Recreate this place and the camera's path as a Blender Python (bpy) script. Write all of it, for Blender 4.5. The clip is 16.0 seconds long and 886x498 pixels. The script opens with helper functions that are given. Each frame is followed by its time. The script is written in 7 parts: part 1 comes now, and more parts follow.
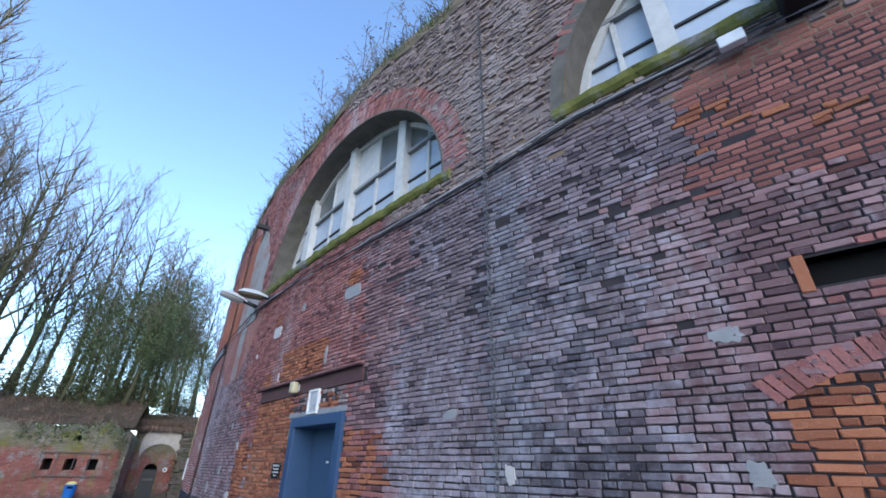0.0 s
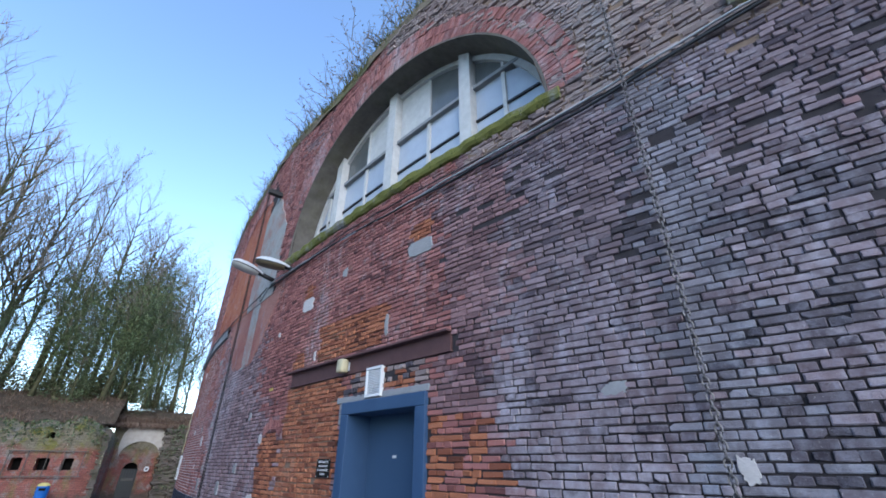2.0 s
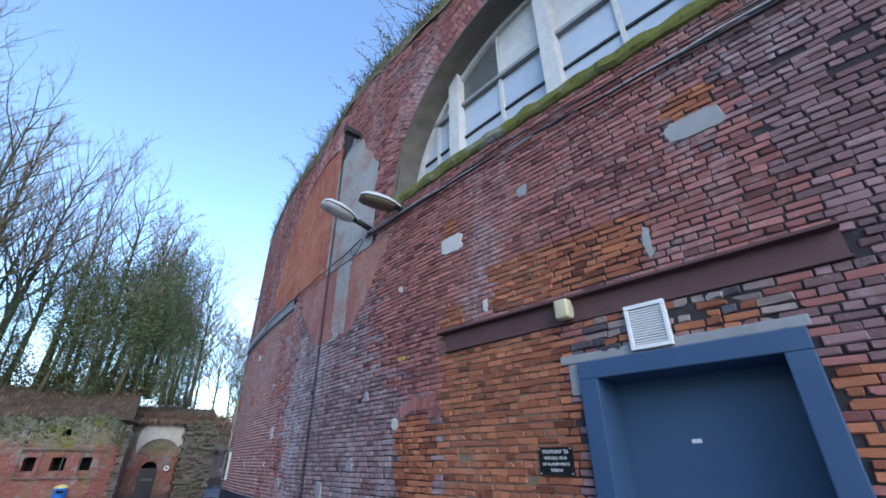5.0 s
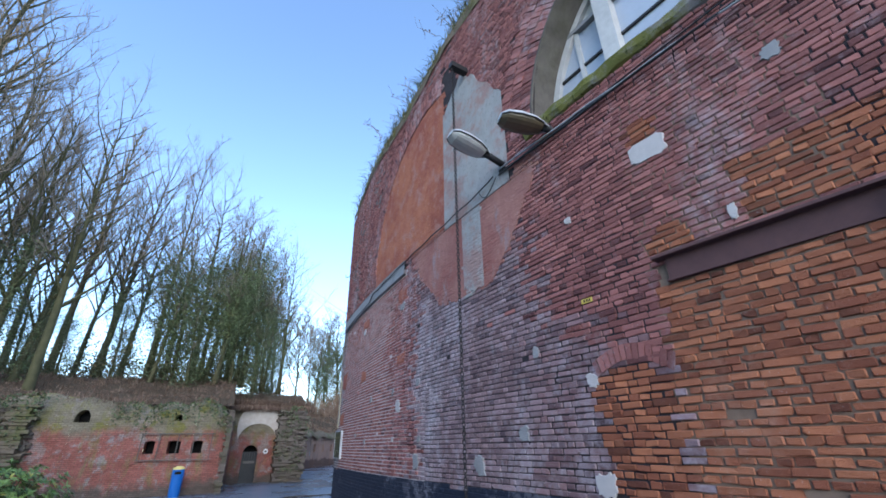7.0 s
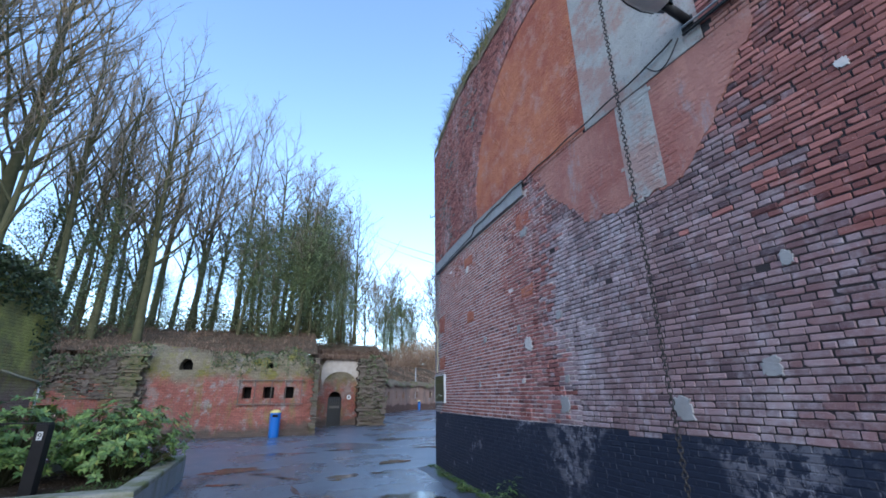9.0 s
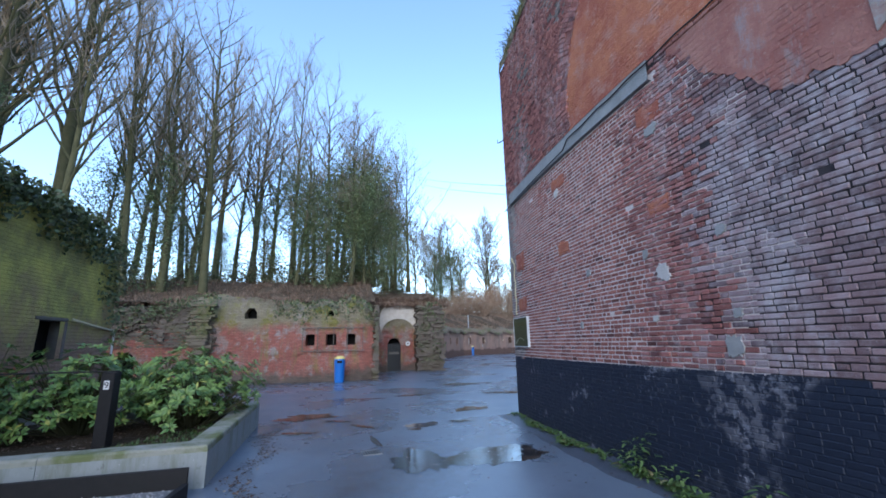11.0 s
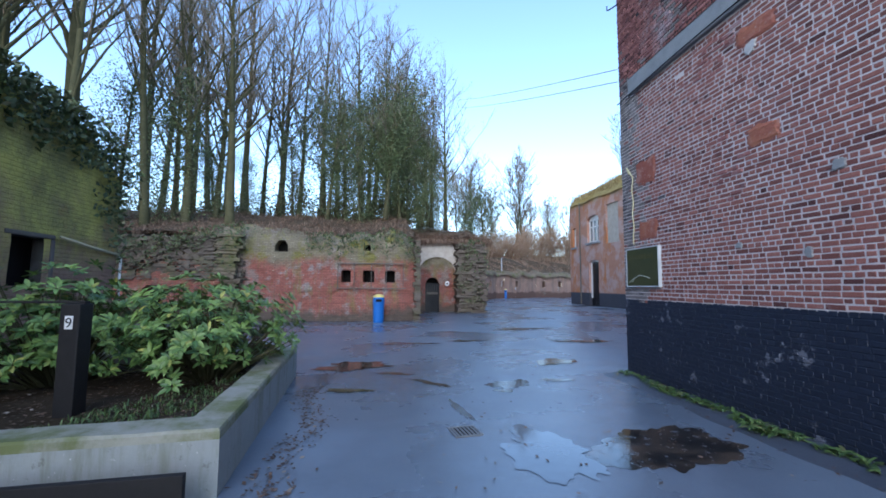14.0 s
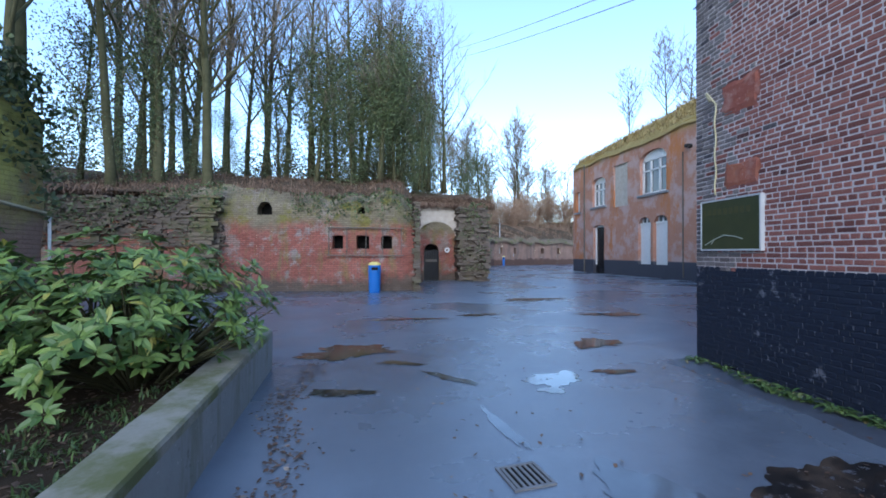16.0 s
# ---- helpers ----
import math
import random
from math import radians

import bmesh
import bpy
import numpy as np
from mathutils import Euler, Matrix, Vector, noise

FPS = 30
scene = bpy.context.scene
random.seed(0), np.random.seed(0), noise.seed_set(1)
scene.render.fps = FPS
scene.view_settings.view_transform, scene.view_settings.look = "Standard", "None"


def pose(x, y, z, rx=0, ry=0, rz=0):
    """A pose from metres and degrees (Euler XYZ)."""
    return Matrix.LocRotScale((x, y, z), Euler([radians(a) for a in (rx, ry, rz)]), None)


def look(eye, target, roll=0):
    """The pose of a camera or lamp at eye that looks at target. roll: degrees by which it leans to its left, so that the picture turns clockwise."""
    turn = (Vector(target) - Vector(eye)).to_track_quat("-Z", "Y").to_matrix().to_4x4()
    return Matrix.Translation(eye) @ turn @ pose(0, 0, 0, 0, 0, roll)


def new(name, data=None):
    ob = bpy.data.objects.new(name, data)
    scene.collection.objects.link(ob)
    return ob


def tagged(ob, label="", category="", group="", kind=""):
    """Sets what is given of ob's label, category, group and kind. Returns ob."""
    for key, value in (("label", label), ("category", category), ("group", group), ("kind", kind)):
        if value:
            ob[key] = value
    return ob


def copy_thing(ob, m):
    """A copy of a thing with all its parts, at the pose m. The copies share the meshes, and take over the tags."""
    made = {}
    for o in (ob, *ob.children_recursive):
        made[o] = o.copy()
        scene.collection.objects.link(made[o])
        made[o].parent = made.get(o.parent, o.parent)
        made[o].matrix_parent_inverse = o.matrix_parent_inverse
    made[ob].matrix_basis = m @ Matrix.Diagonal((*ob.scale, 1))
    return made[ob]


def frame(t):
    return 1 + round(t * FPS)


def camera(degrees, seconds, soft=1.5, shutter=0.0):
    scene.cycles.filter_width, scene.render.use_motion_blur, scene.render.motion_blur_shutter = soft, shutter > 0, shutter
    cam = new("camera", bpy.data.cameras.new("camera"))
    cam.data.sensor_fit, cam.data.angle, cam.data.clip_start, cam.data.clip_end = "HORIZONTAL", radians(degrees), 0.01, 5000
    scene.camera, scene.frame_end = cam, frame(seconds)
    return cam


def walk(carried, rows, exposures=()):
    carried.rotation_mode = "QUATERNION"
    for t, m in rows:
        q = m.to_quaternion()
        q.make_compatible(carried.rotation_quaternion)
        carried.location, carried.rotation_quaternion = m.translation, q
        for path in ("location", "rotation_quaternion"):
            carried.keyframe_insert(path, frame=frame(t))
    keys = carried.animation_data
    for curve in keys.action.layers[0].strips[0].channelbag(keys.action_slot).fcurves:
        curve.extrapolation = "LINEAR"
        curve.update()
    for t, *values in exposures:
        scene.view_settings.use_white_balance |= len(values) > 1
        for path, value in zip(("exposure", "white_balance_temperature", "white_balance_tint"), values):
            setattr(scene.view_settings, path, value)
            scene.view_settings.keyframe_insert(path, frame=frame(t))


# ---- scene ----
# ---- camera ----
PATH = [
    (0, (2.862, 5.47, 1.707), (3.786, 6.979, 2.638), 0.9),
    (0.5, (2.808, 5.878, 1.704), (3.748, 7.378, 2.633), 0.7),
    (1, (2.705, 6.295, 1.705), (3.663, 7.785, 2.633), 0.7),
    (1.5, (2.624, 6.738, 1.697), (3.604, 8.218, 2.619), 0.6),
    (2, (2.496, 7.214, 1.688), (3.493, 8.684, 2.607), 0.3),
    (2.5, (2.365, 7.668, 1.699), (3.381, 9.127, 2.615), 0.2),
    (3, (2.272, 8.143, 1.714), (3.306, 9.592, 2.626), 0.0),
    (3.5, (2.103, 8.624, 1.714), (3.155, 10.064, 2.619), -0.3),
    (4, (1.991, 9.097, 1.668), (3.049, 10.532, 2.573), -0.5),
    (4.2, (1.943, 9.301, 1.678), (3.001, 10.736, 2.585), -0.4),
    (6.3, (1.424, 11.019, 1.557), (2.292, 12.594, 2.433), -1.1),
    (6.5, (1.383, 11.188, 1.538), (2.235, 12.775, 2.407), -1.1),
    (7, (1.273, 11.601, 1.519), (2.073, 13.222, 2.373), -0.9),
    (7.5, (1.117, 11.99, 1.505), (1.877, 13.653, 2.316), -0.7),
    (8, (1.009, 12.37, 1.477), (1.728, 14.078, 2.229), -0.7),
    (8.5, (0.875, 12.729, 1.461), (1.525, 14.481, 2.174), -0.7),
    (9, (0.722, 13.106, 1.445), (1.324, 14.895, 2.107), -0.6),
    (9.5, (0.622, 13.473, 1.422), (1.176, 15.302, 2.011), -0.5),
    (10, (0.496, 13.881, 1.382), (0.995, 15.742, 1.921), -0.4),
    (10.2, (0.487, 14.014, 1.424), (0.958, 15.888, 1.943), -1.3),
    (12.3, (0.21, 15.488, 1.353), (0.561, 17.434, 1.657), 0.3),
    (12.5, (0.149, 15.673, 1.342), (0.495, 17.622, 1.631), 0.2),
    (13, (0.057, 16.104, 1.337), (0.391, 18.059, 1.594), 0.2),
    (13.5, (-0.002, 16.545, 1.323), (0.318, 18.508, 1.538), 0.3),
    (14, (-0.091, 16.976, 1.295), (0.217, 18.944, 1.469), 0.4),
    (14.5, (-0.118, 17.389, 1.271), (0.189, 19.361, 1.408), 0.4),
    (15, (-0.146, 17.811, 1.256), (0.165, 19.784, 1.356), 0.3),
    (15.5, (-0.178, 18.204, 1.263), (0.145, 20.177, 1.322), 0.2),
    (16, (-0.158, 18.61, 1.254), (0.183, 20.58, 1.273), 0.2),
]
cam = camera(93.4, 16.0, 1.7)
walk(cam, [(t, look(eye, target, roll)) for t, eye, target, roll in PATH], [(0, 1.55, 5750, 10), (8, 1.58, 5750, 10), (16, 1.63, 5700, 10)])

# ---- light ----
SUN_EL, SUN_AZ = 27.0, 196.0   # degrees; azimuth clockwise from +y
world = bpy.data.worlds.new("sky")
scene.world = world
world.use_nodes = True
wn = world.node_tree
sky = wn.nodes.new("ShaderNodeTexSky")
sky.sky_type = 'NISHITA'
sky.sun_disc = False
sky.sun_elevation = radians(SUN_EL)
sky.sun_rotation = radians(SUN_AZ)
sky.air_density, sky.dust_density, sky.ozone_density = 1.0, 0.35, 1.2
bg = wn.nodes["Background"]
bg.inputs["Strength"].default_value = 0.15
wn.links.new(sky.outputs[0], bg.inputs[0])
# broad soft fill lamp, added in place of unseen bright southern haze
haze_sun = new("haze_sun", bpy.data.lights.new("haze_sun", 'SUN'))
haze_sun.data.energy, haze_sun.data.angle, haze_sun.data.color = 0.7, radians(45), (1.0, 0.92, 0.84)
_d = Vector((math.sin(radians(SUN_AZ)) * math.cos(radians(SUN_EL)), math.cos(radians(SUN_AZ)) * math.cos(radians(SUN_EL)), math.sin(radians(SUN_EL))))
haze_sun.matrix_world = look(_d * 200, (0, 0, 0))

# ---- materials ----
def mat(name, build):
    m = bpy.data.materials.new(name)
    m.use_nodes = True
    nt = m.node_tree
    p = nt.nodes["Principled BSDF"]

    class K:
        pass
    k = K()
    k.nt, k.p = nt, p

    def node(kind, **ins):
        n = nt.nodes.new(kind)
        for a, v in ins.items():
            key = a.replace("_", " ")
            if key in n.inputs:
                if hasattr(v, "is_output"):
                    nt.links.new(v, n.inputs[key])
                else:
                    n.inputs[key].default_value = v
        return n
    k.node = node
    k.link = nt.links.new
    k.pos = node("ShaderNodeNewGeometry").outputs["Position"]

    def noise_(scale, detail=4.0, rough=0.6, vec=None, dist=0.0):
        n = node("ShaderNodeTexNoise", Scale=scale, Detail=detail, Roughness=rough, Distortion=dist)
        nt.links.new(vec or k.pos, n.inputs["Vector"])
        return n.outputs["Fac"]
    k.noise = noise_

    def ramp(fac, lo, hi):
        n = nt.nodes.new("ShaderNodeMapRange")
        n.interpolation_type = 'SMOOTHSTEP'
        nt.links.new(fac, n.inputs[0])
        n.inputs[1].default_value, n.inputs[2].default_value = lo, hi
        return n.outputs[0]
    k.ramp = ramp

    def mix(fac, a, b):
        n = nt.nodes.new("ShaderNodeMix")
        n.data_type = 'RGBA'
        for sock, v in ((n.inputs[0], fac), (n.inputs[6], a), (n.inputs[7], b)):
            if hasattr(v, "is_output"):
                nt.links.new(v, sock)
            else:
                sock.default_value = (*v, 1) if isinstance(v, tuple) else v
        return n.outputs[2]
    k.mix = mix

    def math_(op, a, b=0.0):
        n = nt.nodes.new("ShaderNodeMath")
        n.operation = op
        for sock, v in ((n.inputs[0], a), (n.inputs[1], b)):
            if hasattr(v, "is_output"):
                nt.links.new(v, sock)
            else:
                sock.default_value = v
        return n.outputs[0]
    k.math = math_

    def scaled(sx, sy, sz):
        n = nt.nodes.new("ShaderNodeMapping")
        nt.links.new(k.pos, n.inputs[0])
        n.inputs["Scale"].default_value = (sx, sy, sz)
        return n.outputs[0]
    k.scaled = scaled

    def rnd():
        a = nt.nodes.new("ShaderNodeObjectInfo").outputs["Random"]
        b = nt.nodes.new("ShaderNodeNewGeometry").outputs["Random Per Island"]
        return math_('FRACT', math_('ADD', a, b))
    k.rnd = rnd

    def axis(n):
        s = nt.nodes.new("ShaderNodeSeparateXYZ")
        nt.links.new(k.pos, s.inputs[0])
        return s.outputs[n]
    k.axis = axis

    def bump(h, strength=0.5, dist=0.01):
        n = nt.nodes.new("ShaderNodeBump")
        n.inputs["Strength"].default_value, n.inputs["Distance"].default_value = strength, dist
        nt.links.new(h, n.inputs["Height"])
        nt.links.new(n.outputs[0], p.inputs["Normal"])
    k.bump = bump

    def out(col=None, rough=None, metal=None, spec=None):
        for key, v in (("Base Color", col), ("Roughness", rough), ("Metallic", metal), ("Specular IOR Level", spec)):
            if v is None:
                continue
            if hasattr(v, "is_output"):
                nt.links.new(v, p.inputs[key])
            else:
                p.inputs[key].default_value = (*v, 1) if isinstance(v, tuple) else v
    k.out = out
    build(k)
    return m


def brick_mat(name, dark, light, bloom=(0.5, 0.48, 0.5), bloom_lo=0.55, bloom_hi=0.85, black=0.12):
    def b(k):
        r = k.rnd()
        c = k.mix(r, dark, light)
        c = k.mix(k.ramp(k.math('FRACT', k.math('MULTIPLY', r, 7.31)), 1 - black, 1.0), c, (dark[0] * 0.35, dark[1] * 0.4, dark[2] * 0.5))
        c = k.mix(k.math('MULTIPLY', k.noise(22, 5, 0.7), 0.45), c, (light[0] * 0.7, light[1] * 0.62, light[2] * 0.6))
        big = k.math('ADD', k.math('MULTIPLY', k.noise(0.9, 5, 0.65, k.scaled(1.3, 1.3, 0.45)), 0.6), k.math('MULTIPLY', k.noise(9, 4, 0.7), 0.4))
        c = k.mix(k.ramp(big, bloom_lo, bloom_hi), c, bloom)
        c = k.mix(k.math('MULTIPLY', k.ramp(k.noise(60, 3, 0.7), 0.62, 0.75), 0.4), c, (0.55, 0.5, 0.47))
        k.out(c, 0.85, spec=0.25)
        k.bump(k.math('ADD', k.noise(38, 6, 0.75), k.noise(160, 3, 0.6)), 0.9, 0.009)
    return mat(name, b)


M = {}
M["purple"] = brick_mat("brick_purple", (0.108, 0.062, 0.064), (0.315, 0.19, 0.19), (0.39, 0.34, 0.36), 0.45, 0.72, 0.2)
M["bluegrey"] = brick_mat("brick_blue_grey", (0.098, 0.074, 0.081), (0.262, 0.202, 0.217), (0.40, 0.365, 0.40), 0.44, 0.7, 0.2)
M["sooty"] = brick_mat("brick_sooty", (0.04, 0.036, 0.042), (0.16, 0.135, 0.15), (0.27, 0.255, 0.29), 0.46, 0.72, 0.25)
M["darkred"] = brick_mat("brick_dark_red", (0.155, 0.061, 0.055), (0.385, 0.162, 0.14), (0.41, 0.345, 0.35), 0.48, 0.74, 0.16)
M["red"] = brick_mat("brick_red", (0.15, 0.058, 0.05), (0.36, 0.145, 0.112), (0.40, 0.32, 0.31), 0.53, 0.9, 0.12)
M["orange"] = brick_mat("brick_orange", (0.18, 0.06, 0.036), (0.44, 0.172, 0.085), (0.42, 0.28, 0.20), 0.54, 0.92, 0.14)
M["rubble"] = brick_mat("brick_eroded", (0.17, 0.12, 0.11), (0.34, 0.27, 0.245), (0.42, 0.38, 0.36), 0.45, 0.8, 0.14)
M["pale"] = brick_mat("brick_pale_smeared", (0.13, 0.085, 0.088), (0.34, 0.232, 0.235), (0.44, 0.39, 0.405), 0.44, 0.7, 0.16)
M["limed"] = brick_mat("brick_limed", (0.10, 0.092, 0.104), (0.245, 0.225, 0.248), (0.35, 0.345, 0.38), 0.44, 0.68, 0.16)
M["grey"] = brick_mat("brick_grey", (0.13, 0.11, 0.105), (0.27, 0.23, 0.215), (0.38, 0.36, 0.345), 0.5, 0.9, 0.14)


def _black(k):
    n = k.noise(2.2, 6, 0.7)
    c = k.mix(k.noise(30, 4), (0.007, 0.010, 0.022), (0.018, 0.024, 0.043))
    wear = k.ramp(k.math('ADD', k.math('MULTIPLY', n, 0.6), k.math('MULTIPLY', k.noise(14, 5, 0.75), 0.4)), 0.575, 0.615)
    flake = k.math('MULTIPLY', k.math('MULTIPLY', k.ramp(k.noise(1.1, 5, 0.65), 0.46, 0.56), k.ramp(k.axis(1), 18.9, 17.6)), k.ramp(k.noise(7, 6, 0.75), 0.47, 0.53))
    c = k.mix(k.math('MULTIPLY', flake, 0.55), c, (0.17, 0.165, 0.185))
    c = k.mix(k.math('MULTIPLY', wear, 0.6), c, (0.2, 0.2, 0.23))
    k.out(c, 0.62, spec=0.35)
    k.bump(k.noise(60, 5, 0.7), 0.6, 0.006)


M["black"] = mat("black_paint", _black)


def mortar(name, a, b_, moss=0.0):
    def b(k):
        c = k.mix(k.noise(5, 6, 0.7), a, b_)
        if moss:
            c = k.mix(k.math('MULTIPLY', k.ramp(k.noise(1.3, 5, 0.7), 0.45, 0.7), moss), c, (0.09, 0.10, 0.03))
        k.out(c, 0.95, spec=0.1)
        k.bump(k.noise(70, 5, 0.75), 0.8, 0.008)
    return mat(name, b)


# dark joints; the shade of missing-brick holes is also put into this colour
M["mort_dark"] = mortar("mortar_dark_hole_shade", (0.012, 0.011, 0.012), (0.075, 0.064, 0.066))
M["mort_light"] = mortar("mortar_light", (0.46, 0.37, 0.345), (0.70, 0.61, 0.575))
M["mort_warm"] = mortar("mortar_warm", (0.10, 0.066, 0.046), (0.30, 0.215, 0.155))
M["core"] = mortar("wall_core", (0.08, 0.07, 0.065), (0.2, 0.17, 0.15))
M["quoin"] = mortar("quoin_stone", (0.06, 0.05, 0.042), (0.22, 0.18, 0.145), 0.5)
M["cement"] = mortar("cement_patch", (0.19, 0.185, 0.18), (0.36, 0.355, 0.35))
M["cement_pale"] = mortar("cement_patch_pale", (0.36, 0.33, 0.31), (0.58, 0.54, 0.51))
M["cement_dk"] = mortar("cement_render", (0.17, 0.17, 0.175), (0.33, 0.33, 0.33))
M["rimcon"] = mortar("arch_concrete", (0.05, 0.046, 0.042), (0.21, 0.185, 0.16), 0.25)
M["mossy"] = mortar("mossy_masonry", (0.11, 0.085, 0.06), (0.22, 0.18, 0.13), 0.85)


def courses(k, ax, scale=1.0):
    """Joint mask of a distant brick wall; ax: the level axis it runs along."""
    cmb = k.nt.nodes.new("ShaderNodeCombineXYZ")
    k.link(k.axis(ax), cmb.inputs[0])
    k.link(k.axis(2), cmb.inputs[1])
    b = k.nt.nodes.new("ShaderNodeTexBrick")
    k.link(cmb.outputs[0], b.inputs["Vector"])
    b.inputs["Scale"].default_value = scale
    b.inputs["Brick Width"].default_value, b.inputs["Row Height"].default_value = 0.21, 0.068
    b.inputs["Mortar Size"].default_value, b.inputs["Mortar Smooth"].default_value = 0.008, 0.5
    b.inputs["Color1"].default_value, b.inputs["Color2"].default_value = (0.7, 0.7, 0.7, 1), (1.25, 1.25, 1.25, 1)
    return b.outputs["Fac"], b.outputs["Color"]


def tint(k, c, col):
    n = k.nt.nodes.new("ShaderNodeMix")
    n.data_type, n.blend_type = 'RGBA', 'MULTIPLY'
    n.inputs[0].default_value = 0.45
    k.link(c, n.inputs[6])
    k.link(col, n.inputs[7])
    return n.outputs[2]


def _plaster(k):
    c = k.mix(k.ramp(k.noise(1.2, 6, 0.7), 0.35, 0.65), (0.27, 0.088, 0.062), (0.42, 0.165, 0.09))
    c = k.mix(k.ramp(k.noise(3.2, 6, 0.7), 0.5, 0.66), c, (0.38, 0.20, 0.16))
    c = k.mix(k.math('MULTIPLY', k.rnd(), 0.45), c, (0.30, 0.10, 0.07))
    c = k.mix(k.ramp(k.noise(24, 5, 0.75), 0.6, 0.72), c, (0.5, 0.36, 0.3))
    k.out(c, 0.9, spec=0.15)
    k.bump(k.math('ADD', k.noise(30, 5, 0.7), k.noise(9, 4)), 0.8, 0.015)


M["plaster"] = mat("orange_plaster", _plaster)


def _pink(k):
    c = k.mix(k.ramp(k.noise(1.1, 6, 0.7), 0.35, 0.65), (0.26, 0.10, 0.08), (0.36, 0.18, 0.145))
    c = k.mix(k.ramp(k.noise(2.4, 6, 0.75, k.scaled(1, 1, 0.45)), 0.52, 0.68), c, (0.29, 0.245, 0.245))
    c = k.mix(k.math('MULTIPLY', k.ramp(k.noise(24, 5, 0.75), 0.58, 0.72), 0.6), c, (0.42, 0.33, 0.30))
    c = k.mix(k.math('MULTIPLY', k.rnd(), 0.5), c, (0.24, 0.11, 0.095))
    k.out(c, 0.9, spec=0.15)
    k.bump(k.math('ADD', k.noise(30, 5, 0.7), k.noise(9, 4)), 0.8, 0.012)


M["pink"] = mat("pink_smeared_plaster", _pink)


def _greyr(k):
    c = k.mix(k.noise(5, 6, 0.7), (0.23, 0.226, 0.215), (0.40, 0.395, 0.375))
    c = k.mix(k.ramp(k.noise(1.7, 6, 0.75), 0.46, 0.62), c, (0.31, 0.21, 0.185))
    c = k.mix(k.math('MULTIPLY', k.ramp(k.noise(16, 5, 0.75), 0.55, 0.68), 0.5), c, (0.11, 0.105, 0.11))
    k.out(c, 0.92, spec=0.12)
    k.bump(k.noise(40, 6, 0.75), 0.8, 0.01)


M["greyrender"] = mat("worn_grey_render", _greyr)


def _sill(k):
    c = k.mix(k.noise(6, 6, 0.7), (0.17, 0.16, 0.15), (0.32, 0.30, 0.28))
    c = k.mix(k.ramp(k.noise(1.6, 6, 0.75), 0.33, 0.5), c, (0.155, 0.155, 0.045))
    c = k.mix(k.ramp(k.noise(14, 4, 0.7), 0.56, 0.7), c, (0.055, 0.065, 0.02))
    k.out(c, 0.95, spec=0.1)
    k.bump(k.noise(40, 6, 0.75), 0.9, 0.012)


M["sill"] = mat("mossy_sill", _sill)


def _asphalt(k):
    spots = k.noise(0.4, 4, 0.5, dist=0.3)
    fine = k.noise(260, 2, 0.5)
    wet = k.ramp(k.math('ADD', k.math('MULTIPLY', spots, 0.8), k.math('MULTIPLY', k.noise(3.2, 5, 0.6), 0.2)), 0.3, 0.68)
    # base tone carries the blue of the reflected sky in its colour
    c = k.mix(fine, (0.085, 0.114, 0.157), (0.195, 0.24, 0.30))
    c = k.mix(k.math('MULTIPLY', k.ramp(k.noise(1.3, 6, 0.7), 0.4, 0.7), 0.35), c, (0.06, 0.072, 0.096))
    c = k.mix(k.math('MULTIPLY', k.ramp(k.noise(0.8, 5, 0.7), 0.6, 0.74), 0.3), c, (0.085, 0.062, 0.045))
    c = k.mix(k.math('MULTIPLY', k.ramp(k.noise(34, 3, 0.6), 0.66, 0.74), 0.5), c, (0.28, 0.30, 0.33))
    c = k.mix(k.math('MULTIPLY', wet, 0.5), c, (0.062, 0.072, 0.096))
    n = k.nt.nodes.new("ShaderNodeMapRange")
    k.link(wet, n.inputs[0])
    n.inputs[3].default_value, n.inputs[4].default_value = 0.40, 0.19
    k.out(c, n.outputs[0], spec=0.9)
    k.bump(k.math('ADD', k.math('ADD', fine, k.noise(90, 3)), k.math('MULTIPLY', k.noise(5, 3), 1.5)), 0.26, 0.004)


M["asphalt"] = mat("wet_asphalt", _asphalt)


def plain(name, a, b_, rough=0.7, scale=8.0, spec=0.3, metal=0.0, bump=0.3, bs=60.0, bd=0.004):
    def b(k):
        k.out(k.mix(k.noise(scale, 5, 0.65), a, b_), rough, metal, spec)
        if bump:
            k.bump(k.noise(bs, 5, 0.7), bump, bd)
    return mat(name, b)


def leafy(name, a, b_, c_, rough=0.5):
    def b(k):
        r = k.rnd()
        c = k.mix(r, a, b_)
        c = k.mix(k.ramp(k.math('FRACT', k.math('MULTIPLY', r, 13.7)), 0.93, 0.99), c, c_)
        k.out(c, rough, spec=0.4)
        k.p.inputs["Subsurface Weight"].default_value = 0.0
    return mat(name, b)


def _water(k):
    g = k.noise(11, 6, 0.75)
    c = k.mix(k.ramp(k.noise(3.0, 5, 0.7), 0.4, 0.65), (0.014, 0.013, 0.012), (0.075, 0.055, 0.04))
    c = k.mix(k.ramp(g, 0.55, 0.68), c, (0.085, 0.09, 0.105))
    n = k.nt.nodes.new("ShaderNodeMapRange")
    k.link(k.ramp(g, 0.5, 0.62), n.inputs[0])
    n.inputs[3].default_value, n.inputs[4].default_value = 0.04, 0.28
    k.out(c, n.outputs[0], spec=0.6)
    k.bump(k.noise(30, 4, 0.7), 0.10, 0.003)


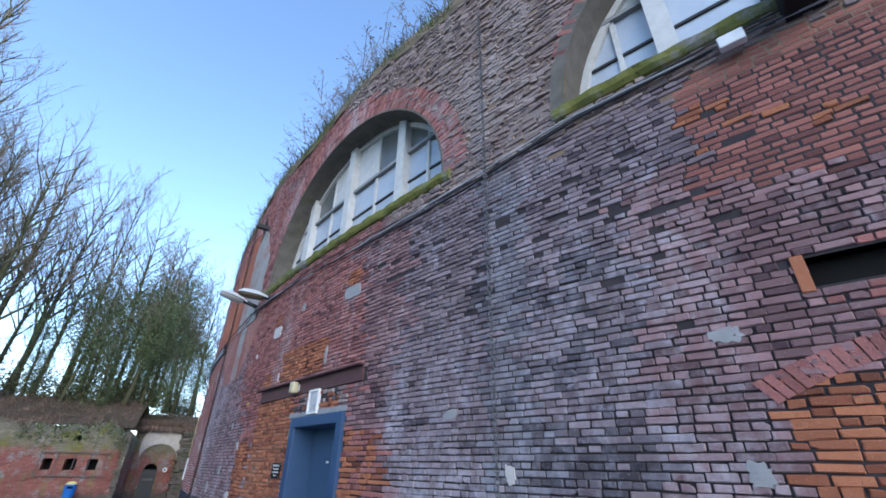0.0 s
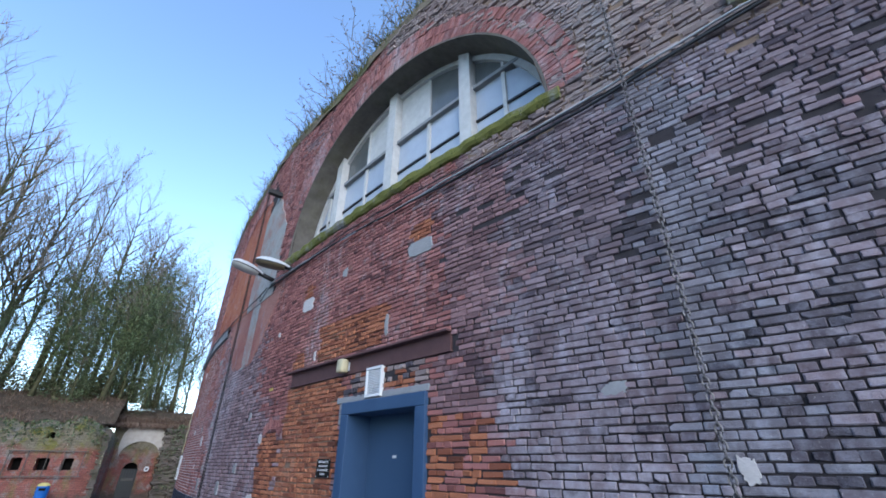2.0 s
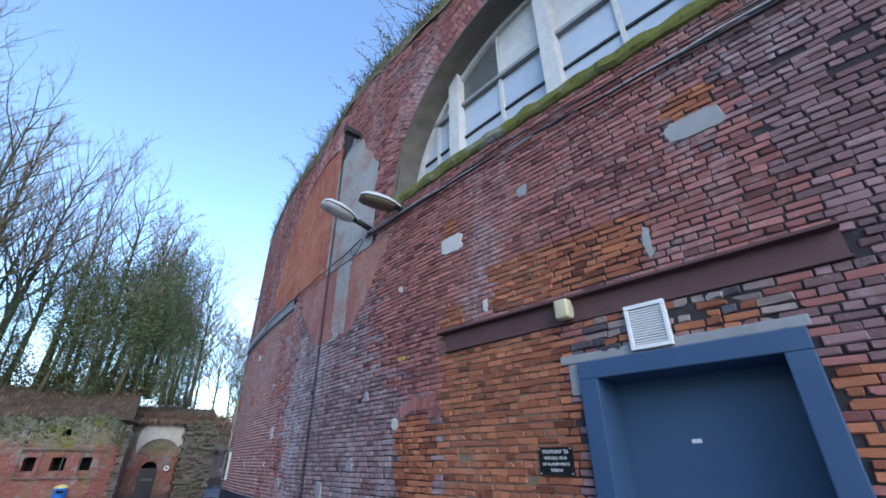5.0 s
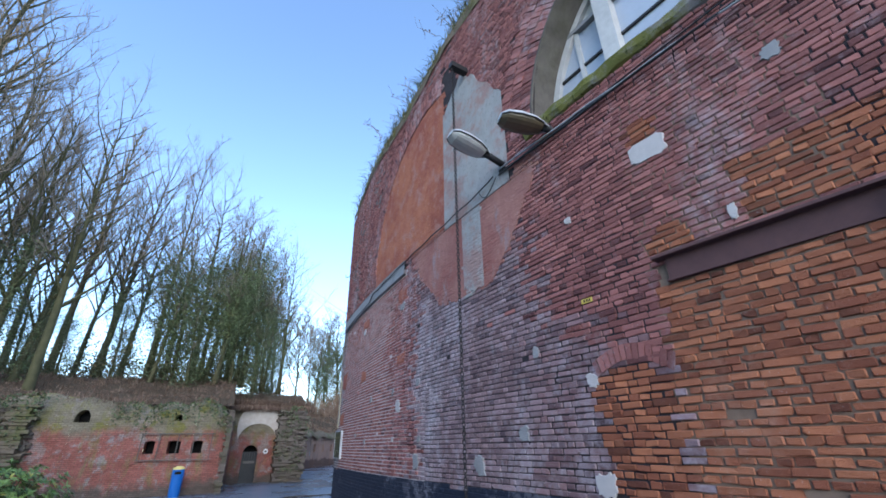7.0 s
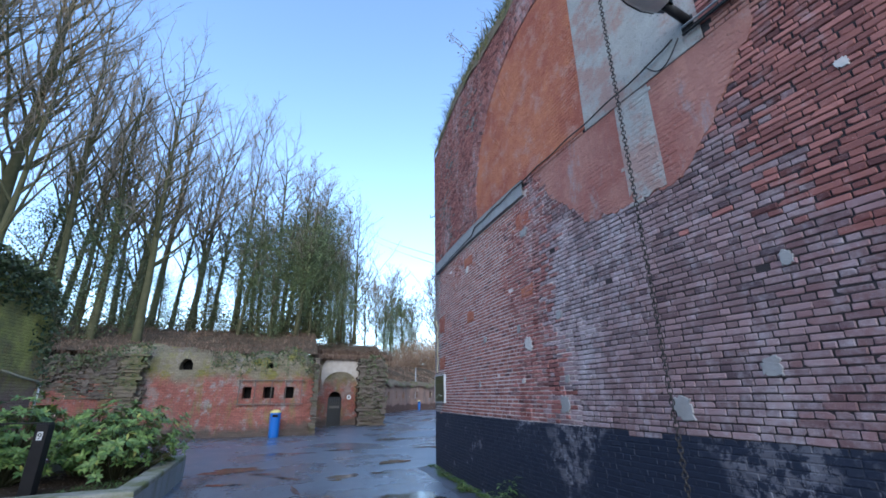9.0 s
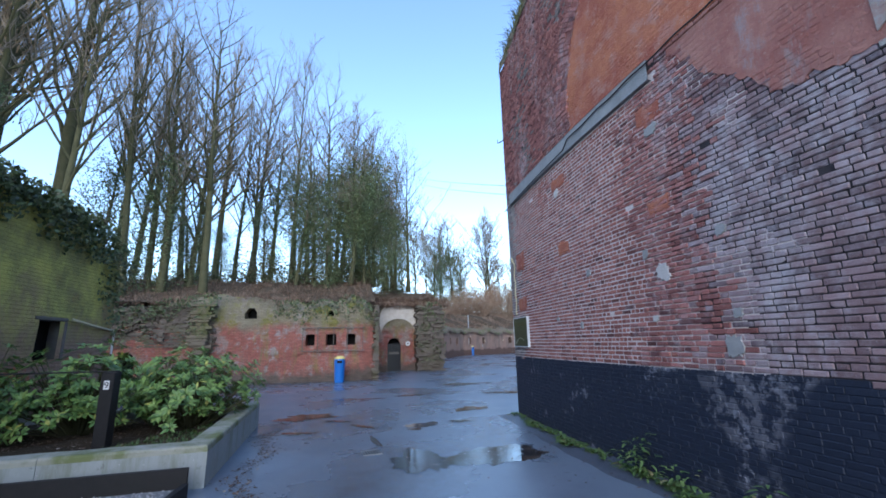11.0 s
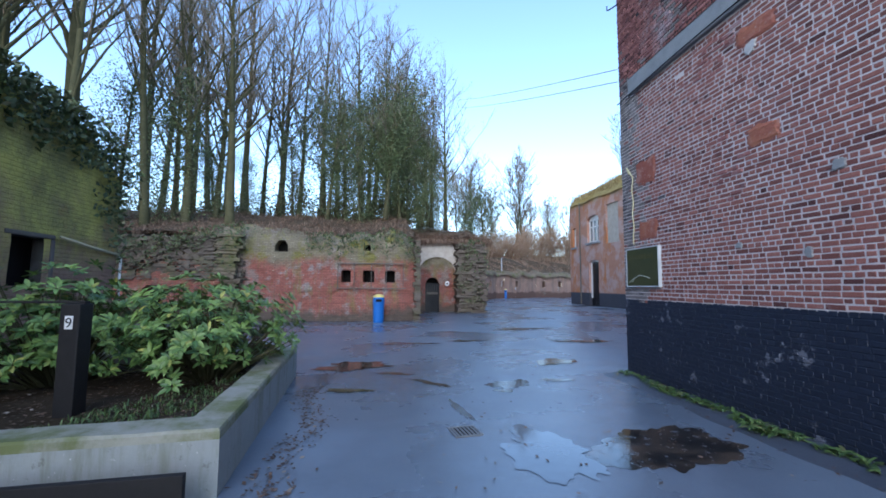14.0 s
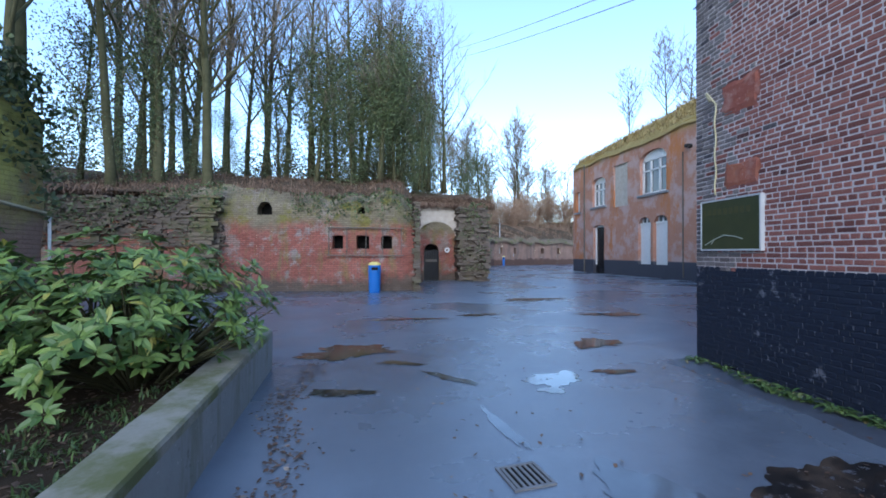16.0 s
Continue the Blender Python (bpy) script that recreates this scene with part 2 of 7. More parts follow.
M["water"] = mat("puddle_water", _water)
M["clearwater"] = plain("clear_puddle_water", (0.05, 0.06, 0.078), (0.085, 0.10, 0.125), 0.06, 6, 0.75, 0, 0.08, 18, 0.003)
M["tar"] = plain("dark_tar", (0.035, 0.042, 0.058), (0.08, 0.092, 0.118), 0.42, 5, 0.5, 0, 0.6, 120, 0.006)
M["bluepaint"] = plain("blue_paint", (0.026, 0.055, 0.115), (0.04, 0.08, 0.15), 0.5, 5, 0.4, 0, 0.15, 40)
M["bluedoor"] = plain("blue_door_paint", (0.034, 0.066, 0.12), (0.044, 0.082, 0.145), 0.42, 2, 0.4, 0, 0.1, 30)
M["flaky"] = plain("flaking_white_paint", (0.34, 0.335, 0.32), (0.62, 0.61, 0.585), 0.7, 7, 0.3, 0, 0.5, 30)
M["white"] = plain("white_paint", (0.55, 0.54, 0.52), (0.74, 0.73, 0.71), 0.55, 6, 0.4)
# whitened panes, with the pale sky reflection put into their base colour
M["glassw"] = plain("whitened_sky_glass", (0.30, 0.335, 0.385), (0.46, 0.50, 0.56), 0.18, 2.5, 0.6, 0, 0.03, 4, 0.004)
M["glassd"] = plain("dark_glass", (0.07, 0.075, 0.075), (0.15, 0.155, 0.15), 0.15, 2.5, 0.6, 0, 0.03, 4, 0.004)
M["iron"] = plain("rusty_steel", (0.06, 0.03, 0.03), (0.11, 0.055, 0.05), 0.7, 9, 0.3, 0, 0.5)
M["darkmetal"] = plain("dark_metal", (0.02, 0.02, 0.022), (0.05, 0.048, 0.046), 0.55, 12, 0.4, 0.6, 0.3)
M["grateiron"] = plain("grate_iron", (0.12, 0.125, 0.13), (0.24, 0.245, 0.25), 0.5, 20, 0.4, 0.3, 0.4)
M["darkchain"] = plain("dark_chain_iron", (0.014, 0.013, 0.014), (0.05, 0.045, 0.043), 0.6, 40, 0.4, 0.5, 0.4)
M["chain"] = plain("chain_steel", (0.06, 0.06, 0.065), (0.16, 0.15, 0.15), 0.5, 40, 0.4, 0.7, 0.4)
M["lampgrey"] = plain("lamp_housing", (0.36, 0.37, 0.37), (0.52, 0.53, 0.53), 0.45, 8, 0.4)
M["lampglass"] = plain("lamp_lens", (0.40, 0.40, 0.36), (0.58, 0.58, 0.53), 0.2, 9, 0.5)
M["lampbrown"] = plain("lamp_lens_dirty", (0.09, 0.07, 0.035), (0.15, 0.12, 0.07), 0.35, 9, 0.5)
M["beige"] = plain("beige_plastic", (0.40, 0.34, 0.20), (0.50, 0.44, 0.28), 0.5, 8)
M["plaque"] = plain("black_plaque", (0.008, 0.008, 0.009), (0.018, 0.018, 0.02), 0.25, 8)
M["yellow"] = plain("yellow_plate", (0.5, 0.36, 0.05), (0.6, 0.45, 0.1), 0.5, 30)
M["greenboard"] = plain("mossy_green_board", (0.022, 0.032, 0.012), (0.06, 0.065, 0.022), 0.4, 4, 0.4)
M["fadegreen"] = plain("faded_letters", (0.06, 0.06, 0.022), (0.075, 0.072, 0.028), 0.5, 9)
M["scratch"] = plain("board_scratches", (0.3, 0.32, 0.24), (0.42, 0.44, 0.36), 0.5, 9)


def _conc(k):
    c = k.mix(k.noise(4, 6, 0.7), (0.21, 0.225, 0.22), (0.33, 0.345, 0.335))
    c = k.mix(k.math('MULTIPLY', k.ramp(k.noise(1.6, 6, 0.75, k.scaled(2.5, 2.5, 0.35)), 0.46, 0.66), 0.7), c, (0.17, 0.175, 0.13))
    c = k.mix(k.math('MULTIPLY', k.ramp(k.noise(9, 6, 0.8), 0.58, 0.66), 0.6), c, (0.12, 0.12, 0.105))
    c = k.mix(k.ramp(k.noise(38, 3, 0.6), 0.66, 0.74), c, (0.45, 0.45, 0.43))
    k.out(c, 0.88, spec=0.2)
    k.bump(k.math('ADD', k.noise(50, 5, 0.7), k.noise(6, 4)), 0.45, 0.006)


M["concrete"] = mat("planter_concrete", _conc)


def _contop(k):
    c = k.mix(k.noise(5, 6, 0.7), (0.22, 0.22, 0.18), (0.36, 0.35, 0.30))
    c = k.mix(k.ramp(k.noise(1.4, 6, 0.7), 0.38, 0.62), c, (0.13, 0.145, 0.06))
    k.out(c, 0.9, spec=0.2)
    k.bump(k.noise(60, 6, 0.75), 0.5, 0.006)


M["contop"] = mat("mossy_concrete_top", _contop)
M["timber"] = plain("dark_timber", (0.007, 0.0065, 0.007), (0.018, 0.016, 0.016), 0.7, 14, 0.3, 0, 0.5)
M["soil"] = plain("leaf_litter_soil", (0.025, 0.02, 0.014), (0.075, 0.055, 0.035), 0.95, 9, 0.1, 0, 0.9, 40, 0.02)
M["gravel"] = plain("gravel", (0.09, 0.095, 0.10), (0.26, 0.27, 0.28), 0.9, 70, 0.2, 0, 0.9, 60, 0.02)
M["stone"] = plain("pebble", (0.2, 0.2, 0.21), (0.4, 0.4, 0.41), 0.85, 20)
M["rhodo"] = leafy("rhododendron_leaf", (0.045, 0.10, 0.022), (0.19, 0.28, 0.07), (0.34, 0.33, 0.07), 0.45)
M["ivy"] = leafy("ivy_leaf", (0.035, 0.055, 0.02), (0.125, 0.155, 0.06), (0.17, 0.15, 0.07), 0.5)
M["weed"] = leafy("weed_leaf", (0.03, 0.065, 0.018), (0.10, 0.155, 0.045), (0.2, 0.17, 0.08), 0.55)
M["grass"] = leafy("rough_grass", (0.06, 0.075, 0.02), (0.15, 0.14, 0.05), (0.26, 0.19, 0.1), 0.8)
M["bracken"] = leafy("dead_bracken", (0.10, 0.062, 0.042), (0.23, 0.15, 0.10), (0.3, 0.22, 0.15), 0.9)
M["deadleaf"] = leafy("dead_leaves", (0.04, 0.024, 0.016), (0.16, 0.10, 0.065), (0.36, 0.3, 0.24), 0.6)
M["buddleia"] = leafy("shrub_twig", (0.12, 0.085, 0.06), (0.2, 0.16, 0.12), (0.12, 0.13, 0.09), 0.8)
M["bark"] = plain("mossy_bark", (0.04, 0.04, 0.02), (0.12, 0.112, 0.06), 0.95, 3, 0.1, 0, 0.8, 30, 0.02)
M["twig"] = plain("twigs", (0.12, 0.10, 0.08), (0.235, 0.195, 0.155), 0.9, 4, 0.1, 0, 0)
M["twigwarm"] = plain("golden_twigs", (0.19, 0.14, 0.085), (0.32, 0.24, 0.15), 0.9, 4, 0.1, 0, 0)
M["drygrass"] = plain("dry_golden_grass", (0.20, 0.15, 0.05), (0.42, 0.32, 0.14), 0.95, 1.6, 0.1, 0, 0.9, 14, 0.05)
M["drygrassblade"] = leafy("dry_grass_blade", (0.22, 0.16, 0.06), (0.42, 0.32, 0.14), (0.3, 0.18, 0.1), 0.9)
M["undergrowth"] = leafy("undergrowth", (0.05, 0.055, 0.025), (0.13, 0.12, 0.06), (0.2, 0.15, 0.09), 0.8)
M["russet"] = leafy("russet_twig", (0.17, 0.10, 0.065), (0.34, 0.23, 0.15), (0.4, 0.32, 0.22), 0.9)
M["earth"] = plain("bank_earth", (0.045, 0.035, 0.022), (0.12, 0.085, 0.055), 0.95, 2.5, 0.1, 0, 0.8, 25, 0.03)
M["binblue"] = plain("blue_bin_paint", (0.01, 0.10, 0.36), (0.02, 0.14, 0.45), 0.4, 5, 0.4, 0, 0.05)
M["binyellow"] = plain("yellow_bin_lid", (0.55, 0.45, 0.12), (0.65, 0.56, 0.22), 0.5, 5)
# near-black in which the shade inside openings is part of the colour
M["voiddark"] = plain("dark_interior", (0.008, 0.008, 0.008), (0.015, 0.014, 0.013), 0.9, 3, 0.1, 0, 0)
M["cable"] = plain("cable_sheath", (0.25, 0.25, 0.26), (0.4, 0.4, 0.41), 0.5, 9)
M["blackcable"] = plain("black_cable", (0.015, 0.015, 0.016), (0.03, 0.03, 0.03), 0.5, 9)


def _case(k):
    z, n = k.axis(2), k.math('ADD', k.math('MULTIPLY', k.noise(0.55, 5, 0.65), 0.75), k.math('MULTIPLY', k.noise(3.5, 5, 0.7), 0.25))
    v = k.math('ADD', z, k.math('MULTIPLY', n, 2.4))
    c = k.mix(k.noise(7, 5, 0.7), (0.25, 0.08, 0.06), (0.40, 0.165, 0.125))
    c = k.mix(k.ramp(k.noise(2.2, 6, 0.7), 0.52, 0.66), c, (0.33, 0.27, 0.25))
    up = k.mix(k.noise(2.5, 6, 0.7), (0.14, 0.12, 0.075), (0.33, 0.28, 0.195))
    up = k.mix(k.ramp(k.noise(1.2, 5, 0.65), 0.5, 0.62), up, (0.20, 0.185, 0.05))
    c = k.mix(k.math('MULTIPLY', k.ramp(k.noise(1.7, 6, 0.75, k.scaled(1.2, 1, 0.3)), 0.52, 0.7), 0.55), c, (0.19, 0.16, 0.13))
    c = k.mix(k.ramp(v, 3.1, 3.7), c, up)
    c = k.mix(k.math('MULTIPLY', k.ramp(k.noise(1.9, 5, 0.7, k.scaled(1.4, 1, 0.35)), 0.5, 0.66), 0.6), c, (0.22, 0.20, 0.075))
    c = k.mix(k.math('MULTIPLY', k.ramp(k.noise(0.9, 6, 0.75), 0.54, 0.62), 0.7), c, (0.30, 0.255, 0.22))
    c = k.mix(k.ramp(k.math('SUBTRACT', 1.6, v), -0.05, 0.3), c, (0.15, 0.115, 0.09))
    j, col = courses(k, 0)
    c = tint(k, c, col)
    c = k.mix(k.math('MULTIPLY', j, 0.35), c, (0.12, 0.10, 0.085))
    k.out(c, 0.92, spec=0.1)
    k.bump(k.math('SUBTRACT', k.math('ADD', k.noise(9, 6, 0.75), k.noise(40, 4)), j), 0.9, 0.03)


M["casemate"] = mat("casemate_masonry", _case)


def _leftw(k):
    z, n = k.axis(2), k.noise(0.9, 6, 0.7)
    c = k.mix(k.noise(6, 5, 0.7), (0.21, 0.125, 0.09), (0.37, 0.25, 0.185))
    c = k.mix(k.ramp(k.noise(1.5, 4, 0.7), 0.6, 0.66), c, (0.34, 0.13, 0.07))
    moss = k.mix(k.ramp(k.noise(1.1, 6, 0.75), 0.3, 0.7), (0.22, 0.205, 0.085), (0.55, 0.49, 0.13))
    c = k.mix(k.ramp(k.math('ADD', k.math('MULTIPLY', z, 0.28), n), 0.85, 1.25), c, moss)
    j, col = courses(k, 1)
    c = k.mix(k.math('MULTIPLY', j, 0.12), c, (0.10, 0.095, 0.04))
    k.out(c, 0.95, spec=0.1)
    k.bump(k.math('SUBTRACT', k.math('ADD', k.noise(9, 6, 0.75), k.noise(50, 4)), j), 0.9, 0.03)


M["leftwall"] = mat("mossy_brick_wall", _leftw)


def _barr(k):
    z, n = k.axis(2), k.noise(0.5, 6, 0.7)
    c = k.mix(k.noise(2.5, 6, 0.7), (0.32, 0.145, 0.095), (0.45, 0.25, 0.17))
    c = k.mix(k.ramp(k.noise(0.9, 5, 0.7), 0.46, 0.6), c, (0.43, 0.30, 0.26))
    c = k.mix(k.ramp(k.noise(0.6, 6, 0.75, k.scaled(1, 1, 0.4)), 0.52, 0.64), c, (0.42, 0.17, 0.07))
    c = k.mix(k.ramp(z, 0.78, 0.86), (0.06, 0.062, 0.075), c)
    c = k.mix(k.ramp(k.math('ADD', z, n), 8.0, 8.7), c, (0.36, 0.25, 0.08))
    k.out(c, 0.9, spec=0.15)
    k.bump(k.noise(10, 6, 0.7), 0.6, 0.02)


M["barracks"] = mat("barracks_plaster", _barr)


def _far(k):
    c = k.mix(k.noise(1.2, 6, 0.7), (0.17, 0.10, 0.075), (0.32, 0.215, 0.17))
    c = k.mix(k.math('MULTIPLY', k.ramp(k.noise(0.8, 6, 0.75, k.scaled(2, 2, 0.25)), 0.47, 0.62), 0.7), c, (0.13, 0.105, 0.09))
    c = k.mix(k.ramp(k.math('ADD', k.axis(2), k.noise(0.9, 5, 0.7)), 1.15, 0.95), c, (0.10, 0.062, 0.05))
    k.out(c, 0.95, spec=0.1)
    k.bump(k.noise(8, 5, 0.7), 0.7, 0.03)


M["farwall"] = mat("far_brick_wall", _far)
M["whiteplaster"] = plain("peeling_white_plaster", (0.30, 0.26, 0.215), (0.54, 0.49, 0.42), 0.9, 4, 0.1, 0, 0.6, 20, 0.02)

# ---- mesh helpers ----
class Shape:
    """Gathers vertices and faces of one mesh."""

    def __init__(self):
        self.v, self.f, self.m = [], [], []

    def add(self, vs, fs, mi=0):
        o = len(self.v)
        self.v += [tuple(p) for p in vs]
        self.f += [tuple(i + o for i in q) for q in fs]
        self.m += [mi] * len(fs)
        return self

    def box(self, x0, x1, y0, y1, z0, z1, bev=0.0, mi=0, tf=None):
        """A box with its edges taken off by bev."""
        if bev <= 0:
            vs = [(x, y, z) for x in (x0, x1) for y in (y0, y1) for z in (z0, z1)]
            fs = [(0, 1, 3, 2), (4, 6, 7, 5), (0, 4, 5, 1), (2, 3, 7, 6), (0, 2, 6, 4), (1, 5, 7, 3)]
        else:
            bm = bmesh.new()
            bmesh.ops.create_cube(bm, size=1.0)
            for p in bm.verts:
                p.co = Vector(((x0 + x1) / 2 + p.co.x * (x1 - x0), (y0 + y1) / 2 + p.co.y * (y1 - y0), (z0 + z1) / 2 + p.co.z * (z1 - z0)))
            bmesh.ops.bevel(bm, geom=bm.edges[:], offset=bev, segments=2, profile=0.6, affect='EDGES')
            bm.verts.index_update()
            vs, fs = [tuple(p.co) for p in bm.verts], [tuple(q.index for q in face.verts) for face in bm.faces]
            bm.free()
        if tf:
            vs = [tuple(tf @ Vector(p)) for p in vs]
        return self.add(vs, fs, mi)

    def tube(self, pts, radii, n=6, mi=0, cap=True):
        """A tube along points with a radius each."""
        pts = [Vector(p) for p in pts]
        rings, o = [], len(self.v)
        for i, p in enumerate(pts):
            d = (pts[min(i + 1, len(pts) - 1)] - pts[max(i - 1, 0)])
            d = d.normalized() if d.length > 1e-9 else Vector((0, 0, 1))
            a = d.cross(Vector((0, 0, 1)) if abs(d.z) < 0.9 else Vector((1, 0, 0))).normalized()
            b = d.cross(a)
            r = radii[i] if hasattr(radii, "__len__") else radii
            for j in range(n):
                t = 2 * math.pi * j / n
                self.v.append(tuple(p + a * (r * math.cos(t)) + b * (r * math.sin(t))))
        for i in range(len(pts) - 1):
            for j in range(n):
                q = (o + i * n + j, o + i * n + (j + 1) % n, o + (i + 1) * n + (j + 1) % n, o + (i + 1) * n + j)
                self.f.append(q)
                self.m.append(mi)
        if cap:
            self.f += [tuple(o + j for j in reversed(range(n))), tuple(o + (len(pts) - 1) * n + j for j in range(n))]
            self.m += [mi, mi]
        return self

    def ob(self, name, mats, parent=None, label="", smooth=False, kind="", category=""):
        me = bpy.data.meshes.new(name)
        me.from_pydata(self.v, [], self.f)
        for m in (mats if isinstance(mats, (list, tuple)) else [mats]):
            me.materials.append(m)
        if any(self.m):
            me.polygons.foreach_set("material_index", self.m)
        if smooth:
            me.polygons.foreach_set("use_smooth", [True] * len(self.f))
        me.update()
        o = new(name, me)
        if parent:
            o.parent = parent
        return tagged(o, label, category, "", kind)


def thing(name, m, label, category, group="", kind=""):
    o = new(name)
    o.empty_display_size = 0.1
    o.matrix_world = m
    return tagged(o, label, category, group, kind)


def ground_z(y):
    """Height of the yard: level by the corner, rising towards the start of the walk, a little lower far off."""
    if y < 18:
        return -0.10 + 0.036 * (18 - y) * min(1, (18 - y) / 4)
    return -0.10 - 0.05 * min(1, max(0, (y - 25) / 8))


# ---- the round keep ----
CX, CY, RAD = 45.647, 19.730, 41.876
S0, S1 = -24.0, 3.56
BAND = 4.62


def W(s, z, d=0.0):
    a = s / RAD
    return (CX - (RAD + d) * math.cos(a), CY + (RAD + d) * math.sin(a), z)


def on_wall(s, z, d=0.0):
    """The pose of a thing on the wall: x along it, y out of it."""
    a = s / RAD
    t, n = Vector((math.sin(a), math.cos(a), 0)), Vector((-math.cos(a), math.sin(a), 0))
    return Matrix.Translation(W(s, z, d)) @ Matrix((t, n, (0, 0, 1))).transposed().to_4x4()


ARCH = [(-7.86, 2.80, 5.08, 2.42), (-15.2, 2.80, 5.08, 2.42)]   # centre, half width, springing, rise of the two windows
BLIND = (-2.35, 2.66, 4.80, 2.72)


def arch_top(a, s):
    c, w, z, h = a
    q = 1 - ((s - c) / w) ** 2
    return z + h * math.sqrt(q) if q > 0 else None


def top_z(s):
    return 8.05 + 0.35 * min(1, max(0, (3.0 - s) / 6)) + 0.12 * math.sin(s * 1.3)


# openings cut straight through: s0, s1, z0, z1
DOOR = (-9.04, -7.64, -1.0, 2.21)
SLOT = (-14.6, -13.66, 2.71, 2.90)
cuts = sorted({round(S0 + i * 0.12, 3) for i in range(int((S1 - S0) / 0.12) + 1)} | {S1, DOOR[0], DOOR[1], SLOT[0], SLOT[1]}
              | {a[0] + sgn * a[1] for a in ARCH for sgn in (-1, 1)})
back = Shape()
for sa, sb in zip(cuts, cuts[1:]):
    mid = (sa + sb) / 2
    gaps = []
    for o in (DOOR, SLOT):
        if o[0] < mid < o[1]:
            gaps.append((o[2], o[2], o[3], o[3]))
    for a in ARCH:
        if abs(mid - a[0]) < a[1]:
            gaps.append((a[2], a[2], arch_top(a, sa) or a[2], arch_top(a, sb) or a[2]))
    gaps.sort()
    lo = (-0.6, -0.6)
    spans = []
    for g in gaps:
        spans.append((lo, (g[0], g[1])))
        lo = (g[2], g[3])
    spans.append((lo, (top_z(sa), top_z(sb))))
    mi = 1 if mid > -0.9 else (2 if (-7.5 < mid < -6.0) else 0)
    for (a0, b0), (a1, b1) in spans:
        if a0 < 1.09 < a1:
            back.add([W(sa, a0), W(sb, b0), W(sb, 1.09), W(sa, 1.09)], [(0, 3, 2, 1)], 4)
            a0 = b0 = 1.09
        if a0 < 4.5 < a1 and -4.4 < mid < -0.9:
            # joints turn from dark to pale in a ragged drift
            while a0 < 4.49:
                zt = min(4.5, a0 + 0.1)
                pale = mid > -2.1 + 0.9 * noise.noise(Vector((mid * 3.1, a0 * 3.1, 6))) + 0.8 * noise.noise(Vector((mid * 0.9, a0 * 0.9, 1)))
                back.add([W(sa, a0), W(sb, a0), W(sb, zt), W(sa, zt)], [(0, 3, 2, 1)], 1 if pale else 0)
                a0 = zt
            a0 = b0 = 4.5
        if a0 < 4.5 < a1:
            back.add([W(sa, a0), W(sb, b0), W(sb, 4.5), W(sa, 4.5)], [(0, 3, 2, 1)], mi)
            a0 = b0 = 4.5
        back.add([W(sa, a0), W(sb, b0), W(sb, b1), W(sa, a1)], [(0, 3, 2, 1)], (0 if mid > -9.3 else 5) if a0 > 4 else mi)
# the inner face, the end behind the corner and the flat of the roof
for sa, sb in zip(cuts, cuts[1:]):
    back.add([W(sa, -0.6, -1.3), W(sb, -0.6, -1.3), W(sb, top_z(sb), -1.3), W(sa, top_z(sa), -1.3)], [(0, 1, 2, 3)], 3)
n_end = 10
end0 = Vector(W(S1, 0))
far_end = Vector((17.0, 24.6, 0))
back.add([(*end0.xy, -0.6), (*far_end.xy, -0.6), (*far_end.xy, 8.4), (*end0.xy, 8.05)], [(0, 1, 2, 3)], 1)
back.add([(far_end.x, far_end.y, -0.6), (30, 10, -0.6), (30, 10, 8.4), (far_end.x, far_end.y, 8.4)], [(0, 1, 2, 3)], 3)
st = Vector(W(S0, 0))
back.add([(*st.xy, -0.6), (30, st.y, -0.6), (30, st.y, 8.6), (*st.xy, 8.6)], [(0, 3, 2, 1)], 3)
back.add([(30, st.y, -0.6), (30, 10, -0.6), (30, 10, 8.5), (30, st.y, 8.5)], [(0, 3, 2, 1)], 3)
keep = back.ob("wall_keep", [M["mort_dark"], M["mort_light"], M["mort_warm"], M["core"], M["black"], M["mort_warm"]], kind="structure",
               label="tall curved brick fort wall with worn purple and red bricks")

# earth roof of the keep with a rounded, mossy brow
roof = Shape()
prof = [(0.03, -0.03), (0.02, 0.18), (-0.05, 0.42), (-0.2, 0.66), (-0.5, 0.88), (-1.1, 1.08), (-2.4, 1.3), (-6, 1.6)]
cs = [S0 + i * (S1 - S0) / 90 for i in range(91)]
grid = [[W(s, top_z(s) + dz + 0.05 * noise.noise(Vector((s * 2, dz * 3, 0))), d + 0.06 * noise.noise(Vector((s * 1.7, dz * 5, 3)))) for d, dz in prof] for s in cs]
for i in range(90):
    for j in range(len(prof) - 1):
        roof.add([grid[i][j], grid[i + 1][j], grid[i + 1][j + 1], grid[i][j + 1]], [(0, 3, 2, 1)])
roof.add([grid[-1][-1], (17, 24.6, 9.3), (30, 10, 9.6), (30, st.y, 9.6), grid[0][-1]], [(0, 4, 3, 2, 1)])
roof.add([grid[-1][j] for j in range(len(prof))] + [(17, 24.6, 9.3), (17, 24.6, 8.3), (*end0.xy, 8.3)], [tuple(range(len(prof) + 3))])
roof.ob("roof_bank", M["mossy"], kind="structure", label="earth covered roof edge with moss and dry grass", smooth=False)

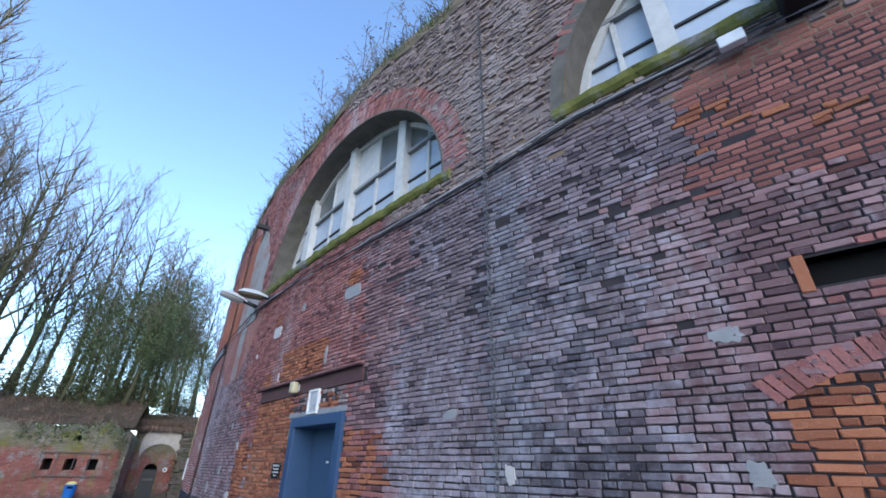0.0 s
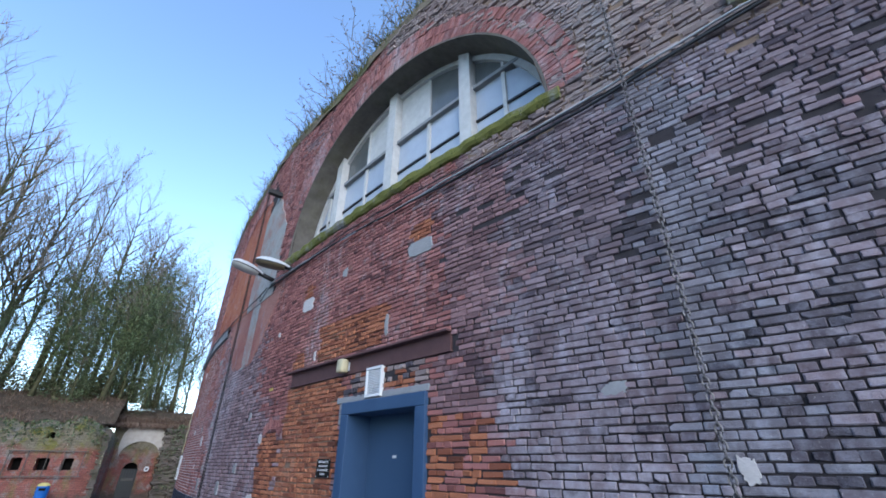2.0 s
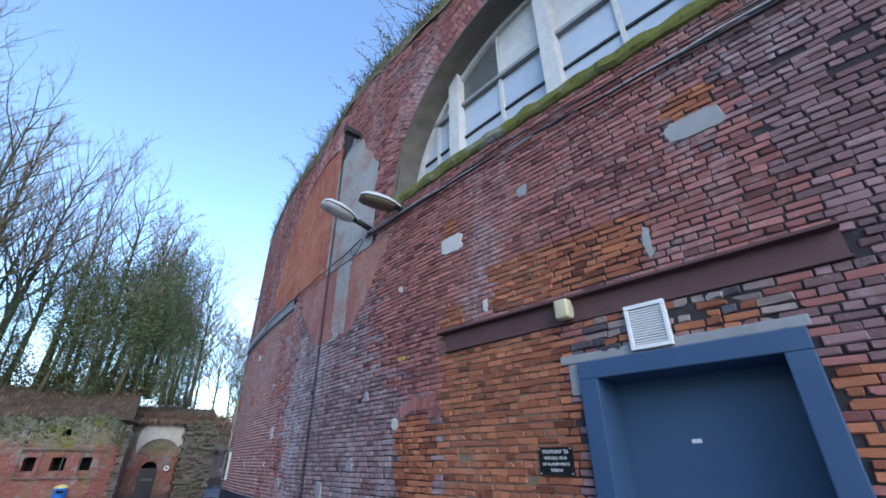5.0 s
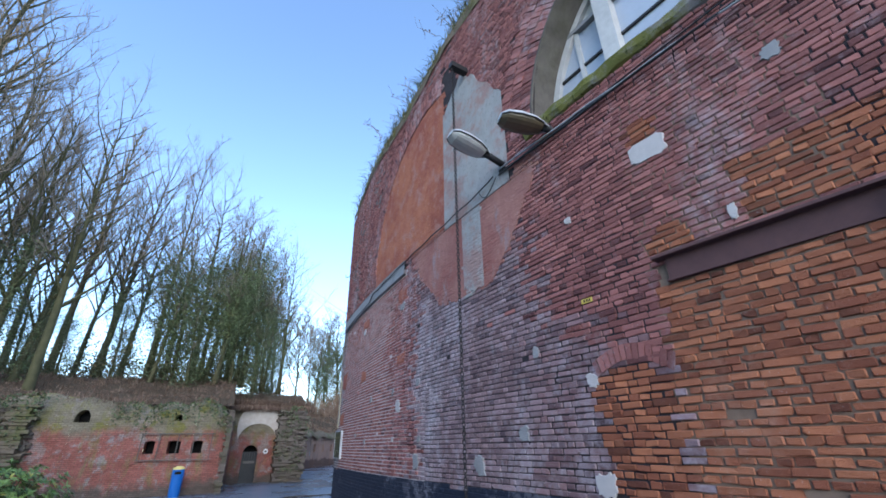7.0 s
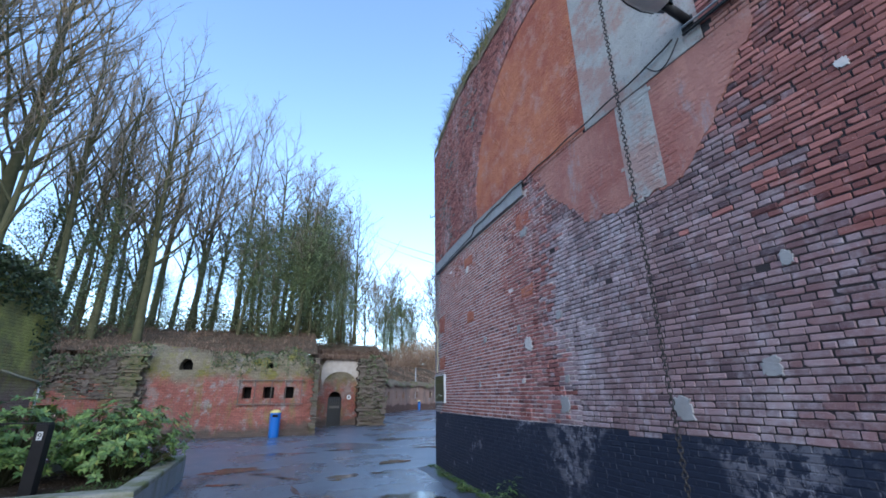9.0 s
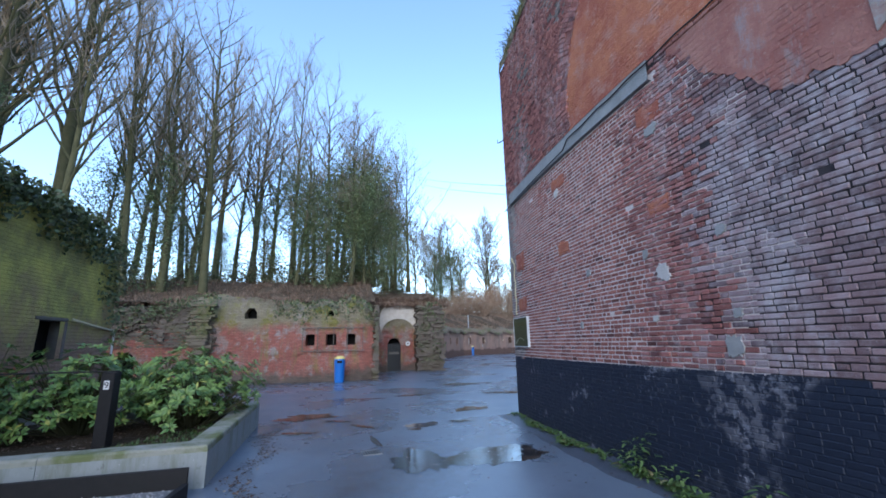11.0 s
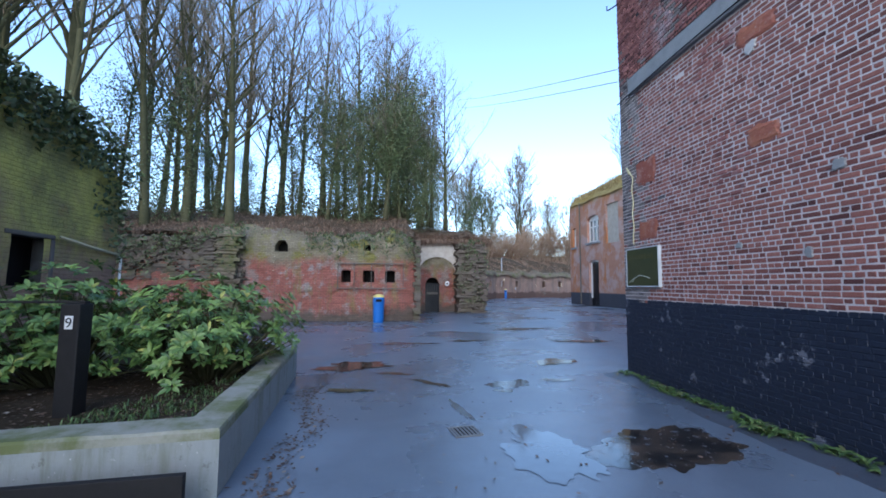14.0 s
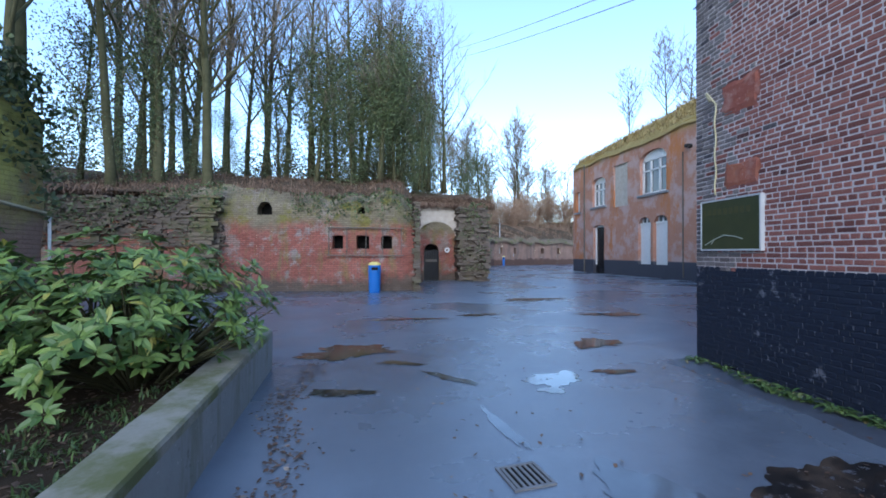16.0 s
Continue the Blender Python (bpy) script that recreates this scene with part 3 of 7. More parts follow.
# soffits and thick concrete rims of the arched windows
for a in ARCH:
    rim = Shape()
    N = 40
    ring = []
    for i in range(N + 1):
        t = math.pi * i / N
        ring.append((a[0] + a[1] * math.cos(t), a[2] + a[3] * math.sin(t)))
    for (sa, za), (sb, zb) in zip(ring, ring[1:]):
        rim.add([W(sa, za, 0.03), W(sb, zb, 0.03), W(sb, zb, -0.75), W(sa, za, -0.75)], [(0, 3, 2, 1)])
        RW = 0.03 if a is ARCH[0] else 0.16
        oa, ob_ = [(s + RW * (s - a[0]) / a[1], z + RW * (z - a[2]) / a[3]) for s, z in ((sa, za), (sb, zb))]
        rim.add([W(sa, za, 0.03), W(sb, zb, 0.03), W(*ob_, 0.03), W(*oa, 0.03)], [(0, 1, 2, 3)])
        rim.add([W(*oa, 0.03), W(*ob_, 0.03), W(*ob_, -0.05), W(*oa, -0.05)], [(0, 1, 2, 3)])
    rim.ob("arch_soffit", M["rimcon"], keep, "weathered concrete soffit of the arched window")

# brick facing -------------------------------------------------------------
COURSE = 0.0548


def inside(s, z, polys):
    return any(s0 <= s <= s1 and z0 <= z <= z1 for s0, s1, z0, z1 in polys)


PATCHES = []   # cement patches: s, z, half width, half height, stretch
for s, z, w, h in [(-6.28, 3.88, 0.17, 0.11), (-8.87, 3.94, 0.20, 0.10), (-4.68, 2.37, 0.075, 0.085), (-5.32, 2.02, 0.09, 0.10), (-1.53, 3.78, 0.15, 0.11),
                   (-2.20, 2.40, 0.09, 0.09), (-1.44, 2.12, 0.15, 0.16), (-2.24, 1.62, 0.07, 0.07), (-2.15, 1.33, 0.12, 0.17), (0.92, 3.84, 0.11, 0.10),
                   (0.15, 2.35, 0.08, 0.08), (-1.06, 2.37, 0.08, 0.09), (-1.10, 1.63, 0.07, 0.06), (-13.18, 2.5, 0.14, 0.09), (-10.83, 2.16, 0.14, 0.07),
                   (-11.47, 1.67, 0.07, 0.11), (-13.14, 1.70, 0.11, 0.10), (-3.62, 1.32, 0.15, 0.15), (-5.30, 1.22, 0.14, 0.15), (-4.4, 1.62, 0.12, 0.10),
                   (-8.34, 3.12, 0.05, 0.18), (-6.74, 3.02, 0.04, 0.11), (0.45, 1.62, 0.06, 0.07), (1.2, 1.75, 0.06, 0.05), (-5.33, 3.60, 0.06, 0.06), (-7.30, 4.10, 0.07, 0.06)]:
    k_ = 1.0 if s < -5.5 and z > 3.8 else 0.62
    s += 0.14 if -2.3 < s < -1.2 else 0.0
    PATCHES.append((s, z, w * k_, h * k_))
ORANGE = [(-7.58, -6.08, 0.0, 2.70), (-8.30, -6.80, 2.91, 3.42), (-14.9, -13.33, 0.0, 2.2), (-9.02, -8.70, 4.0, 4.30), (-6.42, -6.08, 3.96, 4.22), (-6.45, -6.1, 2.9, 3.15)]


def red_infill(s, z):
    return -10.1 + 0.45 * (z - 1.2) < s < -9.04 and z < 2.2 - 0.35 * abs(s + 9.2)


def over_door(s, z):
    """Rubbly brickwork between the lintel and the steel beam."""
    return -9.0 < s < -7.75 and 2.38 < z < 2.66


def small_arch(s, z):
    return -6.02 < s < -5.36 and z < 1.98 + 0.12 * math.cos((s + 5.69) / 0.33 * 1.5)


def smear_low(s):
    """Ragged lower edge of the pink smeared plaster below the band."""
    e = max(3.35, 4.45 + 1.05 * (s + 1.8), 3.3 - 1.3 * (s + 4.1))
    return min(4.54, e + 0.12 * noise.noise(Vector((s * 2.5, 0, 7))) + 0.07 * noise.noise(Vector((s * 11, 0, 7))))


def zone(s, z):
    """Which brick stands at a place of the wall; None where there is none."""
    n = 0.25 * noise.noise(Vector((s * 1.1, z * 1.1, 5))) + 0.10 * noise.noise(Vector((s * 5, z * 5, 8)))
    for o in (DOOR, SLOT):
        if o[0] - 0.005 < s < o[1] + 0.005 and o[2] < z < o[3] + 0.03:
            return None
    for a in ARCH:
        if abs(s - a[0]) < a[1] + 0.12 and z > a[2] - 0.14:
            q = ((s - a[0]) / (a[1] + 0.10)) ** 2 + (max(0, z - a[2]) / (a[3] + 0.10)) ** 2
            if q < 1:
                return None
    if -9.38 < s < -6.16 and 2.65 < z < 2.855:
        return None
    if s < 3.2 and s > -1.5 and 4.36 < z < 4.62:
        return None                              # cement band
    b = BLIND
    if s > -3.0 and z > 4.6 and ((s - b[0]) / b[1]) ** 2 + (max(0, z - b[2]) / b[3]) ** 2 < 1:
        return "plaster"                         # blind arch, smeared over
    if z > 4.55 and -4.55 < s < -2.95 and z < 6.0 + 1.6 * (s + 4.55) / 1.2:
        return None                              # grey render
    if z < 1.09 + 0.12 * n:
        return "black"
    if -3.86 + 0.1 * n < s < -3.5 - 0.3 * n and 3.25 + n < z < 4.6:
        return "greyrender"
    if inside(s, z, ORANGE) or small_arch(s, z):
        return "orange"
    if over_door(s, z):
        q = noise.noise(Vector((s * 9, z * 14, 1)))
        return "sooty" if q > 0.22 else ("orange" if q < -0.18 else "rubble")
    if red_infill(s, z):
        return "orange" if noise.noise(Vector((s * 7, z * 9, 12))) > -0.05 else "darkred"
    if s < -13.3 and 3.55 + 0.1 * (s + 13.3) < z + 0.3 * n < 4.7:
        return "red" if n < 0.12 else "orange"
    if z > 4.7:
        if s > -2.4:
            return "darkred" if n < 0.12 else "grey"
        if s < -9.6 + 0.5 * n or (s < -7.9 and z > 7.75 + 0.4 * (s + 9)):
            return "rubble"
        return "darkred" if n < 0.1 else "purple"
    if -4.95 < s < -1.76 and z > smear_low(s) + 0.02:
        return "pink"                            # smeared plaster
    if s > -1.9 + 0.8 * n:
        if s > 3.0:
            return "grey" if n < 0.1 else "red"
        return "red" if s > -0.9 + n and n > -0.16 else "darkred"
    if s > -4.7 + 1.2 * n and z < 3.5 + n:
        return "pale"
    if abs(s + 11.5 + 0.6 * n) < 0.2 + 0.4 * abs(n) and n < 0.2:
        return "limed"
    if -9.2 + n < s < -4.6 + n and n > -0.3 and z > 2.15 + 0.9 * n + 0.5 * max(0, s + 6):
        return "darkred"
    if s < -12.7 and z < 3.9:
        return "darkred" if n > 0.1 else "purple"
    if -12.5 + n < s < -11.35 + 0.7 * n + 0.12 * (z - 2) and z < 3.4 + 2 * n:
        return "sooty" if noise.noise(Vector((s * 4, z * 2, 3))) > 0.0 else "bluegrey"
    if s < -10.0 + 1.4 * n:
        return "bluegrey"
    return "purple"


BRICK_KINDS = ["purple", "darkred", "red", "orange", "rubble", "grey", "black", "bluegrey", "sooty", "plaster", "pink", "greyrender", "pale", "limed"]
rng = random.Random(7)
facing, near_bricks = Shape(), []
fv, ff, fm = [], [], []


def brick_verts(s, z, L, H, d, j):
    """Front and skirt of a brick, edges taken off; j: unevenness."""
    c = 0.004 + 0.004 * rng.random()
    r = lambda: rng.uniform(-j, j)
    u = [min(0.3 * L, rng.uniform(0.003, 0.007) + (rng.uniform(0.0, 0.035) if rng.random() < 6 * j else 0)) for _ in range(4)]
    v = [min(0.4 * H, q * rng.uniform(0.5, 1.0)) for q in u]
    a0, b0, a1, b1 = s + r(), z + r() * 0.6, s + L + r(), z + H + r() * 0.6
    t0, t1 = r() * 0.6, r() * 0.6
    o = [(a0 + u[0], b0), (a1 - u[1], b0 + t0), (a1, b0 + t0 + v[1]), (a1 + r() * 0.5, b1 - v[2]), (a1 - u[2], b1), (a0 + u[3], b1 + t1), (a0, b1 + t1 - v[3]), (a0 + r() * 0.5, b0 + v[0])]
    mx, my = s + L / 2, z + H / 2
    fx, fy = 1 - 2 * c / L, 1 - 2 * c / H
    tx, ty = r() * 0.9, r() * 0.9
    return [W(a, b, -0.01) for a, b in o] + [W(a, b, d - c * 0.9) for a, b in o] + [W(mx + (a - mx) * fx, my + (b - my) * fy, d + tx * (a - mx) / L * 2 + ty * (b - my) / H) for a, b in o]


BF = [tuple(range(23, 15, -1))] + [(8 + i, 16 + i, 16 + (i + 1) % 8, 8 + (i + 1) % 8) for i in range(8)] + [(i, 8 + i, 8 + (i + 1) % 8, (i + 1) % 8) for i in range(8)]
SOFT = ("purple", "darkred", "red", "grey", "bluegrey", "sooty", "pale", "limed")
row = 0
z = -0.32
while z < 8.6:
    s = S0 if z > 99 else -17.0
    row += 1
    s += rng.uniform(0, 0.1) + (0.05 if row % 2 else 0)
    while s < S1 - 0.02:
        head = (row % 2 == 0) if rng.random() < 0.9 else (row % 2 == 1)
        L = ((0.083 if head else 0.167) if s > -1.5 else (0.098 if head else 0.196)) * rng.uniform(0.9, 1.08)
        if s + L > S1 - 0.07:
            L = S1 - s
        mid, mz = s + L / 2, z + COURSE / 2
        k = zone(mid, mz) if mz < top_z(mid) + 0.02 else None
        if k in SOFT:
            ja = 1.0 if mid > -9 else 0.4
            k2 = zone(mid + rng.gauss(0, 0.2) * ja, mz + rng.gauss(0, 0.1) * ja)
            k = k2 if k2 in SOFT else k
        gap = rng.uniform(0.009, 0.012) if mid > -1.5 else rng.uniform(0.007, 0.0115)
        if k == "black":
            gap = 0.004
        if k:
            er = math.exp(-((mid + 11.9) ** 2) / 1.2 - ((mz - 3.8) ** 2) / 0.25) + 0.6 * math.exp(-((mid + 9.9) ** 2) / 0.3 - ((mz - 4.1) ** 2) / 0.06) * 1.6
            if rng.random() > (0.002 + (0.008 if mid < -9.5 and k == "purple" else 0) if k != "rubble" else 0.02) + 0.14 * er:
                wash = noise.noise(Vector((mid * 0.6, mz * 0.8, 2)))
                d = {"purple": 0.016, "darkred": 0.012, "red": 0.0045, "orange": 0.013, "rubble": 0.014, "grey": 0.008, "black": 0.004, "bluegrey": 0.017, "sooty": 0.019, "plaster": 0.010, "pink": 0.0135, "greyrender": 0.0195, "pale": 0.009, "limed": 0.012}[k]
                if k == "red" and mid < -1.75 and mz > 3.2:
                    d = 0.004
                if k == "purple" and mid > -6:
                    d = 0.010
                d *= rng.uniform(0.75, 1.3) if k not in ("plaster", "pink", "greyrender") else rng.uniform(0.9, 1.15)
                j = {"rubble": 0.011, "purple": 0.006, "bluegrey": 0.0065, "sooty": 0.007, "darkred": 0.0055, "orange": 0.0085, "plaster": 0.002, "pink": 0.002, "greyrender": 0.001}.get(k, 0.003)
                if k == "rubble":
                    d *= rng.uniform(0.2, 2.4)
                vs = brick_verts(s + gap / 2, z + gap / 2, L - gap, COURSE - gap, d, j)
                if -9.65 < mid < -9.06 and 1.2 < mz < 2.5 and len(near_bricks) < 160 or (-7.7 < mid < -6.6 and 1.45 < mz < 2.4 and len(near_bricks) < 290):
                    near_bricks.append((vs, k))
                else:
                    o = len(fv)
                    fv += vs
                    ff += [tuple(i + o for i in q) for q in BF]
                    fm += [BRICK_KINDS.index(k)] * 17
        s += L
    z += COURSE
facing.v, facing.f, facing.m = fv, ff, fm
facing.ob("brick_facing", [M[k] for k in BRICK_KINDS], keep, kind="stuff", label="coursed facing of worn bricks in uneven bond")

# ---- ground ----
ys = [-400, -120, -40, -15, 0, 4, 8, 10, 12, 14, 15, 16, 17, 18, 20, 22, 24, 26, 28, 30, 33, 36, 40, 50, 66, 90, 160, 400, 1500]
xs = [-1500, -300, -80, -30, -12, -6, -2, 0, 2, 4, 6, 12, 20, 40, 100, 400, 1500]
gr = Shape()
for y0, y1 in zip(ys, ys[1:]):
    for x0, x1 in zip(xs, xs[1:]):
        gr.add([(x0, y0, ground_z(y0)), (x1, y0, ground_z(y0)), (x1, y1, ground_z(y1)), (x0, y1, ground_z(y1))], [(0, 1, 2, 3)])
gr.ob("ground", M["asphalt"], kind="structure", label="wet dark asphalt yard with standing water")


def blob(name, x, y, rx, ry, seed, mat_, z=None, label="", category="puddle", turn=0.0, rag=0.35, n=48, dz=0.004):
    r = random.Random(seed)
    ph = [r.uniform(0, 6.28) for _ in range(5)]
    sh = Shape()
    zz = ground_z(y) + dz if z is None else z
    ring = []
    for i in range(n):
        t = 2 * math.pi * i / n
        q = 1 + rag * (0.5 * math.sin(2 * t + ph[0]) + 0.35 * math.sin(3 * t + ph[1]) + 0.3 * math.sin(5 * t + ph[2]) + 0.22 * math.sin(9 * t + ph[3]) + 0.15 * math.sin(14 * t + ph[4]) + 0.2 * math.sin(23 * t + 2 * ph[1]) * math.sin(5 * t + ph[0]))
        u, v = rx * q * math.cos(t), ry * q * math.sin(t)
        ring.append((u * math.cos(turn) - v * math.sin(turn), u * math.sin(turn) + v * math.cos(turn), 0))
    sh.add([(0, 0, 0)] + ring, [(0, i + 1, (i + 1) % n + 1) for i in range(n)])
    o = sh.ob(name, mat_, label=label, category=category)
    o.location = (x, y, zz)
    return o


for i, (x, y, rx, ry, tn) in enumerate([(2.42, 20.42, 0.72, 0.44, 0.45), (1.8, 22.85, 0.3, 0.24, 0.6), (1.62, 22.5, 0.14, 0.08, 0.2), (1.36, 20.45, 0.34, 0.55, 0.25), (0.86, 21.75, 0.05, 0.42, 0.1),
                                        (0.7, 23.05, 0.3, 0.08, 2.3), (-0.45, 24.45, 0.62, 0.34, 0.05), (0.2, 23.75, 0.22, 0.1, -0.3), (2.6, 23.0, 0.26, 0.08, 0.0),
                                        (3.2, 24.45, 0.36, 0.3, 0.0), (-0.45, 22.75, 0.3, 0.1, 0.0), (0.6, 27.2, 0.7, 0.12, 0.0), (2.2, 27.6, 0.5, 0.14, 0.1), (5.2, 27.2, 0.8, 0.2, 0.0), (4.6, 30.5, 1.0, 0.25, 0.0)]):
    blob("puddle", x, y, rx, ry, 40 + i, M["clearwater"] if i in (1, 3, 4) else M["water"], label="shallow rainwater puddle on the asphalt", turn=tn, n=150, rag=0.26 if i == 0 else (0.34 if i in (1, 3, 4) else 0.42), dz=0.003 + 0.0005 * i)

# raised tar fillet along the foot of the keep
fil = Shape()
for i in range(60):
    sa, sb = -4.5 + 8.05 * i / 60, -4.5 + 8.05 * (i + 1) / 60
    w = [0.40 + 0.12 * noise.noise(Vector((q * 1.3, 0, 5))) for q in (sa, sb)]
    g = [ground_z(W(q, 0)[1]) for q in (sa, sb)]
    fil.add([W(sa, g[0] + 0.05, 0), W(sb, g[1] + 0.05, 0), W(sb, g[1] + 0.03, w[1] * 0.6), W(sa, g[0] + 0.03, w[0] * 0.6), W(sb, g[1] - 0.004, w[1]), W(sa, g[0] - 0.004, w[0])], [(0, 3, 2, 1), (3, 5, 4, 2)])
fil.ob("tar_fillet", M["tar"], kind="structure", label="dark tar fillet along the wall foot", smooth=True)

# drain grate
gm = Matrix.Translation((0.77, 21.03, ground_z(21) + 0.004)) @ Matrix.Rotation(radians(8), 4, 'Z') @ Matrix.Scale(0.8, 4)
grate = thing("drain_grate", gm, "worn cast iron drain grate set in asphalt", "drain")
fr = Shape()
for b in ((-0.17, 0.17, -0.17, -0.145), (-0.17, 0.17, 0.145, 0.17), (-0.17, -0.145, -0.145, 0.145), (0.145, 0.17, -0.145, 0.145)):
    fr.box(*b, -0.03, 0.008)
fr.ob("grate_frame", M["grateiron"], grate)
Shape().box(-0.145, 0.145, -0.145, 0.145, -0.03, 0.0).ob("drain_pit", M["voiddark"], grate)
bar = Shape().box(-0.012, 0.012, -0.145, 0.145, -0.001, 0.006, 0.003)
bar0 = bar.ob("grate_bar", M["grateiron"], grate)
for i in range(6):
    o = bar0 if i == 0 else new("grate_bar", bar0.data)
    o.parent = grate
    o.location = (-0.12 + i * 0.048, 0, 0)

# ---- things on the keep ----
# blue steel door
dm = on_wall(-8.34, ground_z(11.6), 0.0)
dz0 = 2.19 - ground_z(11.6)
door = thing("door", dm, "closed blue steel door in a broad blue frame", "door")
for x0, x1, nm in ((-0.70, -0.56, "jamb"), (0.56, 0.70, "jamb")):
    Shape().box(x0, x1, -0.35, 0.045, -0.05, dz0 + 0.0, 0.008).ob(nm, M["bluepaint"], door)
Shape().box(-0.70, 0.70, -0.35, 0.047, dz0, dz0 + 0.13, 0.008).ob("door_head", M["bluepaint"], door)
Shape().box(-0.56, 0.56, -0.34, -0.28, -0.05, dz0, 0.0).ob("door_leaf", M["bluedoor"], door)
Shape().box(0.06, 0.12, -0.28, -0.276, 1.62, 1.645).ob("door_label", M["white"], door, "small white sticker")
Shape().box(-0.48, -0.44, -0.28, -0.22, 0.98, 1.12, 0.01).ob("door_handle", M["darkmetal"], door)
Shape().box(-0.73, 0.85, -0.02, 0.02, dz0 + 0.132, dz0 + 0.20, 0.01).ob("lintel", M["cement_dk"], door, "grey cement lintel")
Shape().box(0.70, 0.79, -0.02, 0.014, dz0 - 0.10, dz0 + 0.13, 0.01).ob("lintel_end", M["cement_dk"], door)

# steel beam over the door
bmx = on_wall(-8.02, 2.76, 0.0)
beam = thing("steel_beam", bmx, "rust brown steel beam bedded in the brick wall", "beam")
Shape().box(-1.33, 1.82, -0.2, 0.006, -0.095, 0.085).ob("web", M["iron"], beam)
Shape().box(-1.34, 1.90, -0.2, 0.075, 0.075, 0.098, 0.004).ob("top_flange", M["iron"], beam)
Shape().box(-1.34, 1.84, -0.2, 0.015, -0.112, -0.095, 0.004).ob("bottom_flange", M["iron"], beam)

vent = thing("wall_vent", on_wall(-8.21, 2.50, 0.0), "white louvred ventilation grille above the blue door", "vent")
f = Shape()
for b in ((-0.14, 0.14, 0.13, 0.16), (-0.14, 0.14, -0.16, -0.13), (-0.14, -0.115, -0.13, 0.13), (0.115, 0.14, -0.13, 0.13)):
    f.box(b[0], b[1], 0.0, 0.05, b[2], b[3], 0.003)
f.ob("vent_frame", M["white"], vent)
Shape().box(-0.115, 0.115, 0.0, 0.012, -0.13, 0.13).ob("backing", M["darkmetal"], vent)
sl = Shape().box(-0.115, 0.115, 0.014, 0.04, -0.006, 0.004).ob("slat", M["white"], vent)
for i in range(14):
    o = sl if i == 0 else new("slat", sl.data)
    o.parent = vent
    o.location = (0, 0, -0.117 + i * 0.018)

box = thing("alarm_box", on_wall(-7.61, 2.745, 0.0), "beige plastic box lamp on the steel beam", "box lamp")
Shape().box(-0.06, 0.06, 0.03, 0.13, -0.08, 0.08, 0.02).ob("cover", M["beige"], box, smooth=True)
Shape().box(-0.05, 0.05, -0.02, 0.03, -0.05, 0.05).ob("back_plate", M["lampgrey"], box)


def words(text, size, mat_, parent, x, y, z, align='CENTER', name="lettering"):
    cu = bpy.data.curves.new(name, 'FONT')
    cu.body, cu.size, cu.align_x, cu.extrude = text, size, align, 0.0008
    cu.materials.append(mat_)
    tmp = new("tmp", cu)
    me = bpy.data.meshes.new_from_object(tmp.evaluated_get(bpy.context.evaluated_depsgraph_get()))
    bpy.data.objects.remove(tmp)
    bpy.data.curves.remove(cu)
    o = new(name, me)
    o.parent = parent
    o.location = (x, y, z)
    o.rotation_euler = (math.pi / 2, 0, math.pi)
    return o


plq = thing("wall_plaque", on_wall(-7.345, 1.65, 0.016), "black plaque with white lettering screwed to orange brick", "plaque")
Shape().box(-0.145, 0.145, 0.0, 0.012, -0.095, 0.095, 0.002).ob("plate", M["plaque"], plq)
for i, (tx, sz) in enumerate((("TREFPUNT '35", 0.036), ("VOETBAL PLUS", 0.029), ("DE KLAUWAERTS", 0.029), ("TOUCH", 0.029))):
    words(tx, sz, M["white"], plq, 0, 0.0135, 0.050 - i * 0.040)
for x in (-0.133, 0.133):
    for zz in (-0.083, 0.083):
        Shape().tube([(x, 0.01, zz), (x, 0.016, zz)], 0.005, 8).ob("screw", M["lampgrey"], plq)

yp = thing("yellow_plate", on_wall(-5.40, 2.72, 0.012), "small yellow utility marker plate on dark brick", "marker plate")
Shape().box(-0.06, 0.06, 0.0, 0.006, -0.022, 0.022, 0.001).ob("plate", M["yellow"], yp)
for i in range(3):
    Shape().box(-0.04 + i * 0.03, -0.028 + i * 0.03, 0.006, 0.008, -0.012, 0.012).ob("mark", M["plaque"], yp)

# cement patches on the wall
for i, (s, z, w, h) in enumerate(PATCHES):
    r = random.Random(200 + i)
    ph = [r.uniform(0, 6.28) for _ in range(4)]
    sh, n = Shape(), 56
    boxy = s < -5.5 and i < 2
    rough = r.uniform(0.5, 0.85)
    outer, inner = [], []
    for j in range(n):
        t = 2 * math.pi * j / n
        ex = 0.45 if boxy else rough
        cxx, czz = math.copysign(abs(math.cos(t)) ** ex, math.cos(t)), math.copysign(abs(math.sin(t)) ** ex, math.sin(t))
        q = 1 + (0.07 if boxy else 0.2) * (math.sin(2 * t + ph[0]) * 0.6 + math.sin(3 * t + ph[1]) * 0.4 + 0.5 * math.sin(8 * t + ph[2]) + 0.3 * math.sin(13 * t + ph[3]))
        outer.append(W(s + w * q * cxx, z + h * q * czz, 0.004))
        inner.append(W(s + w * q * cxx * 0.95, z + h * q * czz * 0.95, 0.021))
    sh.add(outer + inner + [W(s, z, 0.0225)], [(j, n + j, n + (j + 1) % n, (j + 1) % n) for j in range(n)] + [(n + j, 2 * n, n + (j + 1) % n) for j in range(n)])
    sh.ob("cement_patch", M["cement"] if i % 3 else M["cement_pale"], keep)
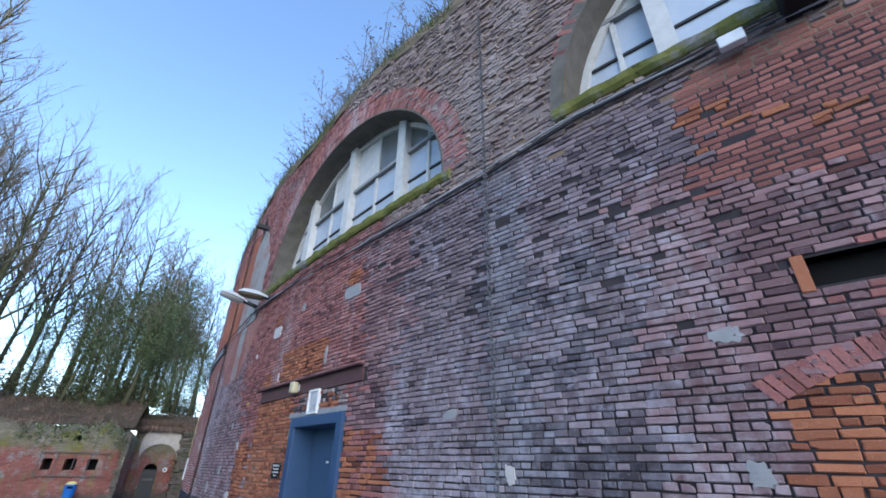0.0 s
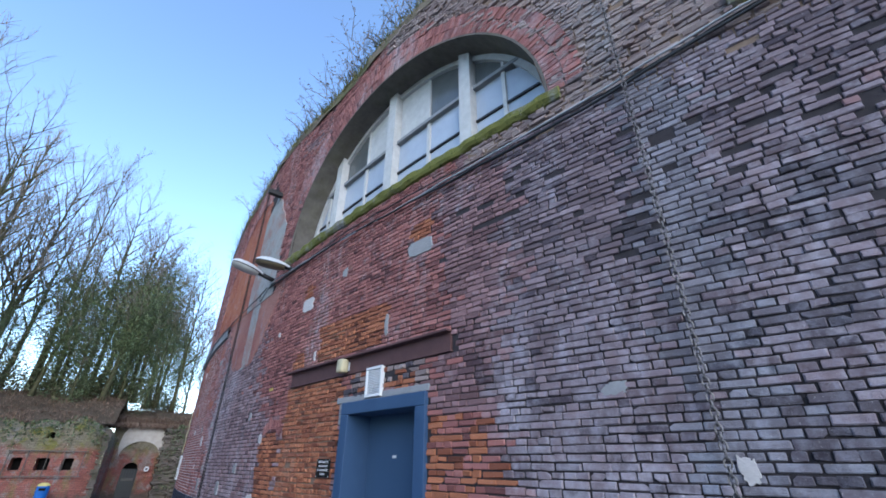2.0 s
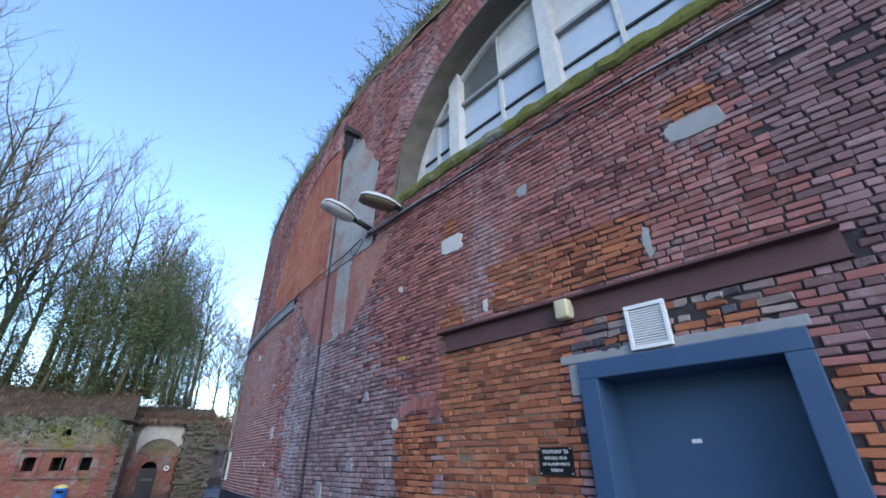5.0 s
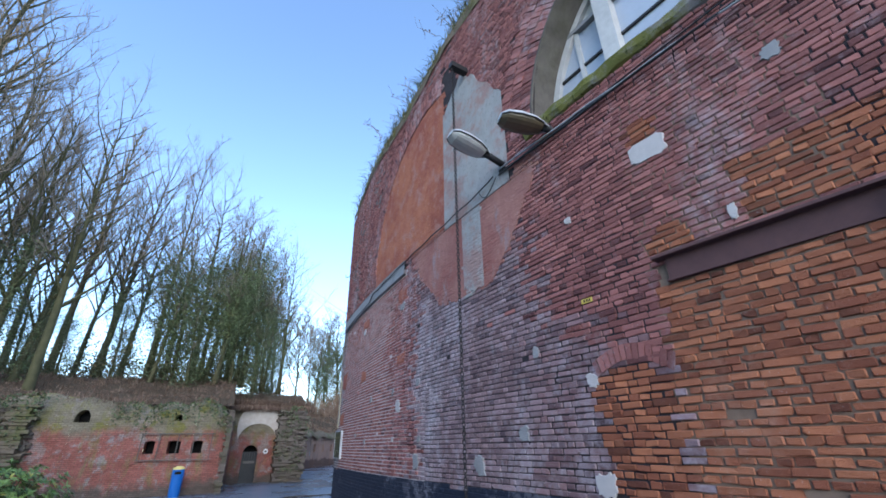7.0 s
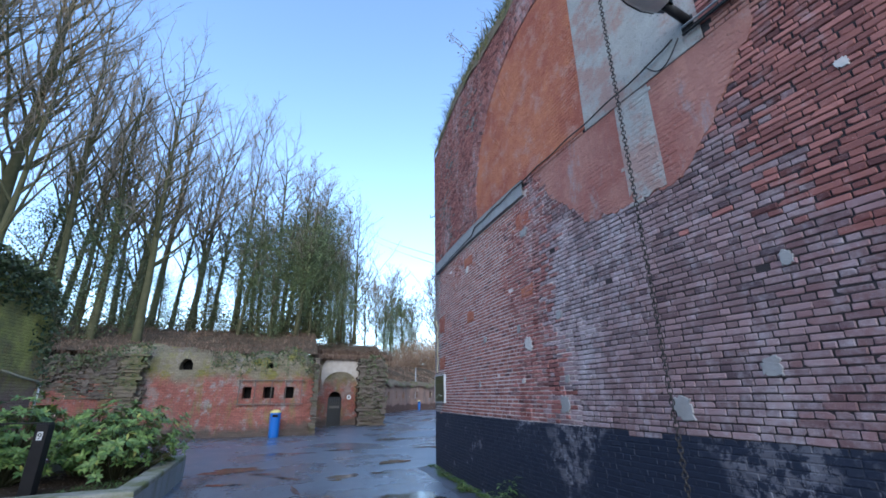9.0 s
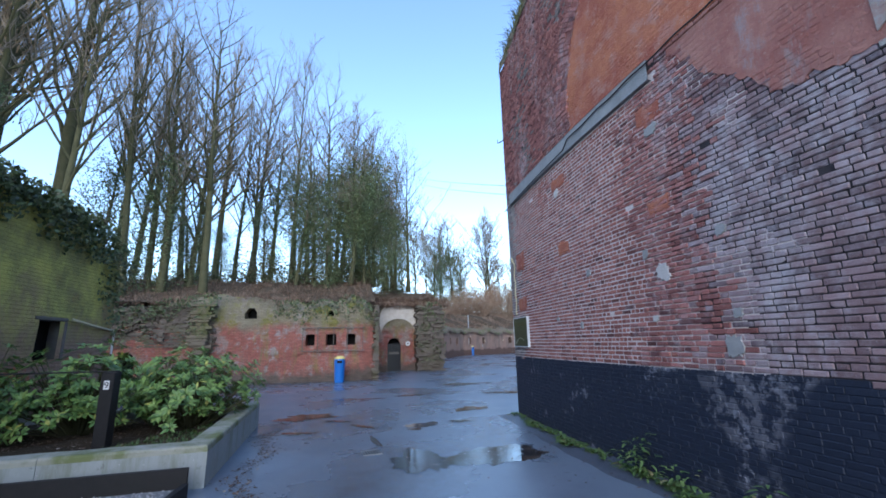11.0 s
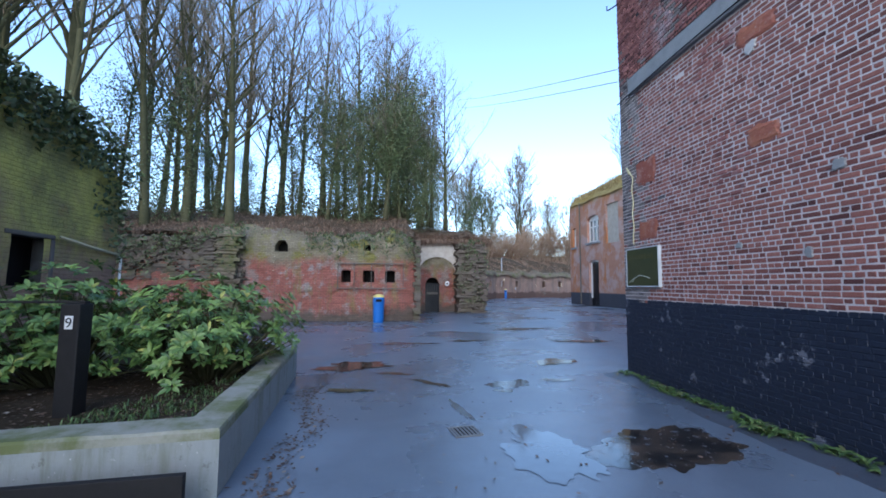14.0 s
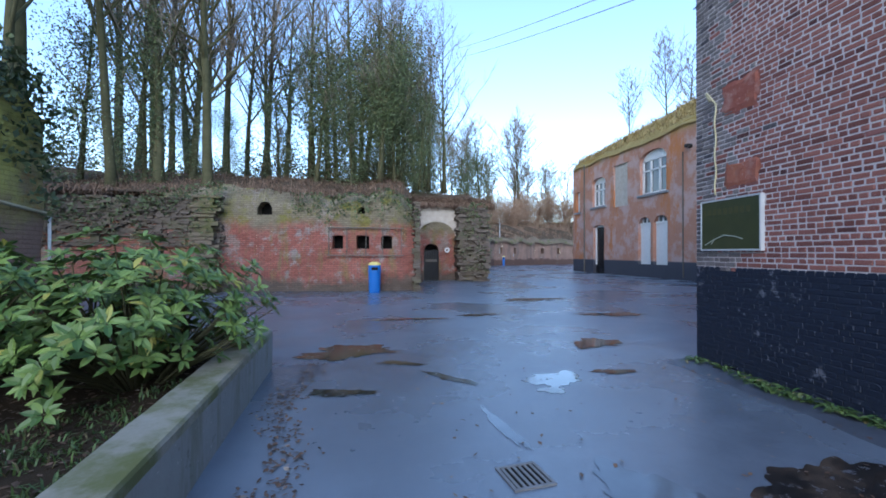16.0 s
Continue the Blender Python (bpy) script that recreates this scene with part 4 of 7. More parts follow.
# smooth orange plaster infills
for i, (s0, s1, z0, z1) in enumerate([(-1.60, -1.16, 3.86, 4.14), (-1.52, -1.18, 2.78, 2.96), (0.62, 1.10, 3.90, 4.10), (0.66, 1.02, 2.78, 2.97), (2.62, 3.12, 2.85, 3.22), (2.62, 3.08, 2.02, 2.30)]):
    sh, n, m = Shape(), 12, 6
    g = []
    for j in range(m + 1):
        rowp = []
        for a in range(n + 1):
            u, v = a / n, j / m
            e = 0.0 if 0 < a < n and 0 < j < m else 1.0
            du, dv = 0.05 * noise.noise(Vector((u * 4, v * 4, i * 3.1))), 0.05 * noise.noise(Vector((u * 4, v * 4, i * 3.1 + 50)))
            rowp.append(W(s0 + (s1 - s0) * u + du * (1 if e else 0.3), z0 + (z1 - z0) * v + dv * (1 if e else 0.3), 0.003 if e else 0.014 + 0.004 * noise.noise(Vector((u * 5, v * 5, i)))))
        g.append(rowp)
    for j in range(m):
        for a in range(n):
            sh.add([g[j][a], g[j][a + 1], g[j + 1][a + 1], g[j + 1][a]], [(0, 3, 2, 1)])
    sh.ob("plaster_infill", M["plaster"], keep, "smooth orange plaster patch")


def skin(name, cells, d, mat_, label, step=0.12):
    """A render or plaster coat over cells (s0, s1, z0(s), z1(s)), with its edge turned to the wall."""
    sh = Shape()
    for s0, s1, zl, zh in cells:
        m = max(2, int((s1 - s0) / step))
        for i in range(m):
            a, b = s0 + (s1 - s0) * i / m, s0 + (s1 - s0) * (i + 1) / m
            k = max(1, int((zh(a) - zl(a)) / 0.25))
            for j in range(k):
                q = [(a, zl(a) + (zh(a) - zl(a)) * j / k), (b, zl(b) + (zh(b) - zl(b)) * j / k), (b, zl(b) + (zh(b) - zl(b)) * (j + 1) / k), (a, zl(a) + (zh(a) - zl(a)) * (j + 1) / k)]
                sh.add([W(u, v, d + 0.008 * noise.noise(Vector((u * 2.2, v * 2.2, 1)))) for u, v in q], [(0, 3, 2, 1)])
            sh.add([W(a, zh(a), d + 0.005), W(b, zh(b), d + 0.005), W(b, zh(b), -0.005), W(a, zh(a), -0.005)], [(0, 3, 2, 1)])
            sh.add([W(a, zl(a), d + 0.005), W(b, zl(b), d + 0.005), W(b, zl(b), -0.005), W(a, zl(a), -0.005)], [(0, 1, 2, 3)])
    return sh.ob(name, mat_, keep, label)


rag = lambda s, f=7.0, a=0.05: a * noise.noise(Vector((s * f, 3, 1)))
bt = lambda s: max(4.66, (arch_top(BLIND, s) or 4.66)) - 0.01
skin("blind_arch_panel", [(-2.98, BLIND[0] + BLIND[1] - 0.01, lambda s: 4.63, bt)], 0.008, M["plaster"], "smeared orange plaster filling a blind arch", 0.08)
skin("grey_render", [(-4.55, -2.97, lambda s: 4.56, lambda s: min(6.1 + 1.6 * (s + 4.55) / 1.2, 7.35 - 0.8 * max(0, s + 3.6)) + rag(s, 6, 0.16))], 0.022, M["greyrender"], "grey cement render patch", 0.06)
skin("pink_smear", [(-4.94, -1.77, smear_low, lambda s: 4.555)], 0.013, M["pink"], "smeared pink orange plaster over old brick", 0.04)
skin("render_strip", [(-3.9, -3.45, lambda s: 3.36 + rag(s, 5, 0.2), lambda s: 4.552)], 0.018, M["greyrender"], "thin grey render streak", 0.05)
skin("band", [(-1.5, 3.2, lambda s: 4.36, lambda s: 4.62)], 0.05, M["cement_dk"], "grey cement string band", 0.1)

# dark ring of bricks on edge round the arches
vous = Shape()
rv = random.Random(5)
vf = []
for a, t0, t1, i0, dw in ((ARCH[0], 0.0, math.pi, 0.03, 0.215), (ARCH[0], 0.0, math.pi, 0.225, 0.41), (ARCH[0], 0.1, 1.9, 0.42, 0.60), (BLIND, 0.02, 1.75, 0.01, 0.19), (BLIND, 0.02, 1.75, 0.2, 0.38), (ARCH[1], 0.3, 1.2, 0.03, 0.2)):
    q = t0
    while q < t1:
        dq = 0.068 / math.hypot(a[1] * math.sin(q), a[3] * math.cos(q) + 1e-6)
        if a is ARCH[0] and math.cos(q) < -0.55 and dw > 0.5:
            q += dq
            continue
        def pt(t, off):
            return a[0] + (a[1] + off) * math.cos(t), a[2] + (a[3] + off) * math.sin(t)
        d = rv.uniform(0.019, 0.034)
        g0, g1, g2 = rv.uniform(0.04, 0.1), rv.uniform(0.9, 0.96), rv.uniform(-0.012, 0.006)
        o = [pt(q + g0 * dq, i0), pt(q + g1 * dq, i0), pt(q + g1 * dq, dw + g2), pt(q + g0 * dq, dw + g2)]
        if all(zz < top_z(ss) + 0.05 for ss, zz in o):
            k0 = len(vous.v)
            vous.add([W(u, v, 0.0) for u, v in o] + [W(u, v, d) for u, v in o], [(4, 5, 6, 7), (0, 1, 5, 4), (1, 2, 6, 5), (2, 3, 7, 6), (3, 0, 4, 7)])
        q += dq
vous.ob("voussoir_ring", M["darkred"], keep, kind="stuff", label="ring of dark red bricks on edge round the arches")
small = Shape()
for (c, w, zs, rise) in ((-5.69, 0.36, 1.98, 0.16), (-14.15, 0.84, 2.02, 0.28)):
    for i in range(int(2 * w / 0.052)):
        u0 = -w + i * 0.052
        zz = lambda u: zs + rise * math.cos(u / w * 1.45)
        du = 0.044
        o = [(c + u0, zz(u0)), (c + u0 + du, zz(u0 + du)), (c + (u0 + du) * 1.12, zz(u0 + du) + 0.125), (c + u0 * 1.12, zz(u0) + 0.125)]
        d = rv.uniform(0.014, 0.022)
        small.add([W(u, v, 0) for u, v in o] + [W(u, v, d) for u, v in o], [(4, 7, 6, 5), (0, 4, 5, 1), (1, 5, 6, 2), (2, 6, 7, 3), (3, 7, 4, 0)])
small.ob("relieving_arches", M["darkred"], keep, kind="stuff", label="low brick relieving arches")

# mossy sills and the joinery of the arched windows
for idx, a in enumerate(ARCH):
    c, w, zs, h = a
    sh = Shape()
    m = 110
    prof = [(-0.6, 0.13), (-0.15, 0.08), (0.05, 0.0), (0.08, -0.03), (0.07, -0.10), (0.04, -0.14), (-0.02, -0.16)]
    rows = []
    for i in range(m + 1):
        s = c - w - 0.15 + (2 * w + 0.3) * i / m
        rows.append([W(s, zs + dz + 0.03 * noise.noise(Vector((s * 5, dz * 6, idx))), d + 0.03 * noise.noise(Vector((s * 5, dz * 9, 4 + idx)))) for d, dz in prof])
    for r0, r1 in zip(rows, rows[1:]):
        for j in range(len(prof) - 1):
            sh.add([r0[j], r1[j], r1[j + 1], r0[j + 1]], [(0, 1, 2, 3)])
    for r0 in (rows[0], rows[-1]):
        sh.add(r0, [tuple(range(len(prof)))])
    sh.ob("window_sill", M["sill"], keep, "crumbling sill covered in yellow green moss")
    win = thing("arched_window", Matrix.Identity(4), "wide arched window with whitened, sky-toned panes and flaking white posts", "window", "arched windows")
    D = -0.42

    def at(s, z, d):
        return W(s, z, d)

    def bar3(s0, s1, z0, z1, d0, d1, name, mt):
        q = Shape()
        n = max(1, int((s1 - s0) / 0.3))
        for i in range(n):
            u, v = s0 + (s1 - s0) * i / n, s0 + (s1 - s0) * (i + 1) / n
            za = [z1 if not callable(z1) else z1(u), z1 if not callable(z1) else z1(v)]
            vs = [at(u, z0, d0), at(v, z0, d0), at(v, z0, d1), at(u, z0, d1), at(u, za[0], d0), at(v, za[1], d0), at(v, za[1], d1), at(u, za[0], d1)]
            q.add(vs, [(0, 1, 2, 3), (4, 7, 6, 5), (3, 2, 6, 7), (0, 4, 5, 1), (0, 3, 7, 4), (1, 5, 6, 2)])
        return q.ob(name, mt, win)

    top = lambda s: (arch_top(a, s) or zs)
    posts = [c - 1.49, c + 0.16, c + 1.79]
    for p in posts:
        bar3(p - 0.1, p + 0.1, zs + 0.05, lambda s: top(s) - 0.0, D - 0.1, D + 0.14, "post", M["flaky"])
    tz = zs + 1.32
    edges = [c - w + 0.06, *posts, c + w - 0.06]
    for e0, e1 in zip(edges, edges[1:]):
        b0, b1 = e0 + (0.1 if e0 in posts else 0), e1 - (0.1 if e1 in posts else 0)
        inner = e0 in posts and e1 in posts
        midb = (b0 + b1) / 2 if inner else (b0 + (b1 - b0) * (0.42 if e0 in posts else 0.58))
        # panes
        for q0, q1 in ((b0, midb - 0.02), (midb + 0.02, b1)):
            lowtop = lambda s: max(zs + 0.12, min(tz - 0.03, top(s) - 0.03))
            bar3(q0, q1, zs + 0.12, lowtop, D - 0.012, D, "pane", M["glassw"])
            if max(top(q0), top(q1)) > tz + 0.2:
                bar3(q0, q1, tz + 0.03, lambda s: max(tz + 0.03, top(s) - 0.04), D - 0.012, D, "upper_pane", M["glassd"] if (q0 > midb) != (e0 == posts[0]) else M["flaky"])
        bar3(midb - 0.028, midb + 0.028, zs + 0.1, lambda s: max(zs + 0.1, min(tz, top(s) - 0.02)), D - 0.03, D + 0.035, "mullion", M["flaky"])
        bar3(midb - 0.018, midb + 0.018, tz, lambda s: max(tz, top(s) - 0.02), D - 0.03, D + 0.03, "glazing_bar", M["flaky"])
        cut0 = b0 if inner or e0 in posts else max(b0, c - w * math.sqrt(max(0, 1 - ((tz - zs) / h) ** 2)))
        cut1 = b1 if inner or e1 in posts else min(b1, c + w * math.sqrt(max(0, 1 - ((tz - zs) / h) ** 2)))
        bar3(cut0, cut1, tz - 0.03, tz + 0.03, D - 0.03, D + 0.07, "transom", M["cement_dk"])
        hz = zs + 0.72
        hc0 = b0 if e0 in posts else max(b0, c - w * math.sqrt(max(0, 1 - ((hz - zs) / h) ** 2)))
        hc1 = b1 if e1 in posts else min(b1, c + w * math.sqrt(max(0, 1 - ((hz - zs) / h) ** 2)))
        bar3(hc0, hc1, hz - 0.018, hz + 0.018, D - 0.01, D + 0.025, "glazing_bar", M["darkmetal"])
        bar3(b0, b1, zs + 0.06, zs + 0.13, D - 0.04, D + 0.05, "bottom_rail", M["flaky"])
    # curved frame along the soffit
    q = Shape()
    for i in range(40):
        t, u = math.pi * i / 40, math.pi * (i + 1) / 40
        cr = []
        for tt in (t, u):
            for off in (0.0, 0.09):
                ss, zz = c + (w - off) * math.cos(tt), zs + (h - off) * math.sin(tt)
                cr += [at(ss, zz, D - 0.06), at(ss, zz, D + 0.06)]
        q.add(cr, [(1, 3, 7, 5), (2, 6, 7, 3), (0, 4, 6, 2)])
    q.ob("curved_frame", M["flaky"], win)
    bar3(c - w, c + w, zs - 0.1, lambda s: top(s), D - 0.3, D - 0.28, "blind_backing", M["voiddark"])

# cables on the band
for i, (z0, off, rr, mt) in enumerate(((4.68, 0.06, 0.011, "cable"), (4.64, 0.06, 0.014, "blackcable"), (4.72, 0.05, 0.008, "blackcable"))):
    pts = []
    for k in range(150):
        s = -16.5 + k * 0.1
        if s > -4.3:
            break
        pts.append(W(s, z0 + 0.05 * math.sin(s * 0.9 + i) + 0.02 * noise.noise(Vector((s * 2, i, 0))) + (0.12 if s < -11 else 0) * min(1, (-11 - s) / 1.5) + 0.08 * min(1, max(0, (s + 5.6) / 1.2)), off))
    Shape().tube(pts, rr, 6).ob("cable", M[mt], label="electric cable clipped along the wall", category="cable", smooth=True)
pts = [W(-4.3 + 4.6 * i / 40, 4.75 - 0.24 * (i / 40) ** 0.5 + 0.01 * math.sin(i), 0.07) for i in range(41)] + [W(0.3 + 3.2 * i / 20, 4.40 - 0.06 * i / 20, 0.075) for i in range(1, 21)]
Shape().tube(pts, 0.010, 6).ob("cable", M["blackcable"], label="black cable under the cement band", category="cable", smooth=True)
pts = [W(-4.35 + 0.02 * i, 4.72 - 0.22 * math.sin(i / 20 * math.pi), 0.06 + 0.04 * math.sin(i / 20 * math.pi)) for i in range(21)]
Shape().tube(pts, 0.008, 6).ob("cable", M["blackcable"], label="slack loop of black cable below the lamp", category="cable", smooth=True)
jb = thing("junction_box", on_wall(-13.82, 4.74, 0.1), "white junction box on the window sill", "junction box")
Shape().box(-0.09, 0.09, 0.0, 0.07, -0.06, 0.06, 0.012).ob("cover", M["white"], jb)


def street_lamp(m, brown):
    """A street lamp head on a short arm, x along its arm, lens down."""
    o = thing("wall_lamp", m, "grey street lamp head with brownish lens on a wall arm" if brown else "pale grey street lamp head with ribbed lens on a black arm", "lamp", "wall lamps")
    Shape().tube([(-0.02, 0, 0), (0.36, 0, 0.02)], 0.044, 12).ob("arm", M["blackcable"], o, smooth=True)
    Shape().box(-0.02, 0.03, -0.06, 0.06, -0.09, 0.09, 0.008).ob("wall_plate", M["darkmetal"], o)
    hs, ls = Shape(), Shape()
    secs = [(0.26, 0.055, 0.055), (0.34, 0.1, 0.075), (0.46, 0.145, 0.105), (0.62, 0.155, 0.12), (0.77, 0.135, 0.10), (0.84, 0.08, 0.055)]
    n = 8
    for (x0, w0, h0), (x1, w1, h1) in zip(secs, secs[1:]):
        for j in range(n):
            t, u = math.pi * j / n, math.pi * (j + 1) / n
            hs.add([(x0, w0 * math.cos(t), h0 * math.sin(t)), (x1, w1 * math.cos(t), h1 * math.sin(t)), (x1, w1 * math.cos(u), h1 * math.sin(u)), (x0, w0 * math.cos(u), h0 * math.sin(u))], [(0, 1, 2, 3)])
            if x0 >= 0.34:
                ls.add([(x0, w0 * 0.93 * math.cos(t), -0.085 * math.sin(t) * (w0 / 0.18)), (x1, w1 * 0.93 * math.cos(t), -0.085 * math.sin(t) * (w1 / 0.18)), (x1, w1 * 0.93 * math.cos(u), -0.085 * math.sin(u) * (w1 / 0.18)), (x0, w0 * 0.93 * math.cos(u), -0.085 * math.sin(u) * (w0 / 0.18))], [(0, 3, 2, 1)])
    hs.add([(secs[0][0], secs[0][1] * math.cos(math.pi * j / n), secs[0][2] * math.sin(math.pi * j / n)) for j in range(n + 1)], [tuple(range(n + 1))])
    hs.add([(secs[-1][0], secs[-1][1] * math.cos(math.pi * j / n), secs[-1][2] * math.sin(math.pi * j / n)) for j in range(n + 1)], [tuple(range(n + 1))])
    for a, b in zip(secs, secs[1:]):
        hs.add([(a[0], a[1], 0), (b[0], b[1], 0), (b[0], b[1] * 0.93, 0), (a[0], a[1] * 0.93, 0)], [(0, 1, 2, 3)])
        hs.add([(a[0], -a[1], 0), (b[0], -b[1], 0), (b[0], -b[1] * 0.93, 0), (a[0], -a[1] * 0.93, 0)], [(0, 3, 2, 1)])
    hs.ob("housing", M["lampgrey"], o, smooth=True)
    ls.ob("lens", M["lampbrown"] if brown else M["lampglass"], o, smooth=True)
    rim = Shape()
    for sgn in (1, -1):
        rim.tube([(x, sgn * w * 1.0, -0.004) for x, w, _ in secs[1:]], 0.008, 5)
    rim.ob("gasket", M["blackcable"], o)
    return o


street_lamp(on_wall(-4.45, 4.86, 0.0) @ Matrix.Rotation(radians(88), 4, 'Z') @ Matrix.Rotation(radians(-12), 4, 'Y'), False)
street_lamp(on_wall(-5.36, 4.80, -0.2) @ Matrix.Rotation(radians(70), 4, 'Z') @ Matrix.Rotation(radians(-6), 4, 'Y'), True)


def chain(x, y, z0, z1, name_label, link=0.062, rr=0.0065, lean=None, mt="chain"):
    n = int((z1 - z0) / (link * 0.72))
    sh = Shape()
    for i in range(n):
        zc = z1 - (i + 0.5) * link * 0.72
        k = (z1 - zc) / (z1 - z0)
        cx, cy = (x + (lean[0] * k if lean else 0), y + (lean[1] * k if lean else 0))
        tw = 0.6 if i % 2 else 0.6 + math.pi / 2
        pts = []
        for j in range(11):
            t = 2 * math.pi * j / 10
            u, v = 0.019 * math.cos(t), link / 2 * math.sin(t)
            pts.append((cx + u * math.cos(tw), cy + u * math.sin(tw), zc + v))
        sh.tube(pts, rr, 4, cap=False)
    return sh.ob("chain", M[mt], label=name_label, category="chain")


sp = thing("gutter_spout", on_wall(-3.73, 7.24, 0.0), "dark metal rain spout jutting from the wall", "spout")
Shape().box(-0.06, 0.06, -0.3, 0.32, -0.055, 0.055, 0.01).ob("chute", M["darkmetal"], sp)
pc = W(-3.74, 0, 0.29)
chain(pc[0], pc[1], ground_z(16) + 0.02, 7.20, "long rusty rain chain hanging from a spout", mt="darkchain")
p2 = W(-11.39, 0, 0.08)
chain(p2[0], p2[1], 0.4, 7.6, "steel rain chain hanging down the pale stained wall", 0.06, 0.0058)
spx = thing("gutter_spout", on_wall(-14.3, 4.98, 0.0), "dark wooden spout box on the sill", "spout")
Shape().box(-0.13, 0.13, -0.3, 0.42, -0.2, 0.6, 0.02).ob("chute", M["timber"], spx)

# slot opening, the shade of its depth painted as a near-black backing
slot = thing("wall_slot", on_wall(-14.13, 2.80, 0.0), "long dark slot opening in the brick wall", "opening")
Shape().box(-0.47, 0.47, -0.3, -0.12, -0.1, 0.1).ob("backing", M["voiddark"], slot)
Shape().box(0.43, 0.50, -0.05, 0.02, -0.12, 0.12, 0.006).ob("orange_brick_end", M["orange"], slot)

# notice board at the corner
nb = thing("notice_board", on_wall(2.99, 1.59, 0.012), "mossy green notice board with a pale metal frame", "notice board")
Shape().box(-0.415, 0.415, -0.02, 0.03, -0.28, 0.28).ob("panel", M["greenboard"], nb)
for b, nm in (((-0.435, 0.435, 0.28, 0.3), "frame_rail"), ((-0.435, 0.435, -0.3, -0.28), "frame_rail"), ((-0.435, -0.415, -0.28, 0.28), "frame_stile"), ((0.415, 0.435, -0.28, 0.28), "frame_stile")):
    Shape().box(b[0], b[1], -0.02, 0.036, b[2], b[3], 0.004).ob(nm, M["lampgrey"], nb)
for i in range(9):
    Shape().box(0.34 - i * 0.08, 0.395 - i * 0.08, 0.03, 0.032, 0.12, 0.19).ob("faded_letter", M["fadegreen"], nb)
Shape().tube([(0.36, 0.033, -0.23), (0.22, 0.033, -0.17), (0.06, 0.033, -0.12), (-0.1, 0.033, -0.14), (-0.2, 0.033, -0.17)], 0.006, 5).ob("scratch", M["scratch"], nb)
Shape().tube([(0.2, 0.033, -0.16), (0.26, 0.033, -0.22)], 0.006, 5).ob("scratch", M["scratch"], nb)

pts = [W(3.2, 1.95 + 0.06 * i, 0.03 + 0.01 * math.sin(i)) for i in range(19)] + [W(3.2 + 0.14 * math.sin(i / 8 * 2.6), 3.05 + 0.16 * math.sin(i / 8 * 2.9), 0.04) for i in range(1, 9)]
Shape().tube(pts, 0.011, 6).ob("cable", M["beige"], label="pale cable looping up the wall beside the board", category="cable", smooth=True)
hk = thing("wire_bracket", on_wall(3.5, 6.15, 0.0), "small iron hook bracket at the wall corner", "bracket")
Shape().tube([(0.0, 0.0, 0), (0.16, 0.08, 0), (0.22, 0.1, 0.02), (0.22, 0.1, 0.1)], 0.012, 6).ob("hook", M["darkmetal"], hk)
# overhead wires from the corner to the woods
for e, far_pt in ((Vector(W(3.56, 5.0, 0.03)), Vector((4.5, 43.5, 13.6))), (Vector(W(3.56, 4.78, 0.03)), Vector((4.7, 43.5, 13.1)))):
    pts = [e.lerp(far_pt, i / 24) - Vector((0, 0, 0.12 * 4 * (i / 24) * (1 - i / 24))) for i in range(25)]
    Shape().tube(pts, 0.008, 4).ob("overhead_wire", M["cable"], label="thin overhead wire crossing the yard", category="wire")

# ---- left side: mossy wall, planter, post ----
lw = Shape()
LX = -5.15
cols = [(8.0 + i * 0.3) for i in range(61)]


def lw_top(y):
    return 4.05 + 0.25 * math.sin(y * 0.7) * 0.4 - (0.9 * max(0, (y - 24.2) / 2.0) ** 2 if y > 24.2 else 0)


for y0, y1 in zip(cols, cols[1:]):
    z0 = -0.3
    segs = [(z0, z0, lw_top(y0), lw_top(y1))]
    if 23.55 < (y0 + y1) / 2 < 24.35:
        segs = [(z0, z0, 1.25, 1.25), (1.98, 1.98, lw_top(y0), lw_top(y1))]
    for a0, a1, b0, b1 in segs:
        n = max(2, int((b0 - a0) / 0.4))
        for j in range(n):
            q = [(y0, a0 + (b0 - a0) * j / n), (y1, a1 + (b1 - a1) * j / n), (y1, a1 + (b1 - a1) * (j + 1) / n), (y0, a0 + (b0 - a0) * (j + 1) / n)]
            lw.add([(LX + 0.05 * noise.noise(Vector((y * 1.3, z * 1.3, 0))), y, z) for y, z in q], [(0, 3, 2, 1)])
    lw.add([(LX, y0, lw_top(y0)), (LX, y1, lw_top(y1)), (LX - 3, y1, lw_top(y1) + 0.5), (LX - 3, y0, lw_top(y0) + 0.5)], [(0, 3, 2, 1)])
lw.add([(LX - 0.62, 8, -0.3), (LX - 0.62, 26, -0.3), (LX - 0.62, 26, 3.3), (LX - 0.62, 25, 3.7), (LX - 0.62, 8, 3.7)], [(0, 1, 2, 3, 4)])
lw.add([(LX, 26.0, -0.3), (LX - 3, 26.3, -0.3), (LX - 3, 26.3, 3.2), (LX, 26.0, lw_top(26.0))], [(0, 1, 2, 3)])
lw.add([(LX, 8, -0.3), (LX - 3, 8, -0.3), (LX - 3, 8, 4.2), (LX, 8, 4.05)], [(0, 3, 2, 1)])
left_wall = lw.ob("wall_left", M["leftwall"], kind="structure", label="old brick wall thick with yellow green moss")
lwin = thing("wall_opening", Matrix.Translation((LX, 23.95, 1.6)), "square dark opening with a concrete surround in the mossy wall", "opening")
Shape().box(-0.5, -0.25, -0.42, 0.42, -0.4, 0.42).ob("dark_recess", M["voiddark"], lwin)
Shape().box(-0.25, 0.03, 0.38, 0.46, -0.36, 0.37, 0.02).ob("surround_jamb", M["core"], lwin)
